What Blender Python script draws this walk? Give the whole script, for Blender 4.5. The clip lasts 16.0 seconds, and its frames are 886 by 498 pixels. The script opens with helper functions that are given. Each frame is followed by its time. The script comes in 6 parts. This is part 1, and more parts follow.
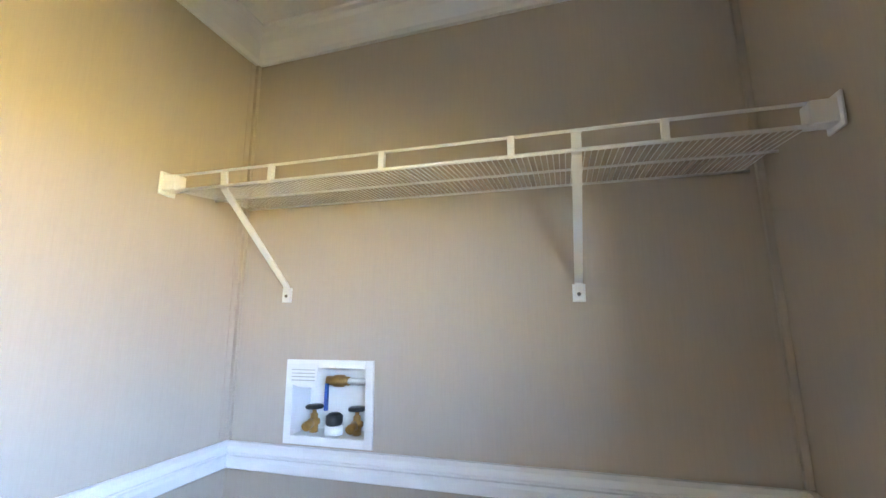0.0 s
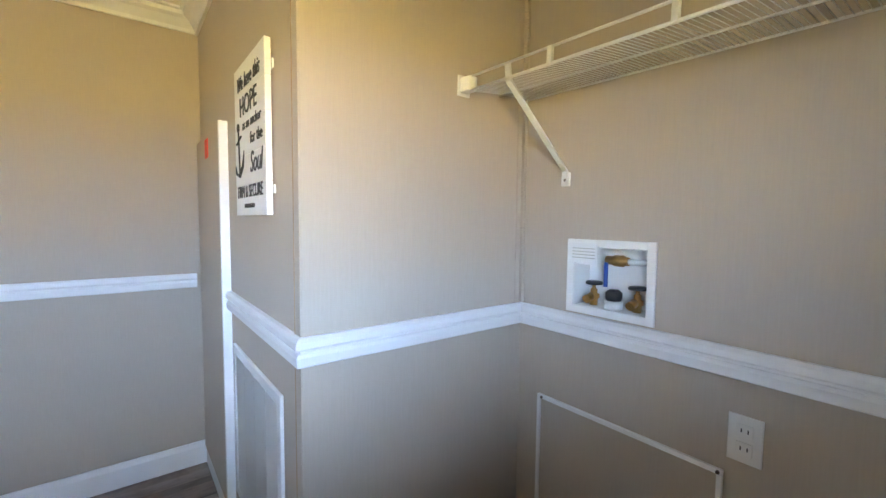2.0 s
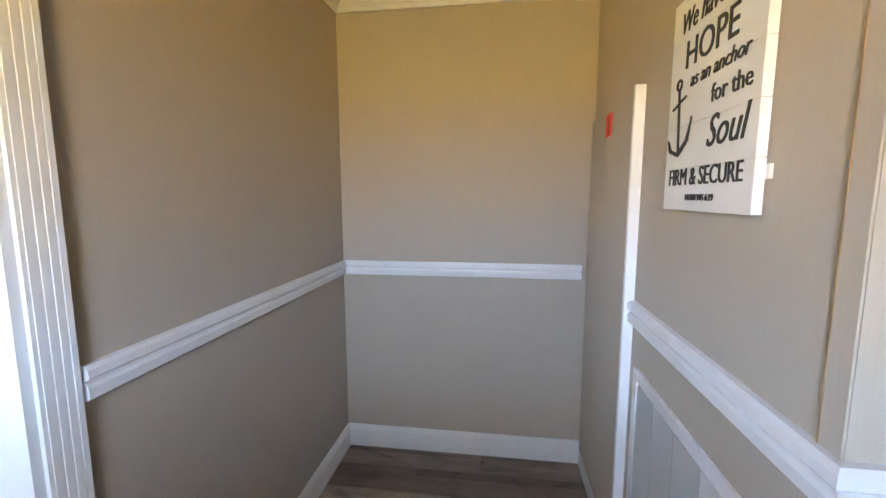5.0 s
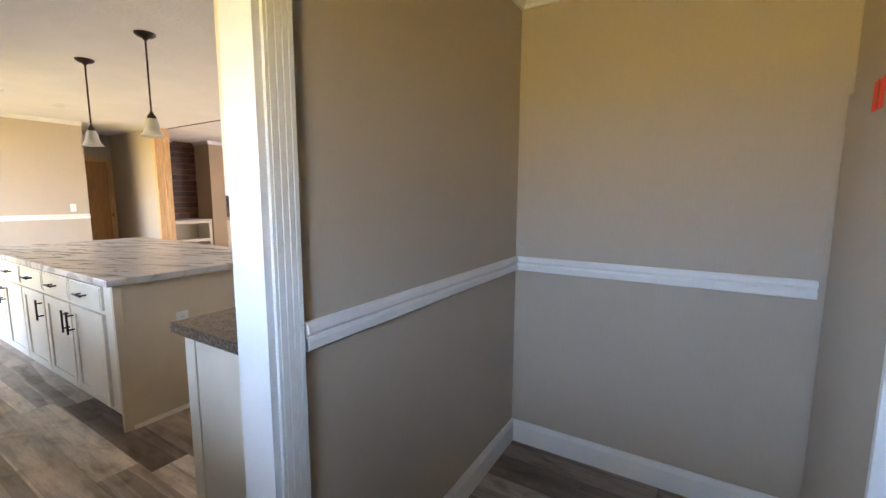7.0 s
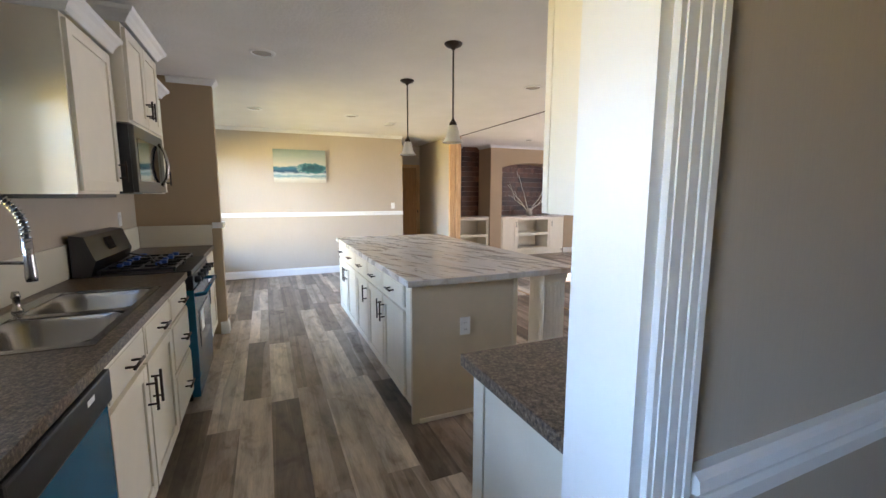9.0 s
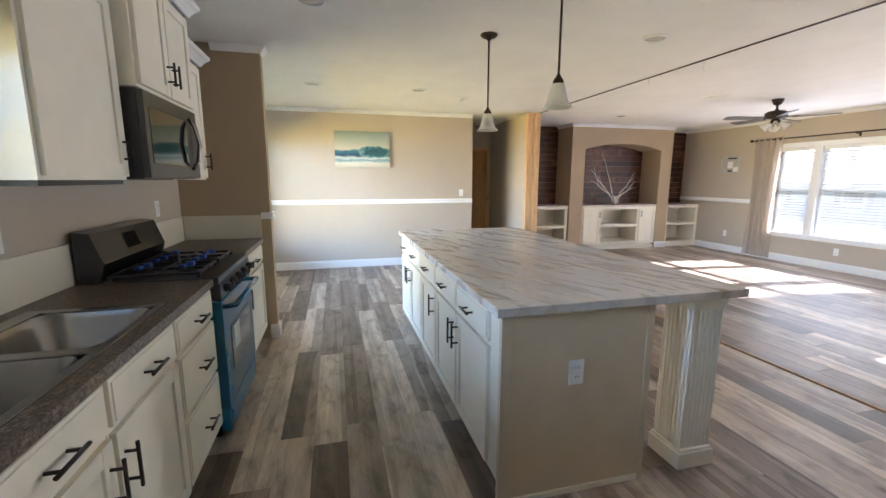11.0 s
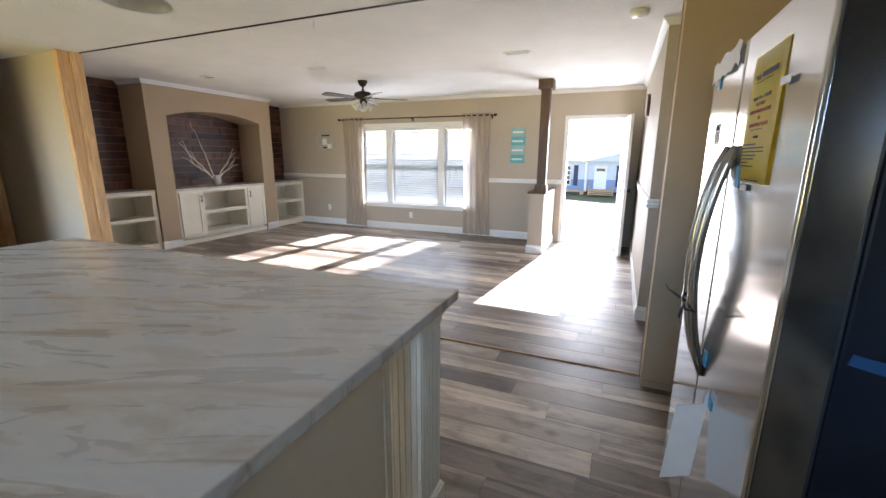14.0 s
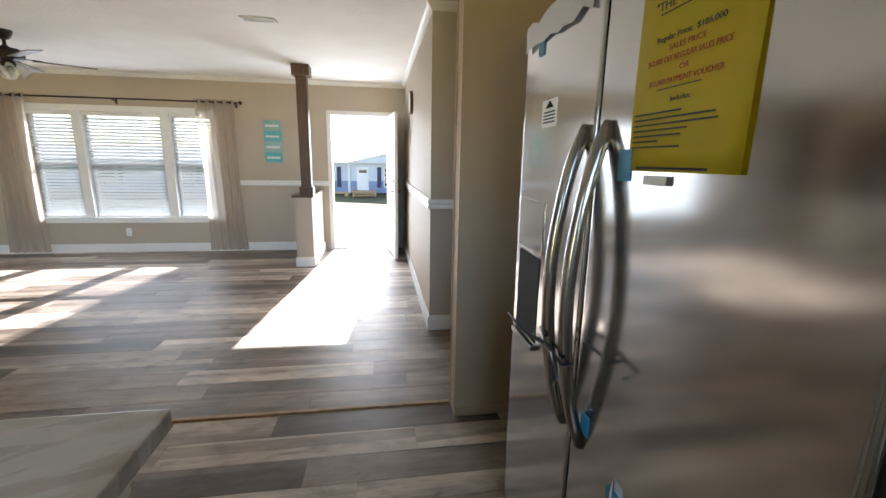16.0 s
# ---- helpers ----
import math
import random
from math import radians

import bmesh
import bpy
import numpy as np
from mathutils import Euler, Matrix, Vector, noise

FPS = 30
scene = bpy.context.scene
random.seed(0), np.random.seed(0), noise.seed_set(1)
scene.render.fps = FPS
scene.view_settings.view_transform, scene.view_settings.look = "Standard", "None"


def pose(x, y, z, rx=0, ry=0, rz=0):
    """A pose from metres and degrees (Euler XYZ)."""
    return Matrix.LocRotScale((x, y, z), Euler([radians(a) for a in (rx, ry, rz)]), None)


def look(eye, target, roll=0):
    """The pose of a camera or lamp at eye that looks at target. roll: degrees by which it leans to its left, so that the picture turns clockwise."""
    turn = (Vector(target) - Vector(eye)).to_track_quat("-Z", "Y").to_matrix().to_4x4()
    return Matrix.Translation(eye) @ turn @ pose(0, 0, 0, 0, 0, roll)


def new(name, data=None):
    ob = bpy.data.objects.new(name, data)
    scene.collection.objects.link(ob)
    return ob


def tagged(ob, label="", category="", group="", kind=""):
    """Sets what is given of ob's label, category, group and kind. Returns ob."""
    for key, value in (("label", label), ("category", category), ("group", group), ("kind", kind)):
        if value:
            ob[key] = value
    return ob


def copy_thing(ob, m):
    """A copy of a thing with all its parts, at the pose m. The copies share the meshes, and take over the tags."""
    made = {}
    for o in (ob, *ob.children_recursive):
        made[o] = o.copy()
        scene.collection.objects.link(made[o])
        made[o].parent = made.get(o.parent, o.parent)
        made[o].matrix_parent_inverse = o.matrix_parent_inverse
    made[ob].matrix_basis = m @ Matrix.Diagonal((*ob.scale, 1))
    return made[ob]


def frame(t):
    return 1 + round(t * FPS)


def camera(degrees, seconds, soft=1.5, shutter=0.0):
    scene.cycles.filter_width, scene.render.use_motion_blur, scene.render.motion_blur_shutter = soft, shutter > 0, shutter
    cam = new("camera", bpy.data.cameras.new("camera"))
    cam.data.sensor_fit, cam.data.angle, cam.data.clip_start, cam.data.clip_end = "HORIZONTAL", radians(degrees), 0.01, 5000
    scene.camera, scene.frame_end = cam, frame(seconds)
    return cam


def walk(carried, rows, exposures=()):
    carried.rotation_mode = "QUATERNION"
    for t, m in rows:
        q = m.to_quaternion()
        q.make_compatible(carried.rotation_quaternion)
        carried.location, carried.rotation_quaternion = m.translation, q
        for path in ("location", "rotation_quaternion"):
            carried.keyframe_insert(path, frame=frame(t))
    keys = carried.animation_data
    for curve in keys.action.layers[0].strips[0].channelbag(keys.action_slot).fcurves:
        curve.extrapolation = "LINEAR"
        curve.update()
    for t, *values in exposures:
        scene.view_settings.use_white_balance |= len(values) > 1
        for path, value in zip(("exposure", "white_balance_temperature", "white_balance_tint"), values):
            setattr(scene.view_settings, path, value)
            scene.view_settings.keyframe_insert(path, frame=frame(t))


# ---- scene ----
cam = camera(94.1, 16.0)
PATH = [
    (0, (1.005, -2.613, 1.419), (2.89, -2.052, 1.786), -0.4),
    (0.5, (0.972, -2.607, 1.416), (2.742, -1.735, 1.745), -0.1),
    (1, (0.945, -2.608, 1.4), (2.567, -1.458, 1.613), 0.3),
    (1.5, (0.952, -2.629, 1.381), (2.392, -1.242, 1.412), 0.5),
    (2, (0.95, -2.61, 1.374), (2.174, -1.033, 1.241), 0.6),
    (2.5, (0.878, -2.48, 1.378), (1.846, -0.745, 1.152), 0.4),
    (3, (0.786, -2.332, 1.398), (1.474, -0.472, 1.136), 0.1),
    (3.5, (0.713, -2.234, 1.416), (1.131, -0.295, 1.155), 0.0),
    (4, (0.748, -2.171, 1.418), (0.911, -0.194, 1.166), -0.1),
    (4.2, (0.782, -2.153, 1.425), (0.845, -0.17, 1.173), -0.1),
    (6.3, (0.878, -2.145, 1.407), (0.139, -0.303, 1.158), -0.0),
    (6.5, (0.882, -2.146, 1.406), (0.062, -0.338, 1.156), 0.0),
    (7, (0.845, -2.136, 1.397), (-0.198, -0.448, 1.149), 0.2),
    (7.5, (0.728, -2.119, 1.4), (-0.546, -0.598, 1.15), 0.2),
    (8, (0.523, -2.138, 1.425), (-0.98, -0.842, 1.173), 0.2),
    (8.5, (0.417, -2.134, 1.435), (-1.273, -1.096, 1.181), 0.1),
    (9, (0.346, -1.958, 1.443), (-1.476, -1.176, 1.179), 0.1),
    (9.2, (0.31, -1.893, 1.438), (-1.553, -1.215, 1.176), 0.0),
    (11.3, (-0.577, -1.812, 1.444), (-2.487, -1.317, 1.112), 0.1),
    (11.5, (-0.656, -1.808, 1.434), (-2.541, -1.237, 1.085), 0.0),
    (12, (-0.856, -1.856, 1.449), (-2.637, -1.036, 1.057), 0.1),
    (12.5, (-0.984, -1.823, 1.443), (-2.591, -0.709, 1.02), 0.3),
    (13, (-1.103, -1.633, 1.441), (-2.463, -0.234, 1.002), 0.3),
    (13.5, (-1.211, -1.495, 1.43), (-2.277, 0.14, 0.993), 0.2),
    (14, (-1.377, -1.394, 1.452), (-2.138, 0.403, 1.015), 0.3),
    (14.5, (-1.398, -1.273, 1.442), (-1.877, 0.619, 1.005), 0.4),
    (15, (-1.372, -1.044, 1.43), (-1.609, 0.894, 0.995), 0.4),
    (15.5, (-1.418, -0.843, 1.419), (-1.4, 1.109, 0.986), 0.6),
    (16, (-1.535, -0.691, 1.401), (-1.232, 1.242, 0.986), 1.0),
]
EXPOSURES = [(0, 5.05, 5900, 24), (1.5, 4.6, 6200, 24), (3.0, 4.4, 6700, 26), (4.2, 4.3, 7100, 28), (6.3, 4.1, 7000, 26), (8.0, 3.55, 6400, 24), (9.2, 3.42, 6200, 21), (11.3, 3.4, 6000, 18), (13.0, 3.1, 5900, 16), (14.5, 2.9, 6000, 14), (16.0, 2.65, 6100, 12)]
walk(cam, [(t, look(eye, target, roll)) for t, eye, target, roll in PATH], EXPOSURES)


# ==== world, sun, large lights ====
SUN_DIR = Vector((-0.42, -3.75, -2.07)).normalized()
world = bpy.data.worlds.new("sky")
scene.world = world
world.use_nodes = True
wn = world.node_tree.nodes
sky = wn.new("ShaderNodeTexSky")
sky.sky_type = "NISHITA"
sky.sun_disc = False
sky.sun_elevation = math.asin(-SUN_DIR.z)
sky.sun_rotation = math.atan2(-SUN_DIR.x, -SUN_DIR.y)
world.node_tree.links.new(sky.outputs[0], wn["Background"].inputs[0])
wn["Background"].inputs[1].default_value = 0.06

sun = new("sun", bpy.data.lights.new("sun", "SUN"))
sun.data.energy = 5.0
sun.data.angle = radians(0.5)
sun.data.color = (1.0, 0.97, 0.93)
sun.rotation_mode = "QUATERNION"
sun.rotation_quaternion = SUN_DIR.to_track_quat("-Z", "Y")


def opening_light(name, eye, target, w, h, watts, colour, spread=180):
    """Daylight that falls through an opening of the house."""
    ob = new(name, bpy.data.lights.new(name, "AREA"))
    ob.data.shape, ob.data.size, ob.data.size_y = "RECTANGLE", w, h
    ob.data.energy, ob.data.color = watts, colour
    ob.data.spread = radians(spread)
    ob.matrix_world = look(eye, target)
    return ob


# daylight behind the house, for the back door's pane and the back windows: sky above the horizon, sunlit grass below it
opening_light("back_sky_light", (-9.0, -9.2, 2.9), (-9.0, 0.0, 2.9), 26, 2.8, 800, (0.46, 0.71, 1.0), 170)
opening_light("back_grass_light", (-9.0, -9.2, 0.40), (-9.0, 0.0, 0.40), 26, 2.2, 470, (1.0, 0.80, 0.25), 170)
opening_light("window_light", (-5.1, 5.945, 1.28), (-5.1, 2.0, 1.0), 2.3, 1.45, 3.8, (0.88, 0.94, 1.0))
opening_light("entry_light", (-1.82, 6.12, 1.05), (-1.82, 2.0, 0.9), 0.8, 1.95, 8.0, (0.88, 0.94, 1.0))

# ==== materials ====


class Mat:
    """A small node builder around one Principled material."""

    def __init__(self, name, rough=0.5, metal=0.0, coat=0.0):
        self.m = bpy.data.materials.new(name)
        self.m.use_nodes = True
        self.t = self.m.node_tree
        self.b = self.t.nodes["Principled BSDF"]
        self.b.inputs["Roughness"].default_value = rough
        self.b.inputs["Metallic"].default_value = metal
        self.b.inputs["Coat Weight"].default_value = coat

    def n(self, kind, **values):
        node = self.t.nodes.new(kind)
        for key, v in values.items():
            node.inputs[key.replace("_", " ")].default_value = v
        return node

    def link(self, a, b):
        self.t.links.new(a, b)

    def coords(self, scale=(1, 1, 1), rot=(0, 0, 0), local=False):
        c = self.n("ShaderNodeTexCoord") if local else self.n("ShaderNodeNewGeometry")
        mp = self.n("ShaderNodeMapping")
        mp.inputs["Scale"].default_value = scale
        mp.inputs["Rotation"].default_value = rot
        self.link(c.outputs["Object" if local else "Position"], mp.inputs["Vector"])
        return mp.outputs[0]

    def noise(self, vec, scale, detail=4.0, rough=0.55, distortion=0.0):
        t = self.n("ShaderNodeTexNoise", Scale=scale, Detail=detail, Roughness=rough, Distortion=distortion)
        self.link(vec, t.inputs["Vector"])
        return t.outputs[0]

    def ramp(self, fac, stops):
        r = self.n("ShaderNodeValToRGB")
        e = r.color_ramp.elements
        while len(e) < len(stops):
            e.new(0.5)
        for item, (p, c) in zip(e, stops):
            item.position, item.color = p, (*c, 1)
        self.link(fac, r.inputs[0])
        return r.outputs[0]

    def mix(self, a, b, fac, mode="MIX"):
        x = self.n("ShaderNodeMix")
        x.data_type, x.blend_type = "RGBA", mode
        for i, v in ((0, fac), (6, a), (7, b)):
            if hasattr(v, "links"):
                self.link(v, x.inputs[i])
            else:
                x.inputs[i].default_value = v if i == 0 else (*v, 1)
        return x.outputs[2]

    def colour(self, c):
        if hasattr(c, "links"):
            self.link(c, self.b.inputs["Base Color"])
        else:
            self.b.inputs["Base Color"].default_value = (*c, 1)
        return self

    def bump(self, height, strength=0.2, distance=0.01):
        bp = self.n("ShaderNodeBump", Strength=strength, Distance=distance)
        self.link(height, bp.inputs["Height"])
        self.link(bp.outputs[0], self.b.inputs["Normal"])
        return self

    def rough_from(self, fac, lo, hi):
        r = self.n("ShaderNodeMapRange")
        r.inputs["To Min"].default_value, r.inputs["To Max"].default_value = lo, hi
        self.link(fac, r.inputs[0])
        self.link(r.outputs[0], self.b.inputs["Roughness"])
        return self


def scaled(c, k):
    return tuple(v * k for v in c)


def painted(name, c, rough=0.5, spread=0.06, bump=0.05, scale=6.0, metal=0.0, grain=140.0):
    m = Mat(name, rough, metal)
    v = m.coords()
    a = m.noise(v, scale, 5)
    m.colour(m.ramp(a, [(0.3, scaled(c, 1 - spread)), (0.7, scaled(c, 1 + spread))]))
    g = m.noise(v, grain, 2)
    m.bump(g, bump, 0.003)
    m.rough_from(a, max(0.02, rough - 0.06), min(1, rough + 0.06))
    return m.m


# vinyl-covered wallboard: fine woven streaks over a warm beige
w = Mat("wallboard", 0.62)
v = w.coords((1, 1, 1))
streak = w.noise(w.coords((55, 55, 3)), 4.0, 3)
cloth = w.noise(w.coords((8, 8, 160)), 4.0, 2)
base = w.ramp(streak, [(0.3, (0.478, 0.413, 0.330)), (0.7, (0.50, 0.432, 0.348))])
blot = w.noise(v, 1.3, 3)
w.colour(w.mix(base, w.ramp(blot, [(0.3, (0.94, 0.94, 0.95)), (0.7, (1, 1, 1))]), 1.0, "MULTIPLY"))
w.bump(w.mix(streak, cloth, 0.5), 0.06, 0.002)
M_WALL = w.m

# browner wallboard for the two stub walls, their base strip and the niche
M_TANBOARD = painted("tan_wallboard", (0.43, 0.325, 0.21), 0.62, 0.04, 0.08, 1.5)
M_WHITE = painted("white_trim", (0.80, 0.80, 0.79), 0.38, 0.02, 0.008, 9)
M_CREAM = painted("cream_cabinet", (0.83, 0.775, 0.65), 0.42, 0.03, 0.06, 7)
# end panel beige, saturated further to hold the kitchen's warm bounce light
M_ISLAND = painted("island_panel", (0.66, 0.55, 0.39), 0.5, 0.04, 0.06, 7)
M_SPLASH = painted("backsplash", (0.70, 0.66, 0.55), 0.3, 0.03, 0.03, 5)
M_PLASTIC = painted("white_plastic", (0.82, 0.82, 0.80), 0.3, 0.02, 0.02, 20)
M_BLACK = painted("black_plastic", (0.02, 0.02, 0.022), 0.35, 0.15, 0.05, 30)
M_BRONZE = painted("dark_bronze", (0.045, 0.032, 0.026), 0.42, 0.2, 0.05, 40, 0.7)
M_BLUEFILM = painted("blue_film", (0.008, 0.115, 0.215), 0.22, 0.12, 0.25, 3, grain=8)
M_BLUEGRIP = painted("blue_plastic", (0.03, 0.10, 0.42), 0.4, 0.08, 0.04, 30)
M_BRASS = painted("brass", (0.55, 0.33, 0.12), 0.32, 0.15, 0.08, 60, 1.0)
M_RED = painted("red_label", (0.85, 0.055, 0.03), 0.6, 0.03, 0.02, 30)
M_DARKSIDE = painted("appliance_side", (0.008, 0.009, 0.013), 0.42, 0.1, 0.10, 12, 0.0, 400)
M_DARKSIDE.node_tree.nodes["Principled BSDF"].inputs["Specular IOR Level"].default_value = 0.12
M_MATTEBLACK = painted("matte_black", (0.008, 0.008, 0.009), 0.8, 0.1)
M_INK = painted("black_ink", (0.03, 0.03, 0.032), 0.7, 0.2, 0.02, 30)
M_INKRED = painted("red_ink", (0.45, 0.06, 0.02), 0.7, 0.1, 0.02, 30)
M_YELLOW = painted("yellow_paper", (0.90, 0.70, 0.02), 0.6, 0.03, 0.05, 5)
M_PAPER = painted("white_paper", (0.80, 0.80, 0.79), 0.6, 0.03, 0.08, 8)
M_WIRE = painted("white_wire", (0.82, 0.81, 0.78), 0.35, 0.02, 0.02, 20)
M_BROWNTRIM = painted("bare_edge", (0.42, 0.28, 0.16), 0.7, 0.2, 0.2, 14)
M_TEALSIGN = painted("teal_board", (0.12, 0.42, 0.50), 0.6, 0.2, 0.1, 12)
M_GREYSIGN = painted("grey_board", (0.45, 0.44, 0.40), 0.65, 0.15, 0.1, 12)
M_BRANCH = painted("bleached_branch", (0.72, 0.66, 0.58), 0.7, 0.12, 0.4, 25)
M_STONE = painted("vase_ceramic", (0.55, 0.52, 0.47), 0.5, 0.2, 0.2, 25)

c = Mat("textured_ceiling", 0.85)
cv = c.coords()
c.colour(c.ramp(c.noise(cv, 2.5, 4), [(0.3, (0.80, 0.785, 0.755)), (0.7, (0.86, 0.845, 0.82))]))
c.bump(c.noise(cv, 38, 4, 0.65), 0.55, 0.012)
M_CEIL = c.m


def plank_material(name, dark, mid, light):
    m = Mat(name, 0.42)
    info = m.n("ShaderNodeObjectInfo")
    geo = m.n("ShaderNodeNewGeometry")
    add = m.n("ShaderNodeMath")
    add.operation = "ADD"
    m.link(info.outputs["Random"], add.inputs[0])
    m.link(geo.outputs["Random Per Island"], add.inputs[1])
    fr = m.n("ShaderNodeMath")
    fr.operation = "FRACT"
    m.link(add.outputs[0], fr.inputs[0])
    rnd = fr.outputs[0]
    off = m.n("ShaderNodeVectorMath")
    off.operation = "MULTIPLY_ADD"
    cmb = m.n("ShaderNodeCombineXYZ")
    for i in range(3):
        m.link(rnd, cmb.inputs[i])
    m.link(cmb.outputs[0], off.inputs[0])
    off.inputs[1].default_value = (31, 17, 5)
    m.link(geo.outputs["Position"], off.inputs[2])
    mp = m.n("ShaderNodeMapping")
    mp.inputs["Scale"].default_value = (1.0, 9.0, 1.0)
    m.link(off.outputs[0], mp.inputs["Vector"])
    vec = mp.outputs[0]
    broad = m.noise(vec, 1.1, 4, 0.55, 0.5)
    fine = m.noise(vec, 11, 6, 0.65, 0.4)
    strip = m.n("ShaderNodeMapping")
    strip.inputs["Scale"].default_value = (0.22, 11.0, 1.0)
    m.link(off.outputs[0], strip.inputs["Vector"])
    cells = m.n("ShaderNodeTexVoronoi", Scale=1.0)
    m.link(strip.outputs[0], cells.inputs["Vector"])
    bw = m.n("ShaderNodeSeparateColor")
    m.link(cells.outputs["Color"], bw.inputs[0])
    mp3 = m.n("ShaderNodeMapping")
    mp3.inputs["Scale"].default_value = (1.0, 2.2, 1.0)
    m.link(off.outputs[0], mp3.inputs["Vector"])
    cloud = m.noise(mp3.outputs[0], 4.5, 5, 0.6, 0.6)
    tone = m.ramp(rnd, [(0.0, dark), (0.35, mid), (0.62, light), (0.8, mid), (1.0, scaled(dark, 1.2))])
    t0 = m.mix(tone, m.ramp(bw.outputs[0], [(0.1, (0.62, 0.60, 0.57)), (0.5, (1.0, 1.0, 1.0)), (0.9, (1.38, 1.38, 1.36))]), 0.85, "MULTIPLY")
    t1 = m.mix(t0, m.ramp(cloud, [(0.30, (0.55, 0.50, 0.45)), (0.48, (1.0, 1.0, 1.0)), (0.70, (1.22, 1.22, 1.22))]), 0.9, "MULTIPLY")
    t2 = m.mix(t1, m.ramp(broad, [(0.30, (0.60, 0.56, 0.52)), (0.5, (1.0, 1.0, 1.0)), (0.68, (1.2, 1.18, 1.16))]), 0.9, "MULTIPLY")
    t3 = m.mix(t2, m.ramp(fine, [(0.35, (0.72, 0.70, 0.68)), (0.6, (1.05, 1.05, 1.05))]), 0.55, "MULTIPLY")
    knot = m.n("ShaderNodeTexVoronoi", Scale=1.9)
    mp2 = m.n("ShaderNodeMapping")
    mp2.inputs["Scale"].default_value = (1.0, 1.7, 1.0)
    warp = m.n("ShaderNodeVectorMath")
    warp.operation = "MULTIPLY_ADD"
    lump = m.n("ShaderNodeCombineXYZ")
    for i in range(2):
        m.link(cloud, lump.inputs[i])
    m.link(lump.outputs[0], warp.inputs[0])
    warp.inputs[1].default_value = (0.12, 0.08, 0.0)
    m.link(off.outputs[0], warp.inputs[2])
    m.link(warp.outputs[0], mp2.inputs["Vector"])
    m.link(mp2.outputs[0], knot.inputs["Vector"])
    t4 = m.mix(t3, m.ramp(knot.outputs["Distance"], [(0.02, (0.26, 0.22, 0.19)), (0.055, (0.55, 0.50, 0.46)), (0.10, (0.95, 0.92, 0.88)), (0.22, (1, 1, 1))]), 0.9, "MULTIPLY")
    m.colour(t4)
    m.bump(fine, 0.12, 0.003)
    m.rough_from(broad, 0.36, 0.52)
    return m.m


M_PLANK = plank_material("vinyl_plank", (0.125, 0.092, 0.070), (0.295, 0.238, 0.194), (0.545, 0.47, 0.395))
M_RUSTIC = plank_material("rustic_plank", (0.035, 0.012, 0.007), (0.085, 0.030, 0.016), (0.15, 0.070, 0.042))


def wood(name, a, b2, scale=(14, 14, 1.2), rough=0.6):
    m = Mat(name, rough)
    v = m.coords(scale)
    g = m.noise(v, 2.2, 6, 0.6, 1.2)
    m.colour(m.ramp(g, [(0.3, a), (0.7, b2)]))
    m.bump(g, 0.15, 0.003)
    return m.m


M_PINE = wood("raw_pine", (0.48, 0.27, 0.12), (0.72, 0.48, 0.26))
M_DARKPOST = wood("dark_stained_post", (0.045, 0.022, 0.012), (0.12, 0.062, 0.036), rough=0.45)
M_HALLDOOR = wood("knotty_door", (0.34, 0.17, 0.06), (0.50, 0.29, 0.12), rough=0.45)

# grey-brown streaked laminate of the island
g = Mat("marbled_laminate", 0.26)


def turned(m, angle, along, across):
    """Coordinates drawn out along a direction in the plane of the worktop."""
    mp = m.n("ShaderNodeMapping")
    mp.vector_type = "TEXTURE"
    mp.inputs["Rotation"].default_value = (0, 0, radians(angle))
    mp.inputs["Scale"].default_value = (along, across, 0.5)
    m.link(m.n("ShaderNodeNewGeometry").outputs["Position"], mp.inputs["Vector"])
    return mp.outputs[0]


gv = turned(g, 19, 1.5, 0.36)
n1 = g.noise(gv, 1.9, 6, 0.62, 1.1)
n2 = g.noise(turned(g, 22, 0.9, 0.2), 1.9, 5, 0.6, 1.2)
col = g.ramp(n1, [(0.32, (0.47, 0.375, 0.29)), (0.43, (0.56, 0.495, 0.42)), (0.50, (0.635, 0.585, 0.525)), (0.58, (0.585, 0.555, 0.515)), (0.68, (0.675, 0.64, 0.595))])
g.colour(g.mix(col, g.ramp(n2, [(0.30, (0.72, 0.65, 0.57)), (0.50, (1, 1, 1))]), 0.4, "MULTIPLY"))
g.rough_from(n2, 0.22, 0.34)
M_MARBLE = g.m

s = Mat("speckled_laminate", 0.36)
sv = s.coords()
sp = s.noise(sv, 95, 4, 0.7)
sb = s.noise(sv, 6, 4)
col = s.ramp(sp, [(0.36, (0.030, 0.020, 0.015)), (0.47, (0.115, 0.077, 0.052)), (0.56, (0.19, 0.14, 0.10)), (0.68, (0.34, 0.27, 0.20))])
s.colour(s.mix(col, s.ramp(sb, [(0.3, (0.8, 0.8, 0.8)), (0.7, (1, 1, 1))]), 1.0, "MULTIPLY"))
M_SPECK = s.m


def brushed(name, c, rough, scale):
    m = Mat(name, rough, 1.0)
    g2 = m.noise(m.coords(scale), 3.0, 3, 0.6)
    m.colour(m.ramp(g2, [(0.3, scaled(c, 0.985)), (0.7, c)]))
    m.bump(g2, 0.004, 0.001)
    m.rough_from(g2, rough - 0.02, rough + 0.03)
    return m.m


M_STEEL = brushed("brushed_steel", (0.60, 0.60, 0.60), 0.13, (0.6, 0.6, 240))
M_DOOREDGE = brushed("door_edge_dark_reflection", (0.16, 0.165, 0.18), 0.16, (0.6, 0.6, 240))
M_SINK = brushed("sink_steel", (0.34, 0.335, 0.33), 0.26, (60, 60, 60))
M_CHROME = brushed("handle_steel", (0.40, 0.385, 0.37), 0.2, (90, 90, 4))
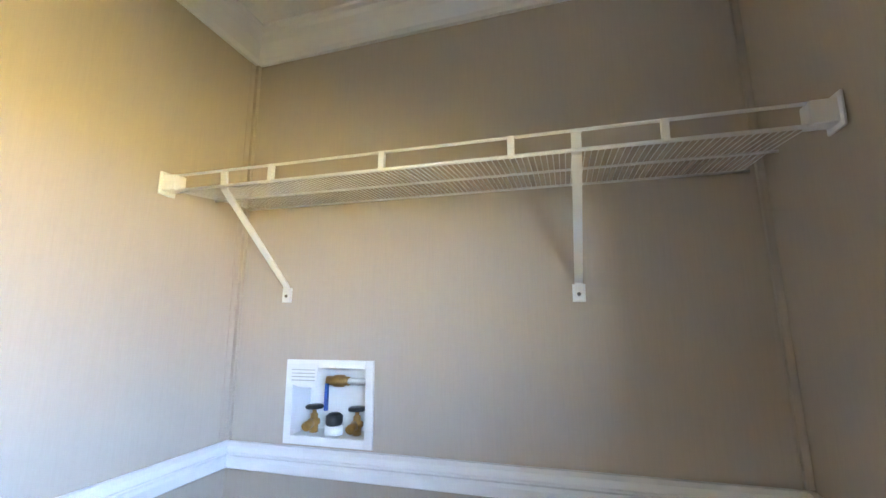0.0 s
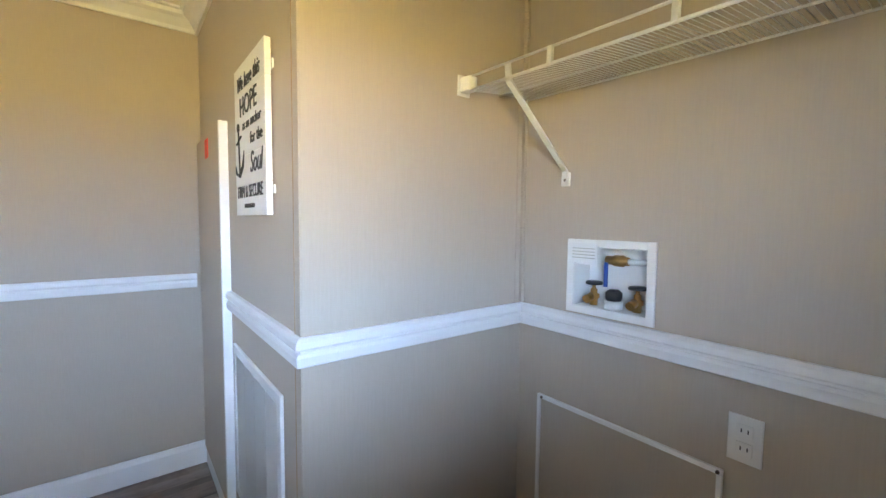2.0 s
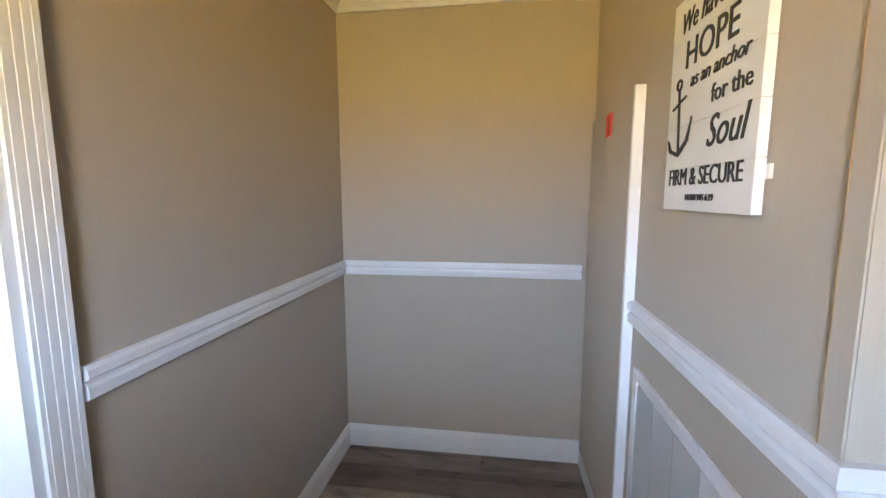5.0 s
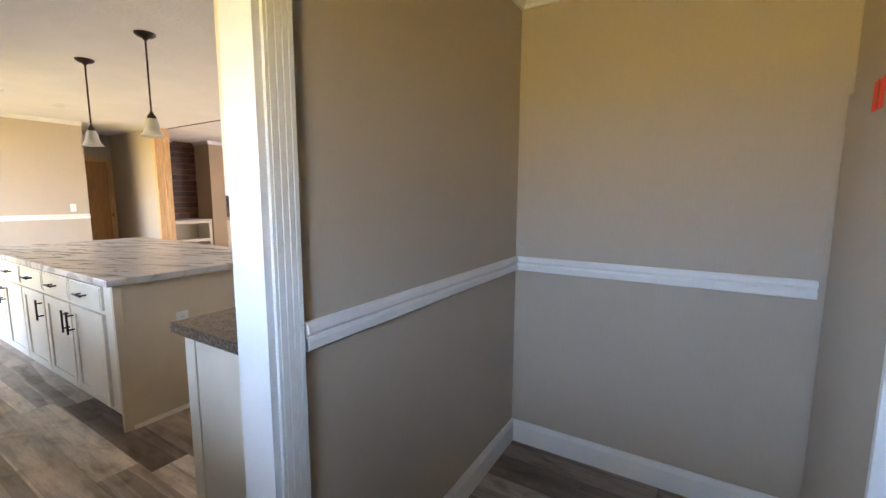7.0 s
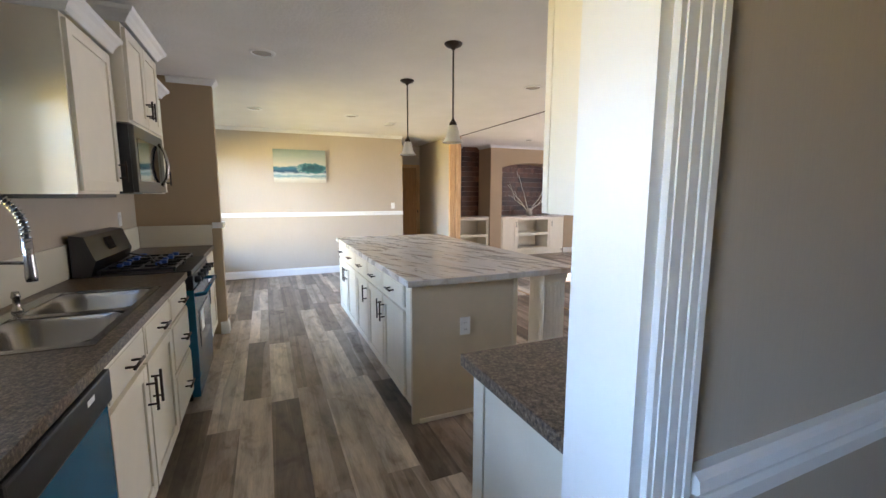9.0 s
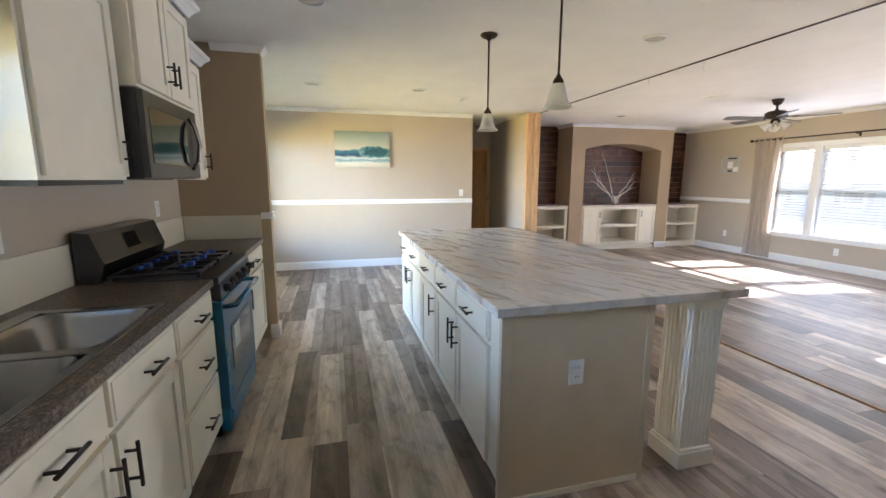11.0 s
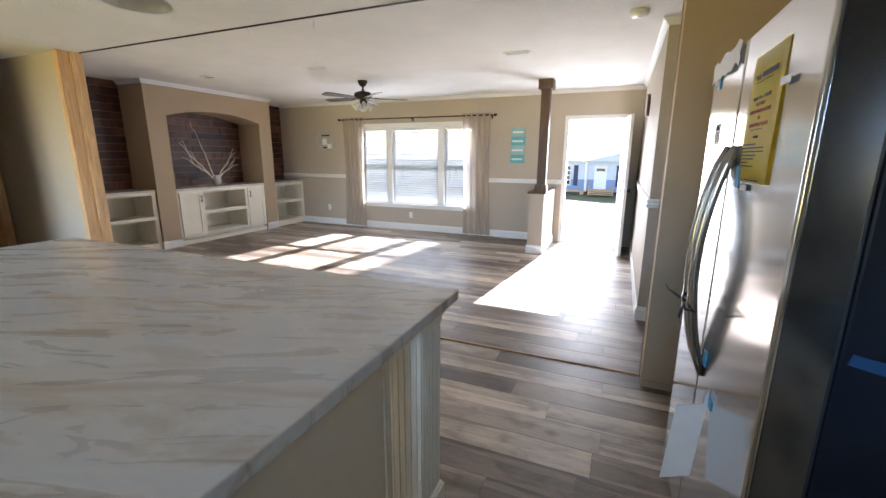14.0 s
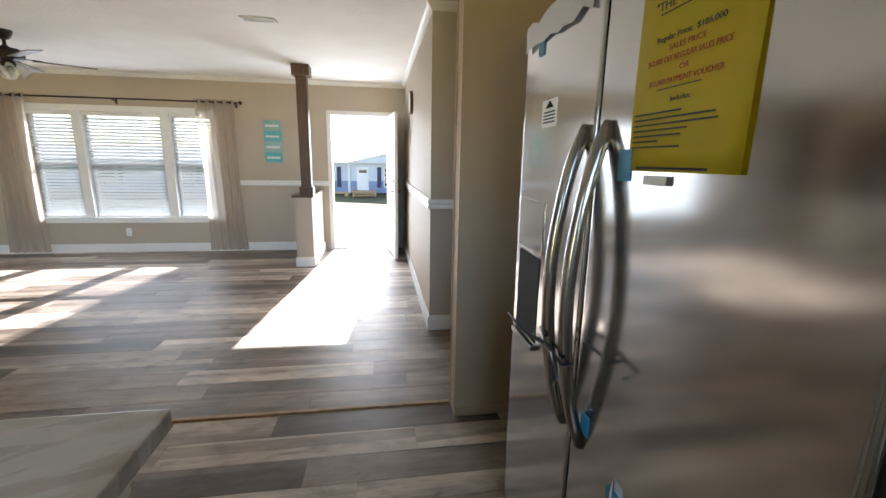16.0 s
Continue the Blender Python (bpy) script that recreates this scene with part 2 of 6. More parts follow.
M_DARKSTEEL = brushed("dark_steel", (0.085, 0.085, 0.09), 0.34, (200, 4, 4))

gl = Mat("black_glass", 0.06)
gl.colour((0.012, 0.012, 0.014))
M_GLASSBLACK = gl.m
gl = Mat("window_glass", 0.0)
clear = gl.n("ShaderNodeBsdfTransparent")
clear.inputs[0].default_value = (0.95, 0.97, 0.96, 1)
shine = gl.n("ShaderNodeBsdfGlossy", Roughness=0.02)
both = gl.n("ShaderNodeMixShader")
both.inputs[0].default_value = 0.06
gl.link(clear.outputs[0], both.inputs[1])
gl.link(shine.outputs[0], both.inputs[2])
gl.link(both.outputs[0], gl.t.nodes["Material Output"].inputs[0])
M_GLASS = gl.m
gl = Mat("frosted_glass", 0.35)
gl.colour((0.86, 0.84, 0.80))
gl.b.inputs["Transmission Weight"].default_value = 0.35
M_FROST = gl.m


def thin_cloth(name, c, through_share, open_share=0.0):
    m = Mat(name, 0.85)
    weave = m.noise(m.coords((300, 300, 300)), 1.0, 2)
    m.colour(m.ramp(weave, [(0.3, scaled(c, 0.85)), (0.7, c)]))
    tr = m.n("ShaderNodeBsdfTranslucent")
    tr.inputs[0].default_value = (*c, 1)
    mx = m.n("ShaderNodeMixShader")
    mx.inputs[0].default_value = through_share
    m.link(m.b.outputs[0], mx.inputs[1])
    m.link(tr.outputs[0], mx.inputs[2])
    gap = m.n("ShaderNodeBsdfTransparent")
    mo = m.n("ShaderNodeMixShader")
    mo.inputs[0].default_value = open_share
    m.link(mx.outputs[0], mo.inputs[1])
    m.link(gap.outputs[0], mo.inputs[2])
    m.link(mo.outputs[0], m.t.nodes["Material Output"].inputs[0])
    m.bump(weave, 0.2, 0.002)
    return m.m


M_CURTAIN = thin_cloth("sheer_curtain", (0.66, 0.57, 0.49), 0.6, 0.42)
M_VALANCE = thin_cloth("brown_valance", (0.10, 0.08, 0.07), 0.15)
M_BLIND = thin_cloth("blind_slat", (0.66, 0.68, 0.71), 0.05)

# ==== builders ====


def box(bm, x0, x1, y0, y1, z0, z1, bevel=0.0):
    x0, x1, y0, y1, z0, z1 = min(x0, x1), max(x0, x1), min(y0, y1), max(y0, y1), min(z0, z1), max(z0, z1)
    vs = [bm.verts.new((x, y, z)) for x in (x0, x1) for y in (y0, y1) for z in (z0, z1)]
    quads = ((0, 1, 3, 2), (4, 6, 7, 5), (0, 4, 5, 1), (2, 3, 7, 6), (0, 2, 6, 4), (1, 5, 7, 3))
    fs = [bm.faces.new([vs[i] for i in q]) for q in quads]
    if bevel:
        es = list({e for f in fs for e in f.edges})
        bmesh.ops.bevel(bm, geom=es, offset=bevel, segments=2, profile=0.6, affect="EDGES")
    return bm


def boxes(*rows, bevel=0.0):
    bm = bmesh.new()
    for r in rows:
        box(bm, *r, bevel=bevel)
    return bm


def ring(bm, centre, axis_u, axis_v, ru, rv, n):
    cc, u, v2 = Vector(centre), Vector(axis_u), Vector(axis_v)
    return [bm.verts.new(cc + u * (ru * math.cos(2 * math.pi * i / n)) + v2 * (rv * math.sin(2 * math.pi * i / n))) for i in range(n)]


def skin(bm, rings, cap=True, smooth=True):
    for a, b in zip(rings, rings[1:]):
        n = len(a)
        for i in range(n):
            f = bm.faces.new((a[i], a[(i + 1) % n], b[(i + 1) % n], b[i]))
            f.smooth = smooth
    if cap:
        bm.faces.new(list(reversed(rings[0])))
        bm.faces.new(rings[-1])
    return bm


def lathe(bm, centre, profile, n=24, cap=True):
    """A turned shape round the vertical through centre: profile rows of radius and height."""
    x, y, z = centre
    return skin(bm, [ring(bm, (x, y, z + h), (1, 0, 0), (0, 1, 0), max(r, 1e-4), max(r, 1e-4), n) for r, h in profile], cap)


def tube(bm, points, radius, n=8):
    """A round bar along points; radius is one number or one for each point."""
    pts = [Vector(p) for p in points]
    rad = radius if isinstance(radius, (list, tuple)) else [radius] * len(pts)
    rings = []
    for i, p in enumerate(pts):
        d = (pts[min(i + 1, len(pts) - 1)] - pts[max(i - 1, 0)]).normalized()
        side = Vector((0, 0, 1)) if abs(d.z) < 0.9 else Vector((1, 0, 0))
        u = d.cross(side).normalized()
        rings.append(ring(bm, p, u, d.cross(u).normalized(), rad[i], rad[i], n))
    return skin(bm, rings)


def sweep(bm, path, profile, up=(0, 0, 1)):
    """A moulding along a level path: profile rows of (out, up), out being to the right of the path's way."""
    pts = [Vector(p) for p in path]
    rings = []
    for i, p in enumerate(pts):
        d0 = (pts[i] - pts[i - 1]).normalized() if i else None
        d1 = (pts[i + 1] - pts[i]).normalized() if i + 1 < len(pts) else None
        n0 = d0.cross(Vector(up)) if d0 else None
        n1 = d1.cross(Vector(up)) if d1 else None
        if n0 and n1:
            m = (n0 + n1).normalized()
            m = m / max(0.2, m.dot(n0))
        else:
            m = n0 or n1
        rings.append([bm.verts.new(p + m * o + Vector((0, 0, h))) for o, h in profile])
    for a, b in zip(rings, rings[1:]):
        for i in range(len(profile) - 1):
            bm.faces.new((a[i], a[i + 1], b[i + 1], b[i]))
        bm.faces.new((a[-1], a[0], b[0], b[-1]))
    bm.faces.new(rings[0])
    bm.faces.new(list(reversed(rings[-1])))
    return bm


def mesh_of(name, bm, material):
    bmesh.ops.recalc_face_normals(bm, faces=bm.faces)
    me = bpy.data.meshes.new(name)
    bm.to_mesh(me)
    bm.free()
    me.materials.append(material)
    return me


def thing(name, base, label, category, group="", kind=""):
    """An Empty at a thing's base; its parts are given in world metres."""
    ob = new(name)
    ob.empty_display_size = 0.1
    ob.location = base
    return tagged(ob, label, category, group, kind)


def root_place(ob):
    while ob.parent:
        ob = ob.parent
    return ob.location.copy()


def part(name, bm, material, parent, label=""):
    bmesh.ops.translate(bm, verts=bm.verts, vec=-root_place(parent))
    ob = new(name, mesh_of(name, bm, material))
    ob.parent = parent
    return tagged(ob, label)


def solid(name, bm, material, label="", category="", group="", kind="", base=None):
    """A thing or a piece of the setting that is one mesh."""
    if base:
        bmesh.ops.translate(bm, verts=bm.verts, vec=-Vector(base))
    ob = new(name, mesh_of(name, bm, material))
    if base:
        ob.location = base
    return tagged(ob, label, category, group, kind)


def wall(name, axis, face0, face1, a0, a1, z1, holes=(), label="", material=None):
    """A wall with thickness face0..face1 across axis, from a0 to a1 along the other, with holes (a, b, low, high)."""
    bm = bmesh.new()
    cuts = sorted({a0, a1, *[h[0] for h in holes], *[h[1] for h in holes]})
    for p, q in zip(cuts, cuts[1:]):
        mid = (p + q) / 2
        rows = [(0.0, z1)]
        for h in holes:
            if h[0] < mid < h[1]:
                rows = [r for lo, hi in rows for r in ((lo, min(hi, h[2])), (max(lo, h[3]), hi)) if r[1] - r[0] > 1e-4]
        for lo, hi in rows:
            if axis == "x":
                box(bm, face0, face1, p, q, lo, hi)
            else:
                box(bm, p, q, face0, face1, lo, hi)
    bmesh.ops.remove_doubles(bm, verts=bm.verts, dist=1e-5)
    return solid(name, bm, material or M_WALL, label, kind="structure")


def text_mesh(body, size, align="LEFT", shear=0.0, narrow=1.0, depth=0.0012, spacing=1.0):
    cu = bpy.data.curves.new("lettering", "FONT")
    cu.body, cu.size, cu.align_x, cu.shear, cu.extrude, cu.space_character = body, size, align, shear, depth, spacing
    cu.resolution_u = 3
    tmp = bpy.data.objects.new("lettering", cu)
    scene.collection.objects.link(tmp)
    bpy.context.view_layer.update()
    me = bpy.data.meshes.new_from_object(tmp)
    bpy.data.objects.remove(tmp)
    bpy.data.curves.remove(cu)
    for v3 in me.vertices:
        v3.co.x *= narrow
    return me


def lettering(name, body, size, place, parent, material, **kw):
    """Letters as a thin mesh at the pose place (world)."""
    me = text_mesh(body, size, **kw)
    me.transform(Matrix.Translation(-root_place(parent)) @ place)
    me.materials.clear()
    me.materials.append(material)
    ob = new(name, me)
    ob.parent = parent
    return ob

# ==== structure ====
CEIL = 2.53
BACK, FRONT = -3.08, 5.97
SEAM = 1.50
LAUNDRY_CEIL = 2.445

RAIL = [(0, 0), (0.015, 0.0), (0.021, 0.004), (0.022, 0.027), (0.017, 0.035), (0.010, 0.037), (0.010, 0.042), (0.021, 0.045), (0.025, 0.050), (0.023, 0.066), (0.015, 0.075), (0, 0.075)]
BASEB = [(0, 0), (0.016, 0), (0.016, 0.098), (0.011, 0.110), (0.008, 0.126), (0, 0.126)]
CROWN = [(0, 0), (0.012, 0), (0.014, -0.0), (0.02, 0.016), (0.034, 0.032), (0.05, 0.05), (0.07, 0.062), (0.075, 0.08), (0.088, 0.084), (0.088, 0.095), (0, 0.095)]
SMALLCROWN = [(0, 0), (0.008, 0), (0.016, 0.014), (0.03, 0.03), (0.044, 0.04), (0.048, 0.055), (0, 0.055)]


def moulding(name, path, profile, z, material=None, label=""):
    bm = bmesh.new()
    sweep(bm, [(x, y, z) for x, y in path], profile)
    return solid(name, bm, material or M_WHITE, label, kind="structure")


wall("wall_back", "y", BACK - 0.15, BACK, -7.52, 2.27, CEIL,
     [(0.18, 1.06, 0.0, 2.04), (-1.92, -1.12, 1.25, 1.96), (-7.0, -4.8, 0.45, 2.1)], "beige vinyl-covered wallboard wall")
wall("wall_front", "y", FRONT, FRONT + 0.15, -8.6, -0.95, CEIL,
     [(-6.28, -3.92, 0.52, 2.0), (-2.24, -1.40, 0.0, 2.06)], "beige wallboard wall with windows")
wall("wall_doorway", "x", -0.12, 0.0, BACK, SEAM, CEIL, [(-2.42, -1.545, 0.0, 2.06)], "beige wallboard wall with doorway")
wall("wall_laundry_end", "y", 0.0, 0.1, 0.0, 1.42, CEIL)
wall("wall_closet_side", "x", 1.30, 1.40, -1.58, 0.0, CEIL)
wall("wall_closet_front", "y", -1.58, -1.48, 1.40, 2.27, CEIL)
wall("wall_laundry_shelf", "x", 2.12, 2.27, BACK, -1.58, CEIL, [(-2.058, -1.802, 1.097, 1.308)])
wall("wall_dining_end", "x", -7.52, -7.37, BACK, 0.50, CEIL)
wall("wall_kitchen_stub", "x", -4.47, -4.36, BACK, -2.38, CEIL)
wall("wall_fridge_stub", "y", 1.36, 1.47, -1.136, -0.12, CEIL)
wall("wall_entry_side", "x", -1.13, -0.99, 2.58, FRONT, CEIL)
wall("wall_side_hall", "y", 2.58, 2.70, -0.99, 1.6, CEIL)
wall("wall_side_hall_end", "x", 1.6, 1.7, SEAM - 0.2, 2.70, CEIL)
wall("wall_side_hall_near", "y", SEAM - 0.1, SEAM, 0.0, 1.6, CEIL)
wall("wall_marriage", "y", 1.34, 1.48, -8.85, -6.98, CEIL)
wall("wall_hall_left", "y", 0.40, 0.50, -8.85, -7.52, CEIL)
wall("wall_hall_end", "x", -8.85, -8.7, 0.5, 1.34, CEIL)
wall("wall_living_end", "x", -8.6, -8.45, 1.48, FRONT, CEIL)

ceiling = solid("ceiling", boxes((-10.0, 2.3, BACK - 0.15, SEAM - 0.012, CEIL, CEIL + 0.12), (-10.0, 2.3, SEAM + 0.012, FRONT + 0.15, CEIL, CEIL + 0.12),
                                (-10.0, 2.3, SEAM - 0.012, SEAM + 0.012, CEIL + 0.03, CEIL + 0.12)), M_CEIL, "white textured ceiling", kind="structure")
solid("ceiling", boxes((0.0, 2.12, BACK, -1.58, LAUNDRY_CEIL, CEIL), (0.0, 1.30, -1.58, 0.0, LAUNDRY_CEIL, CEIL)), M_CEIL, "white textured laundry ceiling", kind="structure")
solid("roof", boxes((-10.4, 2.7, BACK - 0.6, FRONT + 0.45, CEIL + 0.13, CEIL + 0.3)), M_GREYSIGN, "flat roof deck above the ceiling", kind="structure")

# mouldings: paths run with the room on their right
for path in ([(0, -1.452), (0, 0), (1.262, 0)], [(1.30, -0.70), (1.30, -1.58), (2.12, -1.58), (2.12, BACK), (1.14, BACK)], [(0, BACK), (0, -2.51)]):
    moulding("chair_rail", path, RAIL, 1.002)
for path in ([(-4.47, BACK), (-4.72, BACK)], [(-7.08, BACK), (-7.37, BACK), (-7.37, 0.50)]):
    moulding("chair_rail", path, RAIL, 1.045)
moulding("chair_rail", [(-8.45, FRONT), (-6.36, FRONT)], RAIL, 1.0)
moulding("chair_rail", [(-3.84, FRONT), (-2.30, FRONT)], RAIL, 1.0)
moulding("chair_rail", [(-1.13, FRONT), (-1.13, 2.58), (0.5, 2.58)], RAIL, 1.03)
for path in ([(0, -1.452), (0, 0), (1.30, 0), (1.30, -1.58), (2.12, -1.58), (2.12, BACK), (1.14, BACK)], [(0.1, BACK), (0, BACK), (0, -2.51)],
             [(-4.36, -2.44), (-4.36, -2.38), (-4.47, -2.38), (-4.47, BACK), (-7.37, BACK), (-7.37, 0.50)],
             [(-8.0, FRONT), (-2.65, FRONT)], [(-1.13, 5.93), (-1.13, 2.58), (1.6, 2.58)]):
    moulding("baseboard", path, BASEB, 0.0)
for path in ([(0, BACK), (0, 0), (1.30, 0), (1.30, -1.58), (2.12, -1.58), (2.12, BACK), (0, BACK)],):
    moulding("crown_trim", path, CROWN, LAUNDRY_CEIL - 0.094)
for path in ([(-4.36, -2.75), (-4.36, -2.38), (-4.47, -2.38), (-4.47, BACK), (-7.37, BACK), (-7.37, 0.5)],
             [(-8.45, FRONT), (-1.13, FRONT), (-1.13, 2.58), (1.6, 2.58)], [(-8.45, 1.48), (-8.45, 2.3)]):
    moulding("crown_trim", path, SMALLCROWN, CEIL - 0.057)

# kitchen doorway casing and jamb
CASE = [(0, 0), (0.006, 0.0), (0.009, 0.012), (0.017, 0.016), (0.017, 0.030), (0.012, 0.036), (0.012, 0.050), (0.018, 0.056), (0.018, 0.078), (0.0, 0.078)]


def casing(name, axis, face, out, a0, a1, z1, w=0.085, parent=None):
    """Fluted flat casing round an opening a0..a1, on the plane face, standing proud by out."""
    bm = bmesh.new()
    steps = ((0.0, 0.12, 0.72), (0.12, 0.34, 0.84), (0.34, 0.38, 0.76), (0.38, 0.58, 0.92), (0.58, 0.62, 0.84), (0.62, 0.80, 1.0), (0.80, 0.84, 0.9), (0.84, 1.0, 1.08))
    for f0, f1, k in steps:
        for u0, u1, lo, hi in ((a0 - w * f1, a0 - w * f0, 0, z1 + w * f1), (a1 + w * f0, a1 + w * f1, 0, z1 + w * f1), (a0 - w * f0, a1 + w * f0, z1 + w * f0, z1 + w * f1)):
            if axis == "x":
                box(bm, face, face + out * k, u0, u1, lo, hi)
            else:
                box(bm, u0, u1, face, face + out * k, lo, hi)
    if parent:
        return part(name, bm, M_WHITE, parent)
    return solid(name, bm, M_WHITE, kind="structure")


door_1 = thing("door_1", (-0.06, -1.98, 0), "white cased opening between laundry and kitchen", "doorway", kind="structure")
part("jamb", boxes((-0.122, 0.002, -1.555, -1.535, 0, 2.05), (-0.122, 0.002, -2.43, -2.41, 0, 2.05), (-0.122, 0.002, -2.41, -1.555, 2.05, 2.07)), M_WHITE, door_1)
casing("trim", "x", 0.0, 0.016, -2.42, -1.535, 2.055, 0.074, parent=door_1)
casing("trim", "x", -0.12, -0.016, -2.42, -1.535, 2.055, 0.06, parent=door_1)

# floor: planks along x
floor = solid("floor", boxes((-10.0, 2.3, BACK - 0.15, FRONT + 0.15, -0.25, -0.008)), M_BROWNTRIM, "grey-brown wood-look vinyl plank floor", kind="structure")

# ==== end of structure ====

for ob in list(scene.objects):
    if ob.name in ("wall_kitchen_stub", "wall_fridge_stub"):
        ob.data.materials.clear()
        ob.data.materials.append(M_TANBOARD)

# ==== shared builders for joinery ====


def fbox(bm, side, plane, u0, u1, w0, w1, z0, z1, bevel=0.0):
    """A box on a face that looks to side: u along the face, w out of it."""
    s = 1 if side[0] == "+" else -1
    if side[1] == "y":
        return box(bm, u0, u1, plane + s * w0, plane + s * w1, z0, z1, bevel)
    return box(bm, plane + s * w0, plane + s * w1, u0, u1, z0, z1, bevel)


def fpoint(side, plane, u, w, z):
    s = 1 if side[0] == "+" else -1
    return (u, plane + s * w, z) if side[1] == "y" else (plane + s * w, u, z)


def shaker(side, plane, u0, u1, z0, z1, stile=0.055):
    bm = bmesh.new()
    fbox(bm, side, plane, u0, u0 + stile, 0, 0.02, z0, z1, 0.002)
    fbox(bm, side, plane, u1 - stile, u1, 0, 0.02, z0, z1, 0.002)
    fbox(bm, side, plane, u0 + stile, u1 - stile, 0, 0.0195, z0, z0 + stile, 0.002)
    fbox(bm, side, plane, u0 + stile, u1 - stile, 0, 0.0195, z1 - stile, z1, 0.002)
    fbox(bm, side, plane, u0 + stile - 0.002, u1 - stile + 0.002, 0, 0.010, z0 + stile - 0.002, z1 - stile + 0.002)
    return bm


def slab(side, plane, u0, u1, z0, z1):
    bm = bmesh.new()
    fbox(bm, side, plane, u0, u1, 0, 0.016, z0, z1, 0.003)
    fbox(bm, side, plane, u0 + 0.012, u1 - 0.012, 0.014, 0.021, z0 + 0.012, z1 - 0.012, 0.003)
    return bm


def pull(side, plane, u, z, length, upright):
    """A T-bar pull on two posts."""
    bm = bmesh.new()
    h = length / 2
    ends = [(u, z - h), (u, z + h)] if upright else [(u - h, z), (u + h, z)]
    tube(bm, [fpoint(side, plane, a, 0.036, b) for a, b in ends], 0.006)
    for k in (-0.62, 0.62):
        a, b = (u, z + h * k) if upright else (u + h * k, z)
        tube(bm, [fpoint(side, plane, a, 0.0, b), fpoint(side, plane, a, 0.036, b)], 0.005)
    return bm


def cabinet_door(parent, side, plane, u0, u1, z0, z1, hinge_low_u, material, handle_z, length=0.15):
    st = 0.055
    bm = bmesh.new()
    fbox(bm, side, plane, u0 + st - 0.002, u1 - st + 0.002, 0, 0.010, z0 + st - 0.002, z1 - st + 0.002)
    d = part("door", bm, material, parent)
    for a, b in ((u0, u0 + st), (u1 - st, u1)):
        bm = bmesh.new()
        fbox(bm, side, plane, a, b, 0, 0.02, z0, z1, 0.002)
        part("stile", bm, material, d)
    for a, b in ((z0, z0 + st), (z1 - st, z1)):
        bm = bmesh.new()
        fbox(bm, side, plane, u0 + st, u1 - st, 0, 0.0195, a, b, 0.002)
        part("rail", bm, material, d)
    u = u1 - 0.03 if hinge_low_u else u0 + 0.03
    part("handle", pull(side, plane + (0.02 if side[0] == "+" else -0.02), u, handle_z, length, True), M_BRONZE, d, "dark bronze bar handle")
    return d


def drawer(parent, side, plane, u0, u1, z0, z1, material):
    d = part("drawer_front", slab(side, plane, u0, u1, z0, z1), material, parent)
    part("handle", pull(side, plane + (0.02 if side[0] == "+" else -0.02), (u0 + u1) / 2, (z0 + z1) / 2, 0.13, False), M_BRONZE, d, "dark bronze bar handle")
    return d


def outlet(place, side, plane, u, z, label, gfci=False):
    ob = thing(place, fpoint(side, plane, u, 0, z - 0.06), label, "outlet")
    bm = bmesh.new()
    fbox(bm, side, plane, u - 0.036, u + 0.036, 0, 0.006, z - 0.058, z + 0.058, 0.002)
    plate = part("cover_plate", bm, M_PLASTIC, ob)
    for dz in (-0.022, 0.022):
        bm = bmesh.new()
        fbox(bm, side, plane, u - 0.017, u + 0.017, 0.006, 0.009, z + dz - 0.016, z + dz + 0.016, 0.002)
        part("socket", bm, M_PLASTIC, ob)
        bm = bmesh.new()
        for du in (-0.007, 0.007):
            fbox(bm, side, plane, u + du - 0.0013, u + du + 0.0013, 0.009, 0.0095, z + dz - 0.004, z + dz + 0.006)
        part("slots", bm, M_BLACK, ob)
    return ob


def light_switch(side, plane, u, z, label):
    ob = thing("light_switch", fpoint(side, plane, u, 0, z - 0.06), label, "switch")
    bm = bmesh.new()
    fbox(bm, side, plane, u - 0.036, u + 0.036, 0, 0.006, z - 0.058, z + 0.058, 0.002)
    part("cover_plate", bm, M_PLASTIC, ob)
    bm = bmesh.new()
    fbox(bm, side, plane, u - 0.005, u + 0.005, 0.006, 0.018, z - 0.004, z + 0.012, 0.001)
    part("toggle", bm, M_PLASTIC, ob)
    return ob


# ==== island ====
island = thing("kitchen_island", (-3.28, -0.8, 0), "cream kitchen island with drawers and panelled doors on the plank floor", "island")
part("carcass", boxes((-4.58, -1.985, -1.15, -0.44, 0.10, 0.885), (-4.56, -2.0, -1.08, -0.46, 0.0, 0.10)), M_CREAM, island)
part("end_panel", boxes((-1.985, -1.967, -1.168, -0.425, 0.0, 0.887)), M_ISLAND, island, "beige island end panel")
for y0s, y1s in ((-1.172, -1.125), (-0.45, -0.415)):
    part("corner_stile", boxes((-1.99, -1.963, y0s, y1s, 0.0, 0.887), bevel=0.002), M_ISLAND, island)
part("base_strip", boxes((-1.967, -1.955, -1.125, -0.45, 0.0, 0.028), bevel=0.003), M_CREAM, island)
part("face_frame", boxes((-4.58, -1.992, -1.165, -1.15, 0.10, 0.885)), M_CREAM, island)
edges = [-2.09, -2.60, -3.10, -3.60, -4.10, -4.56]
for i in range(5):
    a, b = edges[i + 1] + 0.012, edges[i] - 0.012
    drawer(island, "-y", -1.165, a, b, 0.725, 0.87, M_CREAM)
    cabinet_door(island, "-y", -1.165, a, b, 0.125, 0.70, i in (1, 2, 4), M_CREAM, 0.585)


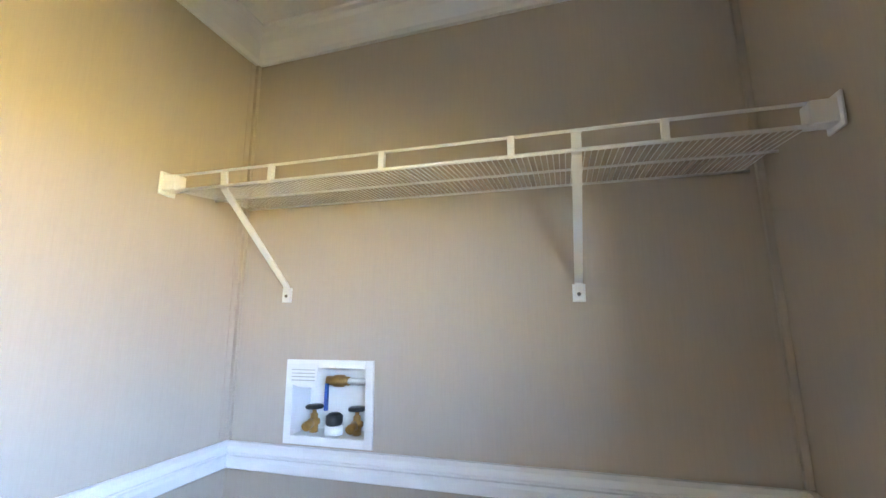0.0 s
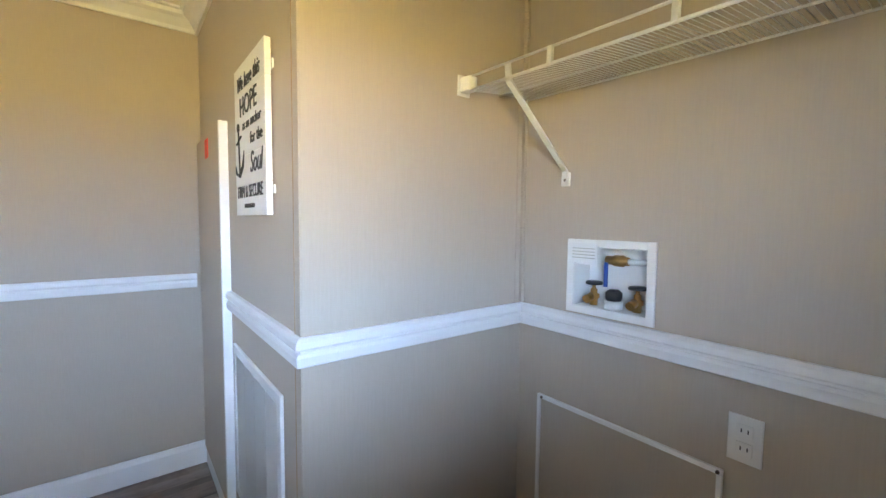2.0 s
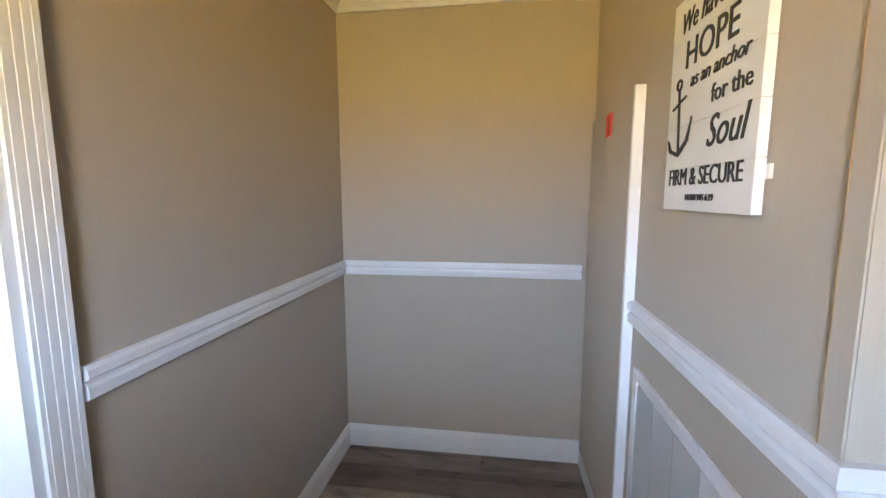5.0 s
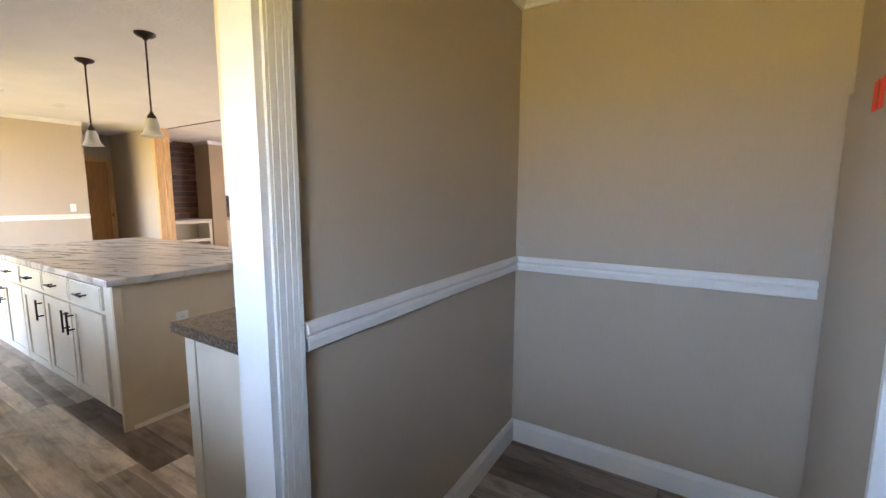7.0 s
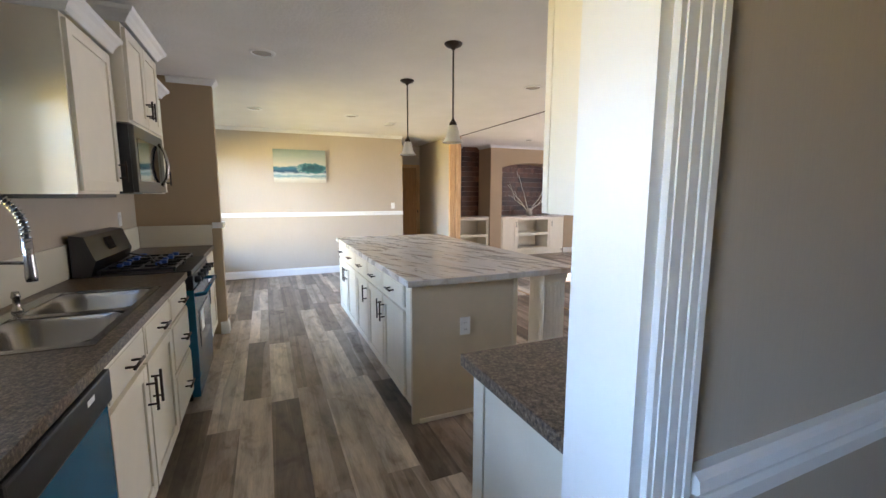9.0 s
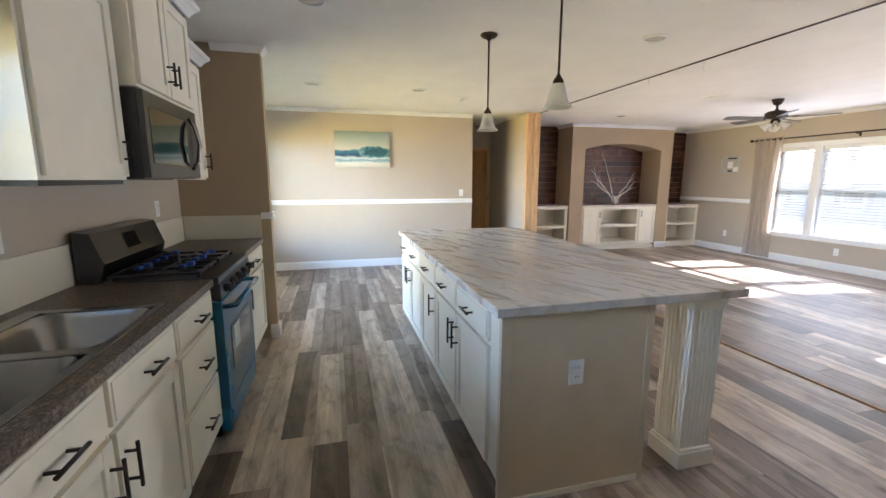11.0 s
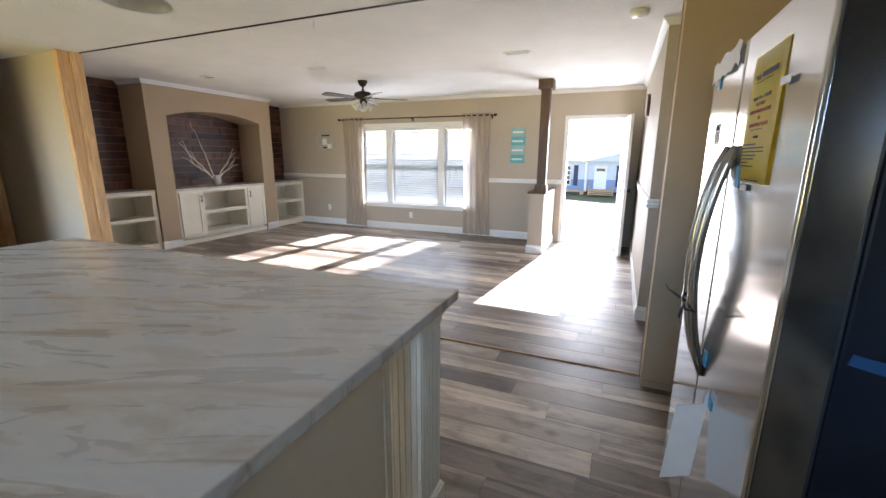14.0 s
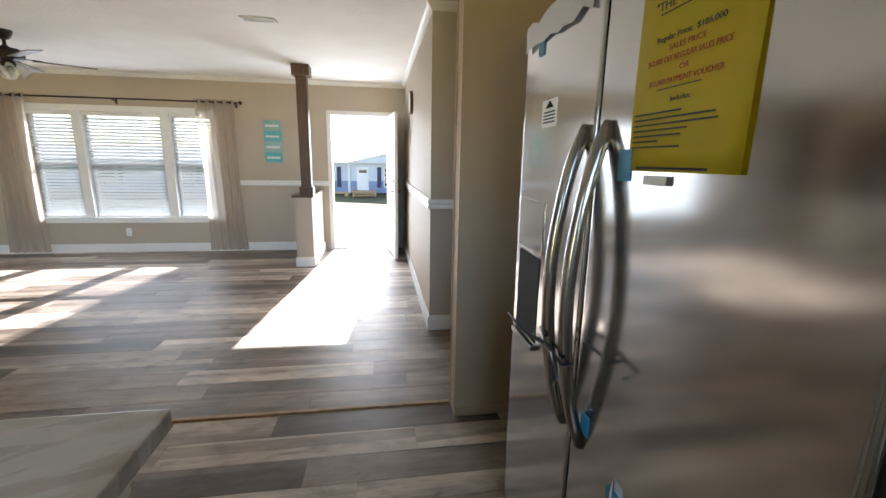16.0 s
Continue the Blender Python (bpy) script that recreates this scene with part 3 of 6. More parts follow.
def fluted_column(x, y, z1):
    h = 0.088
    bm = bmesh.new()
    n = 7
    flutes = []
    for s in range(4):
        for i in range(n):
            for f, dpt in ((0.0, 0.0), (0.25, 0.0), (0.32, 0.0035), (0.68, 0.0035), (0.75, 0.0)):
                t = -h + 2 * h * (i + f) / n
                flutes.append((t, -h + dpt, s))
    rings = []
    for z in (0.1, z1 - 0.05):
        r = []
        for t, o, s in flutes:
            p = ((t, o), (-o, t), (-t, -o), (o, -t))[s]
            r.append(bm.verts.new((x + p[0], y + p[1], z)))
        rings.append(r)
    skin(bm, rings, True, False)
    return bm


for cx in (-2.06, -4.42):
    col_bm = fluted_column(cx, -0.10, 0.887)
    leg = part("column", col_bm, M_CREAM, island, "cream fluted square column")
    part("column_base", boxes((cx - 0.105, cx + 0.105, -0.205, 0.005, 0, 0.085), (cx - 0.098, cx + 0.098, -0.198, -0.002, 0.085, 0.10), bevel=0.004), M_CREAM, leg)
    part("column_cap", boxes((cx - 0.10, cx + 0.10, -0.20, 0.0, 0.855, 0.887), (cx - 0.094, cx + 0.094, -0.194, -0.006, 0.83, 0.855), bevel=0.004), M_CREAM, leg)
worktop = solid("island_worktop", boxes((-4.62, -1.935, -1.205, 0.09, 0.889, 0.93), bevel=0.005), M_MARBLE,
                "grey and brown marbled laminate worktop on the island", "worktop", base=(-3.28, -0.55, 0.889))
outlet("wall_outlet", "+x", -1.967, -0.81, 0.60, "white double outlet on the island end panel")

# ==== sink run ====
FACE = -2.485
counter = thing("kitchen_counter", (-2.2, -2.77, 0.89), "dark speckled laminate countertop along the back wall", "countertop")
for piece in ((-1.38, -0.125, BACK + 0.002, -2.455, 0.892, 0.93), (-2.32, -1.38, -2.53, -2.455, 0.892, 0.93), (-2.32, -1.38, BACK + 0.002, -2.99, 0.892, 0.93), (-2.782, -2.32, BACK + 0.002, -2.455, 0.892, 0.93)):
    part("slab", boxes(piece), M_SPECK, counter)
part("slab", boxes((-4.358, -3.548, BACK + 0.002, -2.455, 0.892, 0.93), bevel=0.003), M_SPECK, counter)
splash = thing("backsplash", (-2.2, BACK, 0.93), "pale cream backsplash panel above the countertop", "backsplash")
part("panel", boxes((-4.34, -0.125, BACK + 0.002, BACK + 0.014, 0.932, 1.135), bevel=0.002), M_SPLASH, splash)
part("panel", boxes((-4.358, -4.344, BACK + 0.016, -2.46, 0.932, 1.135), bevel=0.002), M_SPLASH, splash)
solid("stub_cap", boxes((-4.49, -4.338, -2.455, -2.352, 1.10, 1.118), (-4.485, -4.343, -2.455, -2.357, 1.118, 1.14), (-4.49, -4.338, -2.455, -2.352, 1.14, 1.158), bevel=0.003), M_WHITE, kind="structure")

cab = thing("base_cabinet", (-1.5, -2.78, 0), "cream base cabinet with drawer and panelled door", "cabinet", "base cabinets")
part("body", boxes((-1.735, -1.255, BACK, FACE, 0.10, 0.72), (-1.735, -1.255, BACK, FACE - 0.06, 0, 0.10)), M_CREAM, cab)
part("top_rail", boxes((-1.735, -1.255, FACE - 0.02, FACE, 0.72, 0.89)), M_CREAM, cab)
drawer(cab, "+y", FACE, -1.725, -1.265, 0.73, 0.875, M_CREAM)
cabinet_door(cab, "+y", FACE, -1.725, -1.265, 0.12, 0.71, False, M_CREAM, 0.585)
cab = thing("base_cabinet", (-2.03, -2.78, 0), "cream base cabinet with drawer and panelled door", "cabinet", "base cabinets")
part("body", boxes((-2.255, -1.740, BACK, FACE, 0.10, 0.72), (-2.255, -1.740, BACK, FACE - 0.06, 0, 0.10)), M_CREAM, cab)
part("top_rail", boxes((-2.255, -1.740, FACE - 0.02, FACE, 0.72, 0.89)), M_CREAM, cab)
drawer(cab, "+y", FACE, -2.245, -1.750, 0.73, 0.875, M_CREAM)
cabinet_door(cab, "+y", FACE, -2.245, -1.750, 0.12, 0.71, True, M_CREAM, 0.585)
cab = thing("base_cabinet", (-2.62, -2.78, 0), "cream base cabinet with three drawers beside the stove", "cabinet", "base cabinets")
part("body", boxes((-2.78, -2.345, BACK, FACE, 0.10, 0.89), (-2.345, -2.260, BACK, FACE, 0.10, 0.72), (-2.78, -2.260, BACK, FACE - 0.06, 0, 0.10)), M_CREAM, cab)
part("top_rail", boxes((-2.345, -2.260, FACE - 0.02, FACE, 0.72, 0.89)), M_CREAM, cab)
for lo, hi in ((0.73, 0.875), (0.44, 0.71), (0.12, 0.42)):
    drawer(cab, "+y", FACE, -2.77, -2.27, lo, hi, M_CREAM)
cab = thing("base_cabinet", (-4.04, -2.78, 0), "cream base cabinet between the stove and the wall", "cabinet", "base cabinets")
part("body", boxes((-4.356, -3.55, BACK, FACE, 0.10, 0.89), (-4.356, -3.55, BACK, FACE - 0.06, 0, 0.10)), M_CREAM, cab)
drawer(cab, "+y", FACE, -4.345, -3.56, 0.73, 0.875, M_CREAM)
cabinet_door(cab, "+y", FACE, -4.345, -3.56, 0.12, 0.71, True, M_CREAM, 0.585)

dw = thing("dishwasher", (-0.93, -2.78, 0), "dishwasher with blue protective film and black control strip", "dishwasher")
part("body", boxes((-1.245, -0.645, BACK + 0.05, -2.50, 0.02, 0.888)), M_DARKSIDE, dw)
part("door", boxes((-1.242, -0.648, -2.50, -2.46, 0.12, 0.775), bevel=0.004), M_BLUEFILM, dw, "blue protective film on dishwasher door")
ctrl = part("control_panel", boxes((-1.244, -0.646, -2.50, -2.445, 0.78, 0.886), bevel=0.008), M_BLACK, dw, "glossy black control panel")
part("label", boxes((-1.10, -1.05, -2.446, -2.4440, 0.845, 0.862)), M_PAPER, ctrl)
solid("cabinet_filler", boxes((-0.64, -0.125, BACK, FACE, 0.0, 0.89)), M_CREAM, "cream filler cabinet end beside the dishwasher", "cabinet")

# double-bowl sink with a coil-spring tap
sink = thing("kitchen_sink", (-1.8, -2.76, 0.93), "stainless double-bowl sink set into the countertop", "sink")


def bowl(x0, x1, y0, y1, z1, depth):
    bm = bmesh.new()
    rows = []
    for k, dz in ((0.0, 0.0), (0.015, -0.03), (0.03, -depth + 0.03), (0.06, -depth)):
        r = []
        cxm, cym, hx, hy = (x0 + x1) / 2, (y0 + y1) / 2, (x1 - x0) / 2 - k, (y1 - y0) / 2 - k
        for i in range(32):
            a = 2 * math.pi * i / 32
            ca, sa = math.cos(a), math.sin(a)
            r.append(bm.verts.new((cxm + hx * math.copysign(abs(ca) ** 0.45, ca), cym + hy * math.copysign(abs(sa) ** 0.45, sa), z1 + dz)))
        rows.append(r)
    skin(bm, rows, False)
    bm.faces.new(rows[-1])
    return bm


rim = bmesh.new()
for r in ((-2.35, -1.36, -2.545, -2.515), (-2.35, -1.36, -3.0, -2.935), (-1.40, -1.36, -2.935, -2.545), (-2.35, -2.31, -2.935, -2.545), (-1.88, -1.83, -2.935, -2.545)):
    box(rim, *r, 0.928, 0.9345, 0.002)
part("rim", rim, M_SINK, sink)
for x0, x1 in ((-1.84, -1.39), (-2.32, -1.87)):
    b = part("bowl", bowl(x0, x1, -2.945, -2.535, 0.931, 0.18), M_SINK, sink)
    bm = bmesh.new()
    lathe(bm, ((x0 + x1) / 2, -2.74, 0.752), [(0.045, 0), (0.045, 0.004), (0.03, 0.006), (0.028, 0.002)], 20)
    part("drain", bm, M_CHROME, b)
tap = thing("kitchen_tap", (-1.63, -2.965, 0.934), "chrome pull-down tap with coil spring behind the sink", "tap")
bm = bmesh.new()
lathe(bm, (-1.63, -2.965, 0.934), [(0.028, 0), (0.028, 0.012), (0.019, 0.02), (0.017, 0.16), (0.012, 0.17), (0.012, 0.36)], 16)
part("body", bm, M_CHROME, tap)
arc = [(-1.63, -2.965 + 0.10 * (1 - math.cos(a)), 1.30 + 0.14 * math.sin(a)) for a in [math.pi * i / 14 for i in range(15)]] + [(-1.63, -2.765, 1.24)]
bm = bmesh.new()
tube(bm, arc, 0.008)
part("hose", bm, M_BLACK, tap)
bm = bmesh.new()
path = []
for i in range(420):
    s = i / 419 * (len(arc) - 1)
    j = min(int(s), len(arc) - 2)
    p = Vector(arc[j]).lerp(Vector(arc[j + 1]), s - j)
    d = (Vector(arc[j + 1]) - Vector(arc[j])).normalized()
    n = d.cross(Vector((1, 0, 0))).normalized()
    a = i * 2 * math.pi / 14
    path.append(p + Vector((1, 0, 0)) * (0.014 * math.cos(a)) + n * (0.014 * math.sin(a)))
tube(bm, path, 0.0028, 4)
part("spring", bm, M_CHROME, tap)
bm = bmesh.new()
lathe(bm, (-1.63, -2.765, 1.12), [(0.017, 0), (0.019, 0.02), (0.015, 0.09), (0.015, 0.16)], 16)
part("spray_head", bm, M_CHROME, tap)
bm = bmesh.new()
tube(bm, [(-1.63, -2.965, 1.20), (-1.63, -2.87, 1.195), (-1.63, -2.78, 1.19)], 0.006)
part("holder", bm, M_CHROME, tap)
bm = bmesh.new()
tube(bm, [(-1.62, -2.965, 1.02), (-1.55, -2.965, 1.05)], [0.01, 0.006])
part("lever", bm, M_CHROME, tap)
bm = bmesh.new()
lathe(bm, (-1.97, -2.965, 0.934), [(0.02, 0), (0.02, 0.01), (0.013, 0.02), (0.013, 0.06), (0.017, 0.065), (0.012, 0.09)], 14)
solid("soap_dispenser", bm, M_CHROME, "small chrome soap dispenser beside the tap", "soap dispenser")

# stove
SX0, SX1 = -3.545, -2.785
stove = thing("gas_stove", (-3.165, -2.77, 0), "gas stove with blue film on its oven door", "stove")
part("body", boxes((SX0, SX1, BACK + 0.03, -2.48, 0.03, 0.90)), M_DARKSIDE, stove)
part("cooktop", boxes((SX0 - 0.002, SX1 + 0.002, BACK + 0.06, -2.43, 0.90, 0.935), bevel=0.006), M_BLACK, stove, "black enamel cooktop")
odoor = part("oven_door", boxes((SX0 + 0.004, SX1 - 0.004, -2.48, -2.425, 0.20, 0.80), bevel=0.006), M_BLUEFILM, stove, "oven door under blue film")
part("oven_window", boxes((SX0 + 0.14, SX1 - 0.14, -2.425, -2.421, 0.36, 0.62), bevel=0.001), M_GLASSBLACK, odoor)
part("sticker", boxes((SX1 - 0.32, SX1 - 0.20, -2.421, -2.4195, 0.46, 0.60)), M_PAPER, odoor)
bm = bmesh.new()
tube(bm, [(SX0 + 0.05, -2.425, 0.76), (SX0 + 0.06, -2.37, 0.765), (SX1 - 0.06, -2.37, 0.765), (SX1 - 0.05, -2.425, 0.76)], 0.014, 10)
part("oven_handle", bm, M_BLUEFILM, odoor)
part("bottom_drawer", boxes((SX0 + 0.004, SX1 - 0.004, -2.48, -2.43, 0.05, 0.19), bevel=0.006), M_BLUEFILM, stove)
part("knob_panel", boxes((SX0, SX1, -2.48, -2.425, 0.81, 0.90), bevel=0.006), M_BLACK, stove)
for i in range(5):
    kx = SX1 - 0.09 - i * 0.145
    bm = bmesh.new()
    tube(bm, [(kx, -2.425, 0.86), (kx, -2.405, 0.862), (kx, -2.385, 0.865)], [0.026, 0.024, 0.018], 14)
    box(bm, kx - 0.005, kx + 0.005, -2.395, -2.375, 0.845, 0.885, 0.002)
    part("knob", bm, M_BLACK, stove)
bm = bmesh.new()
prof = [(BACK + 0.03, 0.935), (BACK + 0.12, 0.935), (BACK + 0.15, 1.03), (BACK + 0.10, 1.18), (BACK + 0.03, 1.19)]
rr = [[bm.verts.new((x, y, z)) for y, z in prof] for x in (SX0, SX1)]
skin(bm, rr, True, False)
bg = part("backguard", bm, M_DARKSTEEL, stove, "dark steel control backguard")
bm = bmesh.new()
for (y, z), (y2, z2), x0, x1 in (((BACK + 0.139, 1.07), (BACK + 0.112, 1.15), -3.225, -3.075),):
    vs = [bm.verts.new(p) for p in ((x0, y + 0.002, z), (x1, y + 0.002, z), (x1, y2 + 0.002, z2), (x0, y2 + 0.002, z2))]
    bm.faces.new(vs)
    bmesh.ops.solidify(bm, geom=bm.faces[:], thickness=0.003)
part("display", bm, M_GLASSBLACK, bg)
for gx in (-3.355, -2.975):
    bm = bmesh.new()
    for y in (-2.93, -2.73, -2.53):
        box(bm, gx - 0.165, gx + 0.165, y - 0.006, y + 0.006, 0.952, 0.966, 0.002)
    for x in (gx - 0.16, gx, gx + 0.16):
        box(bm, x - 0.006, x + 0.006, -2.94, -2.52, 0.951, 0.965, 0.002)
    for x in (gx - 0.16, gx + 0.16):
        for y in (-2.93, -2.53):
            box(bm, x - 0.008, x + 0.008, y - 0.008, y + 0.008, 0.935, 0.952)
    part("grate", bm, M_BLACK, stove, "black cast grate")
for gx in (-3.375, -3.185, -2.965):
    for gy in (-2.83, -2.62):
        bm = bmesh.new()
        lathe(bm, (gx, gy, 0.935), [(0.045, 0), (0.045, 0.012), (0.03, 0.016), (0.03, 0.022)], 16)
        part("burner", bm, M_BLACK, stove)
        part("packing_clip", boxes((gx - 0.055, gx - 0.012, gy - 0.02, gy + 0.02, 0.967, 0.99), (gx + 0.0, gx + 0.05, gy - 0.035, gy - 0.005, 0.967, 0.985), bevel=0.004), M_BLUEGRIP, stove, "blue plastic packing clip")
bm = bmesh.new()
tube(bm, [(-3.5, -2.98, 0.985), (-3.37, -2.9, 1.0), (-3.22, -2.75, 0.99), (-3.02, -2.68, 0.978), (-2.82, -2.6, 0.975)], 0.007, 6)
part("gas_hose", bm, M_BLACK, stove)

# microwave
MX0, MX1 = -3.47, -2.71
mw = thing("microwave", (-3.09, -2.87, 1.445), "dark steel microwave mounted above the stove", "microwave")
part("case", boxes((MX0, MX1, BACK, -2.685, 1.445, 1.855)), M_BLACK, mw)
mdoor = part("door", boxes((MX0 + 0.002, MX1 - 0.002, -2.685, -2.657, 1.45, 1.853), bevel=0.004), M_DARKSTEEL, mw)
part("window", boxes((MX0 + 0.20, MX1 - 0.05, -2.657, -2.6545, 1.52, 1.78), bevel=0.001), M_GLASSBLACK, mdoor)
part("keypad", boxes((MX0 + 0.02, MX0 + 0.13, -2.657, -2.6545, 1.50, 1.80), bevel=0.001), M_BLACK, mdoor)
bm = bmesh.new()
tube(bm, [(MX0 + 0.16, -2.653, 1.50), (MX0 + 0.155, -2.62, 1.55), (MX0 + 0.15, -2.605, 1.65), (MX0 + 0.155, -2.62, 1.75), (MX0 + 0.16, -2.653, 1.80)], 0.012, 10)
part("handle", bm, M_CHROME, mdoor)
part("lamp_strip", boxes((MX0 + 0.05, MX1 - 0.05, -2.98, -2.80, 1.438, 1.445)), M_BLACK, mw)
# black strip along the underside of the wall cabinet
part("hood_lip", boxes((-2.70, -2.12, BACK + 0.01, -2.77, 1.42, 1.44)), M_BLACK, thing("cabinet_underlight", (-2.4, -2.9, 1.42), "dark strip under the wall cabinet", "under-cabinet strip"))


def wall_cabinet(x0, x1, front, z0, z1, doors, label, handle_low=True):
    ob = thing("wall_cabinet", ((x0 + x1) / 2, BACK + 0.15, z0), label, "cabinet", "wall cabinets")
    part("body", boxes((x0, x1, BACK, front, z0, z1)), M_CREAM, ob)
    w1 = (x1 - x0 - 0.02) / doors
    for i in range(doors):
        a = x0 + 0.01 + w1 * i
        right_hinge = i % 2 == 0 if doors > 1 else False
        cabinet_door(ob, "+y", front, a + 0.006, a + w1 - 0.006, z0 + 0.015, z1 - 0.02, right_hinge, M_CREAM, z0 + 0.13, 0.12)
    bm = bmesh.new()
    sweep(bm, [(x1, BACK, z1), (x1, front + 0.02, z1), (x0, front + 0.02, z1), (x0, BACK, z1)], [(k * 1.3, h * 1.4) for k, h in SMALLCROWN])
    part("crown", bm, M_WHITE, ob)
    return ob


wall_cabinet(-2.69, -2.09, -2.75, 1.44, 2.24, 1, "cream wall cabinet with one panelled door and white crown")
wall_cabinet(-3.48, -2.70, -2.675, 1.862, 2.42, 2, "cream two-door wall cabinet above the microwave")
wall_cabinet(-3.93, -3.49, -2.75, 1.44, 2.24, 1, "cream wall cabinet beside the brown wall")
outlet("wall_outlet", "+y", BACK, -2.37, 1.215, "white double outlet above the countertop")
outlet("wall_outlet", "+y", BACK, -3.88, 1.23, "white double outlet above the backsplash")

# sink window with valance
win2 = thing("window_2", (-1.62, BACK, 1.25), "white kitchen window over the sink", "window", kind="structure")
part("window_frame", boxes((-1.99, -1.05, BACK, BACK + 0.02, 1.18, 1.25), (-1.99, -1.05, BACK, BACK + 0.02, 1.96, 2.03), (-1.99, -1.92, BACK, BACK + 0.02, 1.25, 1.96), (-1.12, -1.05, BACK, BACK + 0.02, 1.25, 1.96),
                            (-1.92, -1.12, BACK - 0.1, BACK - 0.06, 1.60, 1.63), bevel=0.003), M_WHITE, win2)
pane = part("pane", boxes((-1.92, -1.12, BACK - 0.09, BACK - 0.086, 1.25, 1.96)), M_GLASS, win2)
pane.visible_shadow = False


def drape(x0, x1, y, z0, z1, folds, amp, slant=0.0, nz=14):
    bm = bmesh.new()
    nx = folds * 8
    grid = []
    for j in range(nz + 1):
        z = z1 + (z0 - z1) * j / nz
        row = []
        for i in range(nx + 1):
            u = i / nx
            pinch = 1.0 - 0.10 * math.sin(math.pi * j / nz)
            x = (x0 + x1) / 2 + (u - 0.5) * (x1 - x0) * pinch + slant * j / nz
            dy = amp * math.sin(2 * math.pi * folds * u + 0.6 * math.sin(3.1 * j / nz + 5 * u)) * (0.75 + 0.35 * noise.noise((u * 5, j * 0.25, x0)))
            row.append(bm.verts.new((x, y + dy, z)))
        grid.append(row)
    for a, b in zip(grid, grid[1:]):
        for i in range(nx):
            f = bm.faces.new((a[i], a[i + 1], b[i + 1], b[i]))
            f.smooth = True
    return bm


val = thing("window_valance", (-1.65, BACK + 0.06, 1.80), "dark brown gathered valance over the kitchen window", "valance")
part("cloth", drape(-2.30, -1.0, BACK + 0.075, 1.86, 2.16, 9, 0.022, nz=6), M_VALANCE, val)
bm = bmesh.new()
tube(bm, [(-2.34, BACK + 0.075, 2.13), (-0.96, BACK + 0.075, 2.13)], 0.008)
part("rod", bm, M_BRONZE, val)

# ==== counter beside the doorway and the fridge ====
side_cab = thing("base_cabinet", (-0.43, -0.93, 0), "cream base cabinet with a plain end beside the doorway", "cabinet", "base cabinets")
part("body", boxes((-0.74, -0.125, -1.368, -0.475, 0.0, 0.89)), M_CREAM, side_cab)
part("end_stile", boxes((-0.765, -0.70, -1.374, -1.366, 0.0, 0.89), bevel=0.002), M_CREAM, side_cab)
part("face_frame", boxes((-0.76, -0.74, -1.368, -0.475, 0.10, 0.89)), M_CREAM, side_cab)
drawer(side_cab, "-x", -0.76, -1.34, -0.50, 0.73, 0.875, M_CREAM)
cabinet_door(side_cab, "-x", -0.76, -1.34, -0.925, 0.12, 0.71, True, M_CREAM, 0.585)
cabinet_door(side_cab, "-x", -0.76, -0.915, -0.50, 0.12, 0.71, False, M_CREAM, 0.585)
solid("side_countertop", boxes((-0.805, -0.125, -1.402, -0.452, 0.892, 0.932), bevel=0.003), M_SPECK, "dark speckled laminate countertop beside the fridge", "countertop")
up = thing("wall_cabinet", (-0.28, -0.93, 1.40), "cream wall cabinet beside the doorway", "cabinet", "wall cabinets")
part("body", boxes((-0.41, -0.125, -1.38, -0.475, 1.40, 2.30)), M_CREAM, up)
part("end_stile", boxes((-0.43, -0.41, -1.382, -1.345, 1.40, 2.30), bevel=0.002), M_CREAM, up)
cabinet_door(up, "-x", -0.41, -1.34, -0.925, 1.415, 2.28, True, M_CREAM, 1.53, 0.12)
cabinet_door(up, "-x", -0.41, -0.915, -0.49, 1.415, 2.28, False, M_CREAM, 1.53, 0.12)
over = thing("wall_cabinet", (-0.3, 0.0, 1.90), "cream wall cabinet above the fridge", "cabinet", "wall cabinets")
part("body", boxes((-0.70, -0.125, -0.46, 0.67, 1.92, 2.30)), M_CREAM, over)
cabinet_door(over, "-x", -0.70, -0.45, 0.10, 1.93, 2.28, True, M_CREAM, 2.02, 0.12)
cabinet_door(over, "-x", -0.70, 0.11, 0.66, 1.93, 2.28, False, M_CREAM, 2.02, 0.12)

BEFORE = set(bpy.data.objects)
FX = -1.065
fridge = thing("refrigerator", (-0.65, 0.014, 0), "brushed steel side-by-side refrigerator with dark sides", "refrigerator")
part("body", boxes((-0.965, -0.20, -0.442, 0.47, 0.03, 1.775), bevel=0.006), M_DARKSIDE, fridge, "dark grey refrigerator cabinet")
part("gasket", boxes((-0.977, -0.965, -0.435, 0.463, 0.05, 1.77)), M_BLACK, fridge)
part("foot_grille", boxes((-0.995, -0.915, -0.43, 0.46, 0.0, 0.05)), M_BLACK, fridge)


def bowed_door(y0, y1, z0, z1):
    """A slightly bowed steel door with eased edges all round."""
    bm = bmesh.new()
    rings = []
    for u in (0.0, 0.008, 0.016, 0.024, 0.12, 0.25, 0.38, 0.5, 0.62, 0.75, 0.88, 0.976, 0.984, 0.992, 1.0):
        y = y0 + (y1 - y0) * u
        t = (y - 0.014) / 0.46
        e = min(u, 1 - u)
        f = FX - 0.010 - 0.003 * (1 - t * t) + (0.006 if e == 0 else 0.0015 if e < 0.01 else 0.0)
        rings.append([bm.verts.new(p) for p in ((-0.977, y, z0), (f + 0.004, y, z0), (f, y, z0 + 0.006), (f, y, z0 + 0.014), (f, y, z1 - 0.014), (f, y, z1 - 0.006), (f + 0.004, y, z1), (-0.977, y, z1))])
    skin(bm, rings, True, True)
    return bm


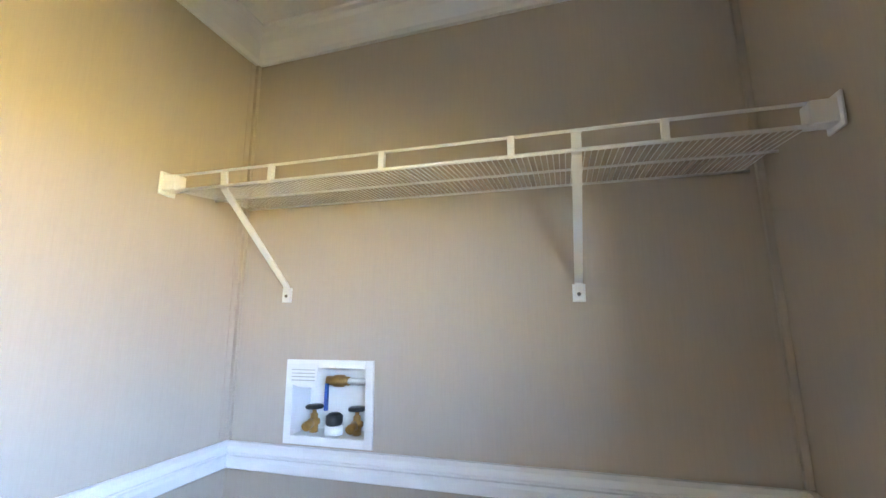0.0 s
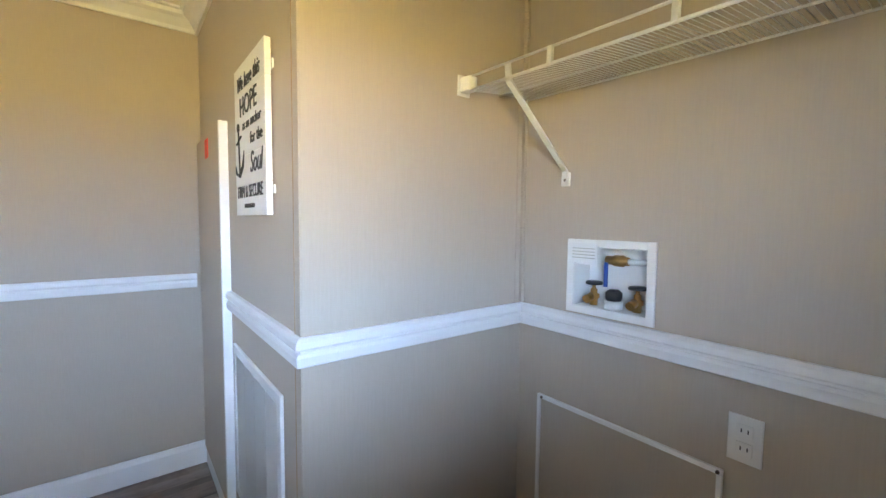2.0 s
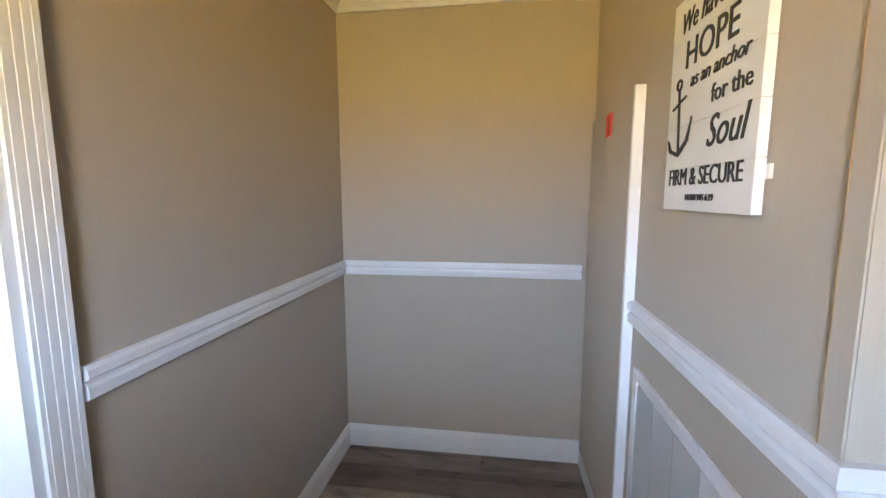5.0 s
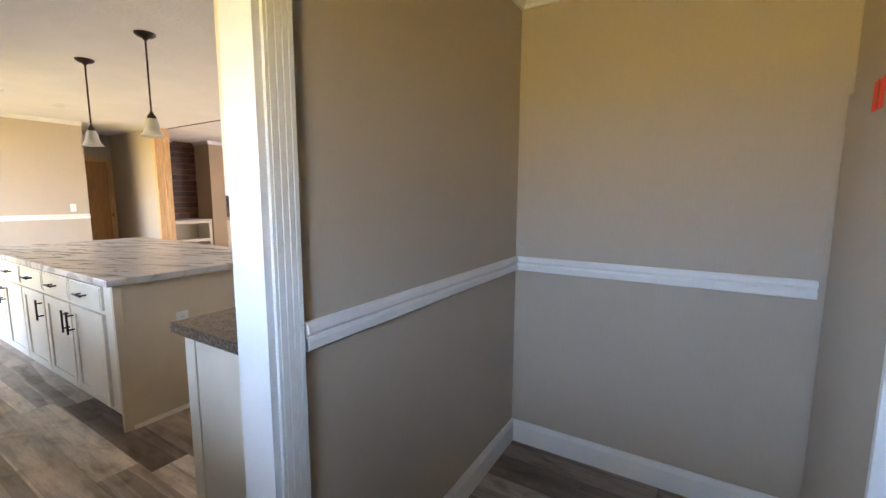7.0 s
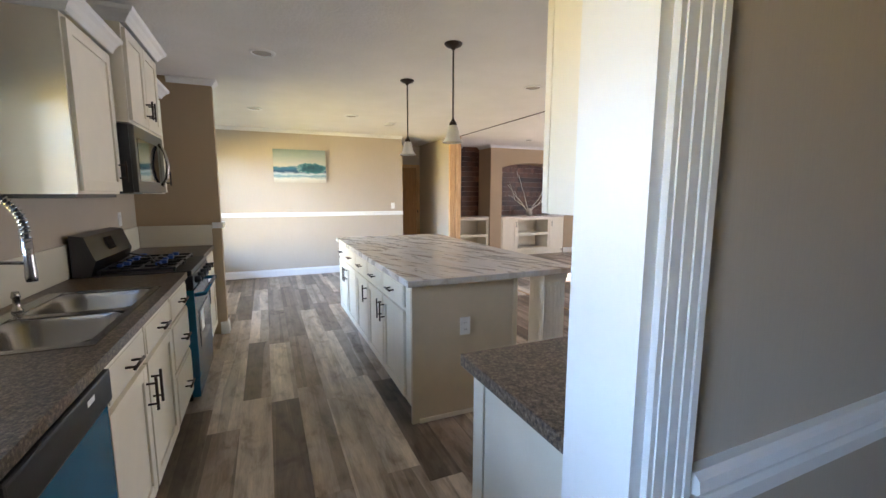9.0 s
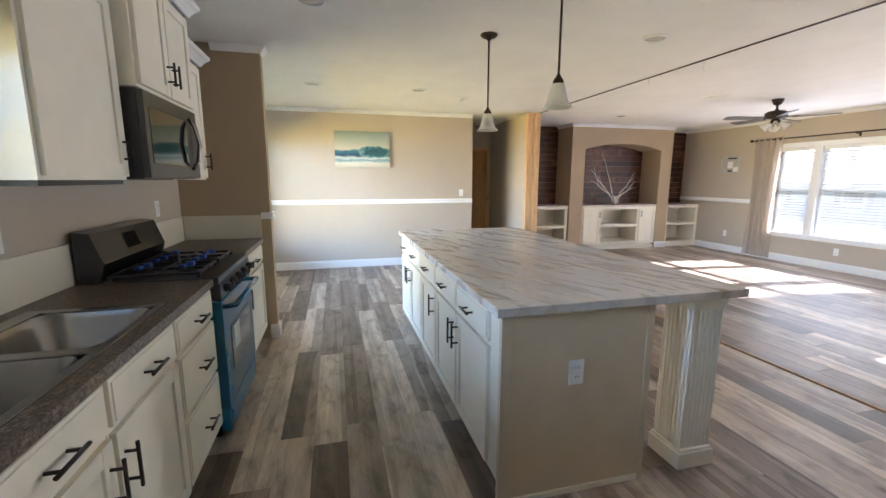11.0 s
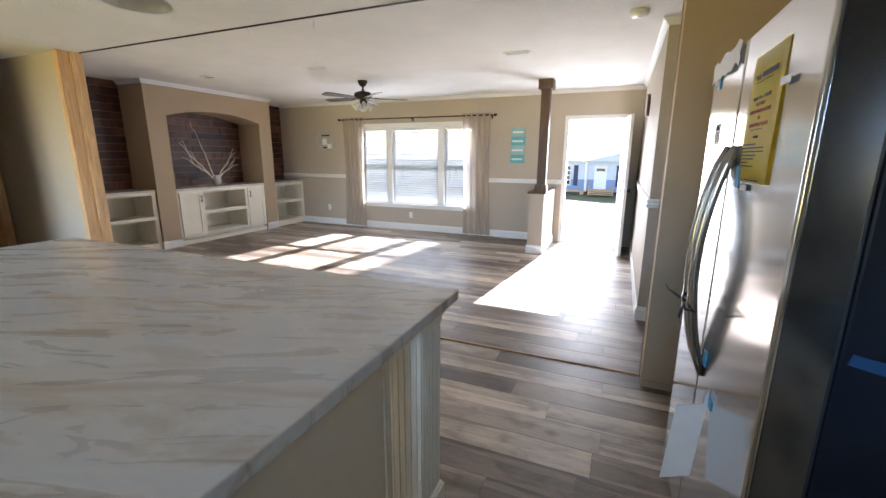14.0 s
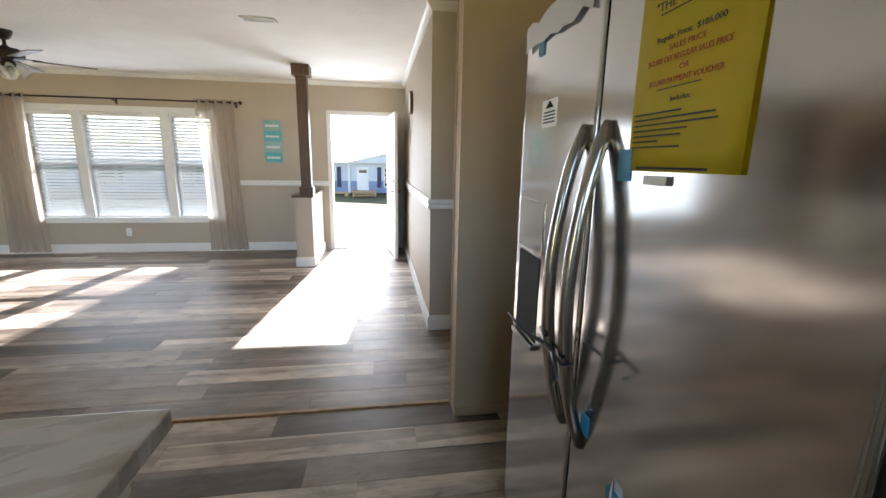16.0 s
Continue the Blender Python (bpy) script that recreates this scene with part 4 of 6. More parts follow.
dr = part("door", bowed_door(-0.445, 0.055, 0.06, 1.80), M_STEEL, fridge, "wide brushed steel door")
dl = part("door", bowed_door(0.064, 0.475, 0.06, 1.80), M_STEEL, fridge, "narrow brushed steel door with ice dispenser")


def bow_handle(y):
    bm = bmesh.new()
    pts = []
    for i in range(15):
        s = i / 14
        pts.append((FX - 0.010 - 0.066 * math.sin(math.pi * s) ** 0.7, y, 0.735 + 0.75 * s))
    tube(bm, pts, 0.0155, 12)
    return bm


# overlay on the steel door's side; the dark it reflects is in the colour
part("door_edge", boxes((-1.064, -0.977, -0.4475, -0.4452, 0.065, 1.798)), M_DOOREDGE, dr, "door edge with its dark reflection put into the colour")
hr = part("handle", bow_handle(0.015), M_CHROME, dr, "curved dark steel handle")
hl = part("handle", bow_handle(0.098), M_CHROME, dl, "curved dark steel handle")
disp = part("dispenser", boxes((FX - 0.016, FX - 0.004, 0.275, 0.445, 1.13, 1.29), bevel=0.003), M_STEEL, dl)
part("dispenser_recess", boxes((FX - 0.0145, FX - 0.003, 0.285, 0.435, 0.85, 1.12), bevel=0.002), M_MATTEBLACK, dl, "black ice dispenser recess")
part("dispenser_tray", boxes((FX - 0.03, FX - 0.005, 0.285, 0.435, 0.825, 0.845), bevel=0.003), M_STEEL, dl)
tie = thing("cable_tie", (FX - 0.07, 0.06, 0.97), "black cable tie round the refrigerator handles", "cable tie")
bm = bmesh.new()
tube(bm, [(FX - 0.075, 0.13, 0.985), (FX - 0.095, 0.06, 0.975), (FX - 0.09, -0.01, 0.965), (FX - 0.06, 0.0, 0.955), (FX - 0.055, 0.10, 0.96), (FX - 0.075, 0.13, 0.985)], 0.0045, 6)
part("loop", bm, M_BLACK, tie)
bm = bmesh.new()
tube(bm, [(FX - 0.085, 0.05, 0.972), (FX - 0.13, 0.12, 0.985), (FX - 0.14, 0.19, 1.0)], [0.006, 0.004, 0.003], 6)
tube(bm, [(FX - 0.09, 0.03, 0.972), (FX - 0.11, -0.03, 0.945), (FX - 0.10, 0.0, 0.91)], [0.007, 0.004, 0.003], 6)
part("tail", bm, M_BLACK, tie)
for y, z, w2, h2 in ((-0.045, 1.40, 0.035, 0.06), (0.0, 0.80, 0.03, 0.05), (0.36, 1.735, 0.03, 0.06), (-0.12, 0.72, 0.05, 0.03)):
    solid("blue_tape", boxes((FX - 0.0155, FX - 0.0125, y - w2 / 2, y + w2 / 2, z - h2 / 2, z + h2 / 2)), painted("tape", (0.03, 0.22, 0.36), 0.4), "piece of blue packing tape on the refrigerator", "tape", "packing tape")
strip_bm = boxes((0.0, 0.30, -0.0015, 0.0015, -0.012, 0.012))
strip_bm.transform(Matrix.Translation((-0.95, -0.444, 1.072)) @ Matrix.Rotation(radians(12), 4, "Y"))
solid("blue_tape", strip_bm, painted("side_tape", (0.003, 0.035, 0.10), 0.4), "strip of blue packing tape on the refrigerator side", "tape", "packing tape")

# papers on the refrigerator
flyer = thing("flyer", (FX - 0.02, -0.18, 1.39), "yellow sales flyer taped to the refrigerator", "flyer")
bm = bmesh.new()
fg = []
for j in range(9):
    row = []
    for i in range(7):
        u, w2 = i / 6, j / 8
        y = -0.083 - 0.220 * u
        z = 1.402 + 0.325 * w2
        row.append(bm.verts.new((FX - 0.0135 - 0.003 * (u - 0.3) ** 2 - 0.002 * math.sin(3 * w2 + u), y, z)))
    fg.append(row)
for a, b in zip(fg, fg[1:]):
    for i in range(6):
        bm.faces.new((a[i], a[i + 1], b[i + 1], b[i])).smooth = True
bmesh.ops.solidify(bm, geom=bm.faces[:], thickness=0.0008)
part("sheet", bm, M_YELLOW, flyer)


def on_fridge(y, z, x=FX - 0.0185):
    """Letters that read from the kitchen, on a face that looks to -x."""
    return Matrix(((0, 0, -1, x), (-1, 0, 0, y), (0, 1, 0, z), (0, 0, 0, 1)))


for body, size, z, mat, narrow in (("Regular Price:  $186,000", 0.0125, 1.612, M_INK, 1.0), ("SALES PRICE", 0.0125, 1.595, M_INKRED, 1.0),
                                   ("$12,000 OFF REGULAR SALES PRICE", 0.0125, 1.578, M_INKRED, 0.78), ("OR", 0.0125, 1.561, M_INKRED, 1.0), ("$12,000 PAYMENT VOUCHER", 0.0125, 1.544, M_INKRED, 0.85), ("Includes:", 0.011, 1.515, M_INK, 1.0)):
    lettering("text_line", body, size, on_fridge(-0.19, z), flyer, mat, align="CENTER", narrow=narrow, depth=0.0003)
for k, wd in enumerate((0.10, 0.16, 0.165, 0.115, 0.105, 0.06, 0.105)):
    z = 1.498 - k * 0.0093
    part("text_line", boxes((FX - 0.0188, FX - 0.0182, -0.095 - wd, -0.095, z, z + 0.0028)), M_INK, flyer)
part("text_line", boxes((FX - 0.0188, FX - 0.0182, -0.255, -0.11, 1.406, 1.410)), M_INK, flyer)
lettering("text_line", "\"THE", 0.019, on_fridge(-0.14, 1.662), flyer, M_INK, align="CENTER", depth=0.0003)
part("name_bar", boxes((FX - 0.0188, FX - 0.0182, -0.272, -0.17, 1.664, 1.677)), M_INK, flyer)
part("underline", boxes((FX - 0.0188, FX - 0.0182, -0.245, -0.13, 1.655, 1.6565), (FX - 0.0188, FX - 0.0182, -0.225, -0.14, 1.5355, 1.537)), M_INK, flyer)
for y, z in ((-0.16, 1.388), (-0.33, 1.63)):
    solid("clear_tape", boxes((FX - 0.0205, FX - 0.0185, y - 0.025, y + 0.025, z - 0.009, z + 0.007)), M_PAPER, "short piece of clear tape holding the flyer", "tape", "clear tape")
sticker = thing("warning_sticker", (FX - 0.015, 0.29, 1.50), "small white warning sticker on the refrigerator", "sticker")
part("sheet", boxes((FX - 0.0125, FX - 0.0105, 0.245, 0.335, 1.50, 1.575)), M_PAPER, sticker)
part("text_line", boxes(*[(FX - 0.0133, FX - 0.0125, 0.257, 0.323, 1.512 + 0.009 * k, 1.516 + 0.009 * k) for k in range(4)]), M_INK, sticker)
bm = bmesh.new()
vs = [bm.verts.new((FX - 0.013, y, z)) for y, z in ((0.315, 1.552), (0.265, 1.552), (0.29, 1.572))]
bm.faces.new(vs)
bmesh.ops.solidify(bm, geom=bm.faces[:], thickness=0.0006)
part("symbol", bm, M_INK, sticker)
booklet = thing("booklet", (FX, -0.06, 0.45), "white folded manual hanging from the refrigerator door", "booklet")
for name, corners, thick in (("cover", ((-1.080, -0.113, 0.71), (-1.172, -0.160, 0.715), (-1.192, -0.1684, 0.455), (-1.100, -0.1214, 0.45)), 0.004),
                             ("flap", ((-1.080, -0.112, 0.765), (-1.093, -0.122, 0.745), (-1.095, -0.124, 0.70), (-1.080, -0.114, 0.70)), 0.0015)):
    bm = bmesh.new()
    bm.faces.new([bm.verts.new(c3) for c3 in corners])
    bmesh.ops.solidify(bm, geom=bm.faces[:], thickness=thick)
    part(name, bm, M_PAPER, booklet)
wrap = bmesh.new()
gw = []
for j in range(5):
    gw.append([wrap.verts.new((FX - 0.018 - 0.012 * abs(noise.noise((i * 0.9, j * 0.8, 3))), 0.46 - 0.04 * i, 1.81 - 0.018 * j - 0.03 * noise.noise((i * 0.7, 2, j * 0.2)))) for i in range(10)])
for a, b in zip(gw, gw[1:]):
    for i in range(9):
        wrap.faces.new((a[i], a[i + 1], b[i + 1], b[i])).smooth = True
solid("plastic_wrap", wrap, M_FROST, "crumpled clear protective film on the refrigerator top edge", "plastic film")

# the refrigerator is 1.1 m wide: stretch it and what is fixed to it from its near edge
for ob in bpy.data.objects:
    if ob not in BEFORE and ob.parent is None:
        ob.location.y = -0.41 + (ob.location.y + 0.445) * 1.175 + (0.035 if ob.name.startswith(("flyer", "clear_tape")) else 0)
        ob.location.x += 0.015
        if ob.name.startswith(("flyer", "clear_tape")):
            ob.location.z -= 0.012
        ob.scale.y *= 1.175

# ==== living room end: display niche ====
NX = -7.87
niche = bmesh.new()
box(niche, -8.45, NX, 2.73, 3.03, 0, CEIL)
box(niche, -8.45, NX, 4.83, 5.11, 0, CEIL)
arch = []
for i in range(25):
    u = i / 24
    arch.append((3.03 + 1.80 * u, 2.045 + 0.125 * (1 - (2 * u - 1) ** 2)))
for (y0, z0), (y1, z1) in zip(arch, arch[1:]):
    q = []
    for x in (-8.45, NX):
        q.append([niche.verts.new(p) for p in ((x, y0, z0), (x, y1, z1), (x, y1, CEIL), (x, y0, CEIL))])
    skin(niche, q, True, False)
bmesh.ops.remove_doubles(niche, verts=niche.verts[:], dist=0.0005)
solid("wall_niche", niche, M_TANBOARD, "tan wallboard display niche with shallow arch", kind="structure")
moulding("crown_trim", [(-8.45, 2.73), (NX, 2.73), (NX, 5.11), (-8.45, 5.11)], SMALLCROWN, CEIL - 0.057)
moulding("crown_trim", [(-8.45, 5.11), (-8.45, FRONT)], SMALLCROWN, CEIL - 0.057)
moulding("baseboard", [(-8.0, 2.73), (NX, 2.73), (NX, 3.03)], BASEB, 0.0)
moulding("baseboard", [(NX, 4.83), (NX, 5.11), (-8.0, 5.11)], BASEB, 0.0)

for name, y0, y1, z0, z1 in (("left", 1.48, 2.73, 0.93, CEIL), ("middle", 3.03, 4.83, 0.93, 2.17), ("right", 5.11, FRONT, 0.93, CEIL)):
    panel = thing("plank_panelling", (-8.44, (y0 + y1) / 2, z0), "dark rustic wood plank panelling behind the shelves", "wall panelling", "plank panelling")
    z, k = z0, 0
    while z < z1 - 0.02:
        h = min(0.115, z1 - z)
        y = y0
        while y < y1 - 0.01:
            ln = min(random.uniform(0.35, 0.9), y1 - y)
            part("plank", boxes((-8.448, -8.43 + random.uniform(0, 0.006), y + 0.002, y + ln - 0.002, z + 0.002, z + h - 0.002)), M_RUSTIC, panel)
            y += ln
        z += h
        k += 1


def open_shelves(y0, y1, z1, label):
    ob = thing("built_in_shelf", (-8.15, (y0 + y1) / 2, 0), label, "shelf", "built-in shelves")
    x0, x1 = -8.42, -7.93
    part("back", boxes((x0, x0 + 0.01, y0 + 0.01, y1 - 0.01, 0.08, z1 - 0.03)), M_CREAM, ob)
    for y in (y0, y1 - 0.03):
        part("side", boxes((x0, x1, y, y + 0.03, 0.0, z1 - 0.03), bevel=0.002), M_CREAM, ob)
    for z in (0.08, 0.48):
        part("shelf", boxes((x0 + 0.01, x1 - 0.01, y0 + 0.03, y1 - 0.03, z, z + 0.03), bevel=0.002), M_CREAM, ob)
    part("face_frame", boxes((x1, x1 + 0.02, y0, y0 + 0.06, 0, z1 - 0.03), (x1, x1 + 0.02, y1 - 0.06, y1, 0, z1 - 0.03), (x1, x1 + 0.02, y0 + 0.06, y1 - 0.06, 0.0, 0.115),
                             (x1, x1 + 0.02, y0 + 0.06, y1 - 0.06, 0.475, 0.53), (x1, x1 + 0.02, y0 + 0.06, y1 - 0.06, z1 - 0.075, z1 - 0.03)), M_CREAM, ob)
    part("top", boxes((x0, x1 + 0.035, y0, y1, z1 - 0.03, z1), bevel=0.003), M_MARBLE, ob, "pale laminate shelf top")
    return ob


open_shelves(1.50, 2.725, 0.93, "cream built-in shelf unit with open shelves")
open_shelves(5.115, FRONT - 0.005, 0.92, "cream built-in shelf unit with open shelves by the window wall")

media = thing("media_cabinet", (-8.15, 3.93, 0), "cream media cabinet with open shelves between two doors", "cabinet")
x0, x1 = -8.42, -7.90
part("body", boxes((x0, x0 + 0.01, 3.04, 4.82, 0.1, 0.89), (x0, x1, 3.035, 3.055, 0.1, 0.89), (x0, x1, 4.805, 4.825, 0.1, 0.89), (x0, x1, 3.46, 3.48, 0.1, 0.89), (x0, x1, 4.38, 4.40, 0.1, 0.89), (x0, x1 - 0.04, 3.04, 4.82, 0.0, 0.1)), M_CREAM, media)
part("face_frame", boxes((x1, x1 + 0.02, 3.035, 4.825, 0.10, 0.15), (x1, x1 + 0.02, 3.035, 4.825, 0.84, 0.89), (x1, x1 + 0.02, 3.035, 3.085, 0.15, 0.84), (x1, x1 + 0.02, 4.775, 4.825, 0.15, 0.84),
                         (x1, x1 + 0.02, 3.44, 3.50, 0.15, 0.84), (x1, x1 + 0.02, 4.36, 4.42, 0.15, 0.84), (x1, x1 + 0.02, 3.50, 4.36, 0.47, 0.53)), M_CREAM, media)
for z in (0.13, 0.49):
    part("shelf", boxes((x0 + 0.01, x1, 3.48, 4.38, z, z + 0.025), bevel=0.002), M_CREAM, media)
part("toe_trim", boxes((x1 - 0.02, x1 + 0.012, 3.035, 4.825, 0.0, 0.07), bevel=0.003), M_CREAM, media)
cabinet_door(media, "+x", x1 + 0.02, 3.065, 3.455, 0.13, 0.86, True, M_CREAM, 0.74, 0.12)
cabinet_door(media, "+x", x1 + 0.02, 4.405, 4.795, 0.13, 0.86, False, M_CREAM, 0.74, 0.12)
part("top", boxes((x0, x1 + 0.03, 3.035, 4.825, 0.89, 0.925), bevel=0.004), M_MARBLE, media, "pale laminate cabinet top")

# vase with bare branches
vase = thing("vase", (-8.05, 3.92, 0.925), "small pale ceramic vase on the media cabinet", "vase")
bm = bmesh.new()
lathe(bm, (-8.05, 3.92, 0.925), [(0.045, 0), (0.07, 0.04), (0.078, 0.09), (0.06, 0.14), (0.035, 0.165), (0.045, 0.185), (0.035, 0.185), (0.028, 0.16)], 24)
part("body", bm, M_STONE, vase)
branches = thing("branch", (-8.05, 3.92, 0.95), "bleached bare branches standing in the vase", "branches")
for tips in (((0.02, -0.62, 1.42), (0.05, -0.3, 1.28)), ((0.02, -0.40, 1.98), (0.02, -0.18, 1.5)), ((0.0, 0.44, 1.52), (0.0, 0.2, 1.3)), ((0.05, -0.66, 1.66), (0.03, -0.42, 1.42)), ((0.03, 0.46, 1.30), (0.03, 0.2, 1.22))):
    (tx, ty, tz), (mx2, my, mz) = tips
    bm = bmesh.new()
    pts = []
    for i in range(11):
        s = i / 10
        p = Vector((-8.05, 3.92, 1.0)) * (1 - s) ** 2 + Vector((-8.05 + mx2, 3.92 + my, mz)) * 2 * s * (1 - s) + Vector((-8.05 + tx, 3.92 + ty, tz)) * s * s
        pts.append(p + Vector((0, noise.noise((s * 7, ty, tz)) * 0.035, noise.noise((tz, s * 7, ty)) * 0.03)))
    tube(bm, pts, [0.013 - 0.0085 * i / 10 for i in range(11)], 6)
    for j in (5, 7):
        a = pts[j]
        tube(bm, [a, a + Vector((0.02, 0.10 if ty > 0 else -0.08, 0.05 + 0.02 * j)), a + Vector((0.02, 0.17 if ty > 0 else -0.12, 0.16))], [0.007, 0.005, 0.003], 5)
    part("twig", bm, M_BRANCH, branches)

# raw studs at the open end of the dividing wall
studs = thing("wall_stud", (-6.94, 1.42, 0), "unpainted pine studs at the open end of the wall", "stud")
part("board", boxes((-6.98, -6.905, 1.30, 1.41, 0, CEIL - 0.002), bevel=0.003), M_PINE, studs)
part("board", boxes((-6.98, -6.89, 1.414, 1.52, 0, CEIL - 0.002), bevel=0.003), M_PINE, studs)
door_3 = thing("door_3", (-8.69, 0.9, 0), "knotty wood door at the end of the hall", "door", kind="structure")
part("slab", boxes((-8.70, -8.66, 0.50, 1.235, 0.01, 2.03), bevel=0.003), M_HALLDOOR, door_3)
part("casing", boxes((-8.70, -8.645, 1.24, 1.32, 0, 2.10), (-8.70, -8.645, 0.50, 1.24, 2.035, 2.10), bevel=0.003), M_PINE, door_3)
part("strike_plate", boxes((-8.645, -8.642, 1.255, 1.275, 1.02, 1.08)), M_CHROME, door_3)
moulding("baseboard", [(-8.7, 1.34), (-6.98, 1.34)], BASEB, 0.0)

# seams of the two halves of the house
solid("floor_seam", boxes((-6.9, -1.14, SEAM - 0.012, SEAM + 0.012, -0.008, 0.006), bevel=0.002), M_BROWNTRIM, kind="structure")
solid("ceiling_seam", boxes((-6.9, -1.14, SEAM - 0.009, SEAM + 0.009, CEIL - 0.007, CEIL + 0.03)), M_BRONZE, kind="structure")
for x, l in ((-3.75, 0.09), (-4.45, 0.07)):
    bm = bmesh.new()
    tube(bm, [(x, SEAM + 0.02, CEIL), (x + 0.006, SEAM + 0.02, CEIL - l * 0.6), (x - 0.003, SEAM + 0.022, CEIL - l)], 0.004, 5)
    solid("hanging_strap", bm, M_WHITE, "short white strap hanging from the ceiling seam", "strap", "ceiling straps")
solid("base_strip", boxes((-1.136, -0.2, 1.345, 1.3595, 0.0, 0.045), bevel=0.003), M_TANBOARD, kind="structure")
solid("raw_wall_edge", boxes((-1.142, -1.05, 1.47, 1.485, 0, CEIL)), M_BROWNTRIM, kind="structure")

# ==== painting, switches, outlets ====
pm = Mat("sea_painting", 0.6)
geo = pm.n("ShaderNodeNewGeometry")
sep = pm.n("ShaderNodeSeparateXYZ")
pm.link(geo.outputs["Position"], sep.inputs[0])


def math_node(m, op, a, b):
    nd = m.n("ShaderNodeMath")
    nd.operation = op
    for i, q in enumerate((a, b)):
        if hasattr(q, "links"):
            m.link(q, nd.inputs[i])
        else:
            nd.inputs[i].default_value = q
    return nd.outputs[0]


brush = pm.noise(pm.coords((1, 3.2, 9), (0.15, 0, 0)), 2.4, 6, 0.6, 0.6)
zz = math_node(pm, "ADD", math_node(pm, "DIVIDE", math_node(pm, "SUBTRACT", sep.outputs[2], 1.635), 0.565), math_node(pm, "MULTIPLY", math_node(pm, "SUBTRACT", brush, 0.5), 0.16))
band = pm.ramp(zz, [(0.0, (0.50, 0.46, 0.36)), (0.12, (0.62, 0.60, 0.52)), (0.2, (0.16, 0.30, 0.34)), (0.26, (0.55, 0.60, 0.58)), (0.33, (0.02, 0.07, 0.13)), (0.46, (0.04, 0.16, 0.22)), (0.50, (0.52, 0.50, 0.42)), (0.8, (0.32, 0.37, 0.34)), (1.0, (0.22, 0.29, 0.28))])
yy = math_node(pm, "DIVIDE", math_node(pm, "SUBTRACT", sep.outputs[1], -1.16), 0.27)
z2 = math_node(pm, "DIVIDE", math_node(pm, "SUBTRACT", zz, 0.44), 0.17)
dist = math_node(pm, "ADD", math_node(pm, "ADD", math_node(pm, "MULTIPLY", yy, yy), math_node(pm, "MULTIPLY", z2, z2)), math_node(pm, "MULTIPLY", math_node(pm, "SUBTRACT", pm.noise(pm.coords((1, 9, 9)), 2.0, 5), 0.5), 1.6))
wave = pm.ramp(dist, [(0.0, (0.015, 0.07, 0.09)), (0.5, (0.025, 0.12, 0.14)), (0.8, (0.12, 0.26, 0.26)), (1.0, (0.50, 0.50, 0.44))])
pm.colour(pm.mix(wave, band, pm.ramp(dist, [(0.85, (0, 0, 0)), (1.1, (1, 1, 1))])))
pm.bump(brush, 0.3, 0.004)
painting = thing("painting", (-7.36, -1.366, 1.635), "unframed canvas painting of a breaking sea wave", "painting")
part("canvas", boxes((-7.368, -7.33, -1.80, -0.934, 1.635, 2.20), bevel=0.004), pm.m, painting)
light_switch("+x", -7.37, 0.30, 1.22, "white light switch on the dining wall")
for x, z in ((-7.2, 0.36), (-5.2, 0.30), (-3.9, 0.33)):
    outlet("wall_outlet", "-y", FRONT, x, z, "white double outlet low on the window wall")

# ==== front window, blinds, curtains ====
win = thing("window_1", (-5.1, FRONT, 0.5), "white triple window with horizontal blinds", "window", kind="structure")
bays = ((-6.28, -5.72), (-5.60, -4.60), (-4.48, -3.92))
fr = bmesh.new()
for r in ((-6.37, -3.83, 0.44, 0.52), (-6.37, -3.83, 2.0, 2.085)):
    box(fr, r[0], r[1], FRONT - 0.02, FRONT, r[2], r[3], 0.003)
for a, b in ((-6.37, -6.28), (-5.72, -5.60), (-4.60, -4.48), (-3.92, -3.83)):
    box(fr, a, b, FRONT - 0.019, FRONT + (0.12 if a in (-5.72, -4.60) else 0), 0.52, 2.0, 0.003)
part("window_frame", fr, M_WHITE, win)
part("window_sill", boxes((-6.40, -3.80, FRONT - 0.05, FRONT + 0.1, 0.50, 0.522), bevel=0.004), M_WHITE, win)
for a, b in bays:
    s = part("sash", boxes((a, a + 0.04, FRONT + 0.07, FRONT + 0.11, 0.522, 2.0), (b - 0.04, b, FRONT + 0.07, FRONT + 0.11, 0.522, 2.0), (a + 0.04, b - 0.04, FRONT + 0.07, FRONT + 0.11, 0.522, 0.57),
                           (a + 0.04, b - 0.04, FRONT + 0.07, FRONT + 0.11, 1.95, 2.0), (a + 0.04, b - 0.04, FRONT + 0.072, FRONT + 0.112, 1.25, 1.30), bevel=0.003), M_WHITE, win)
    p = part("pane", boxes((a + 0.04, b - 0.04, FRONT + 0.088, FRONT + 0.092, 0.57, 1.95)), M_GLASS, s)
    p.visible_shadow = False
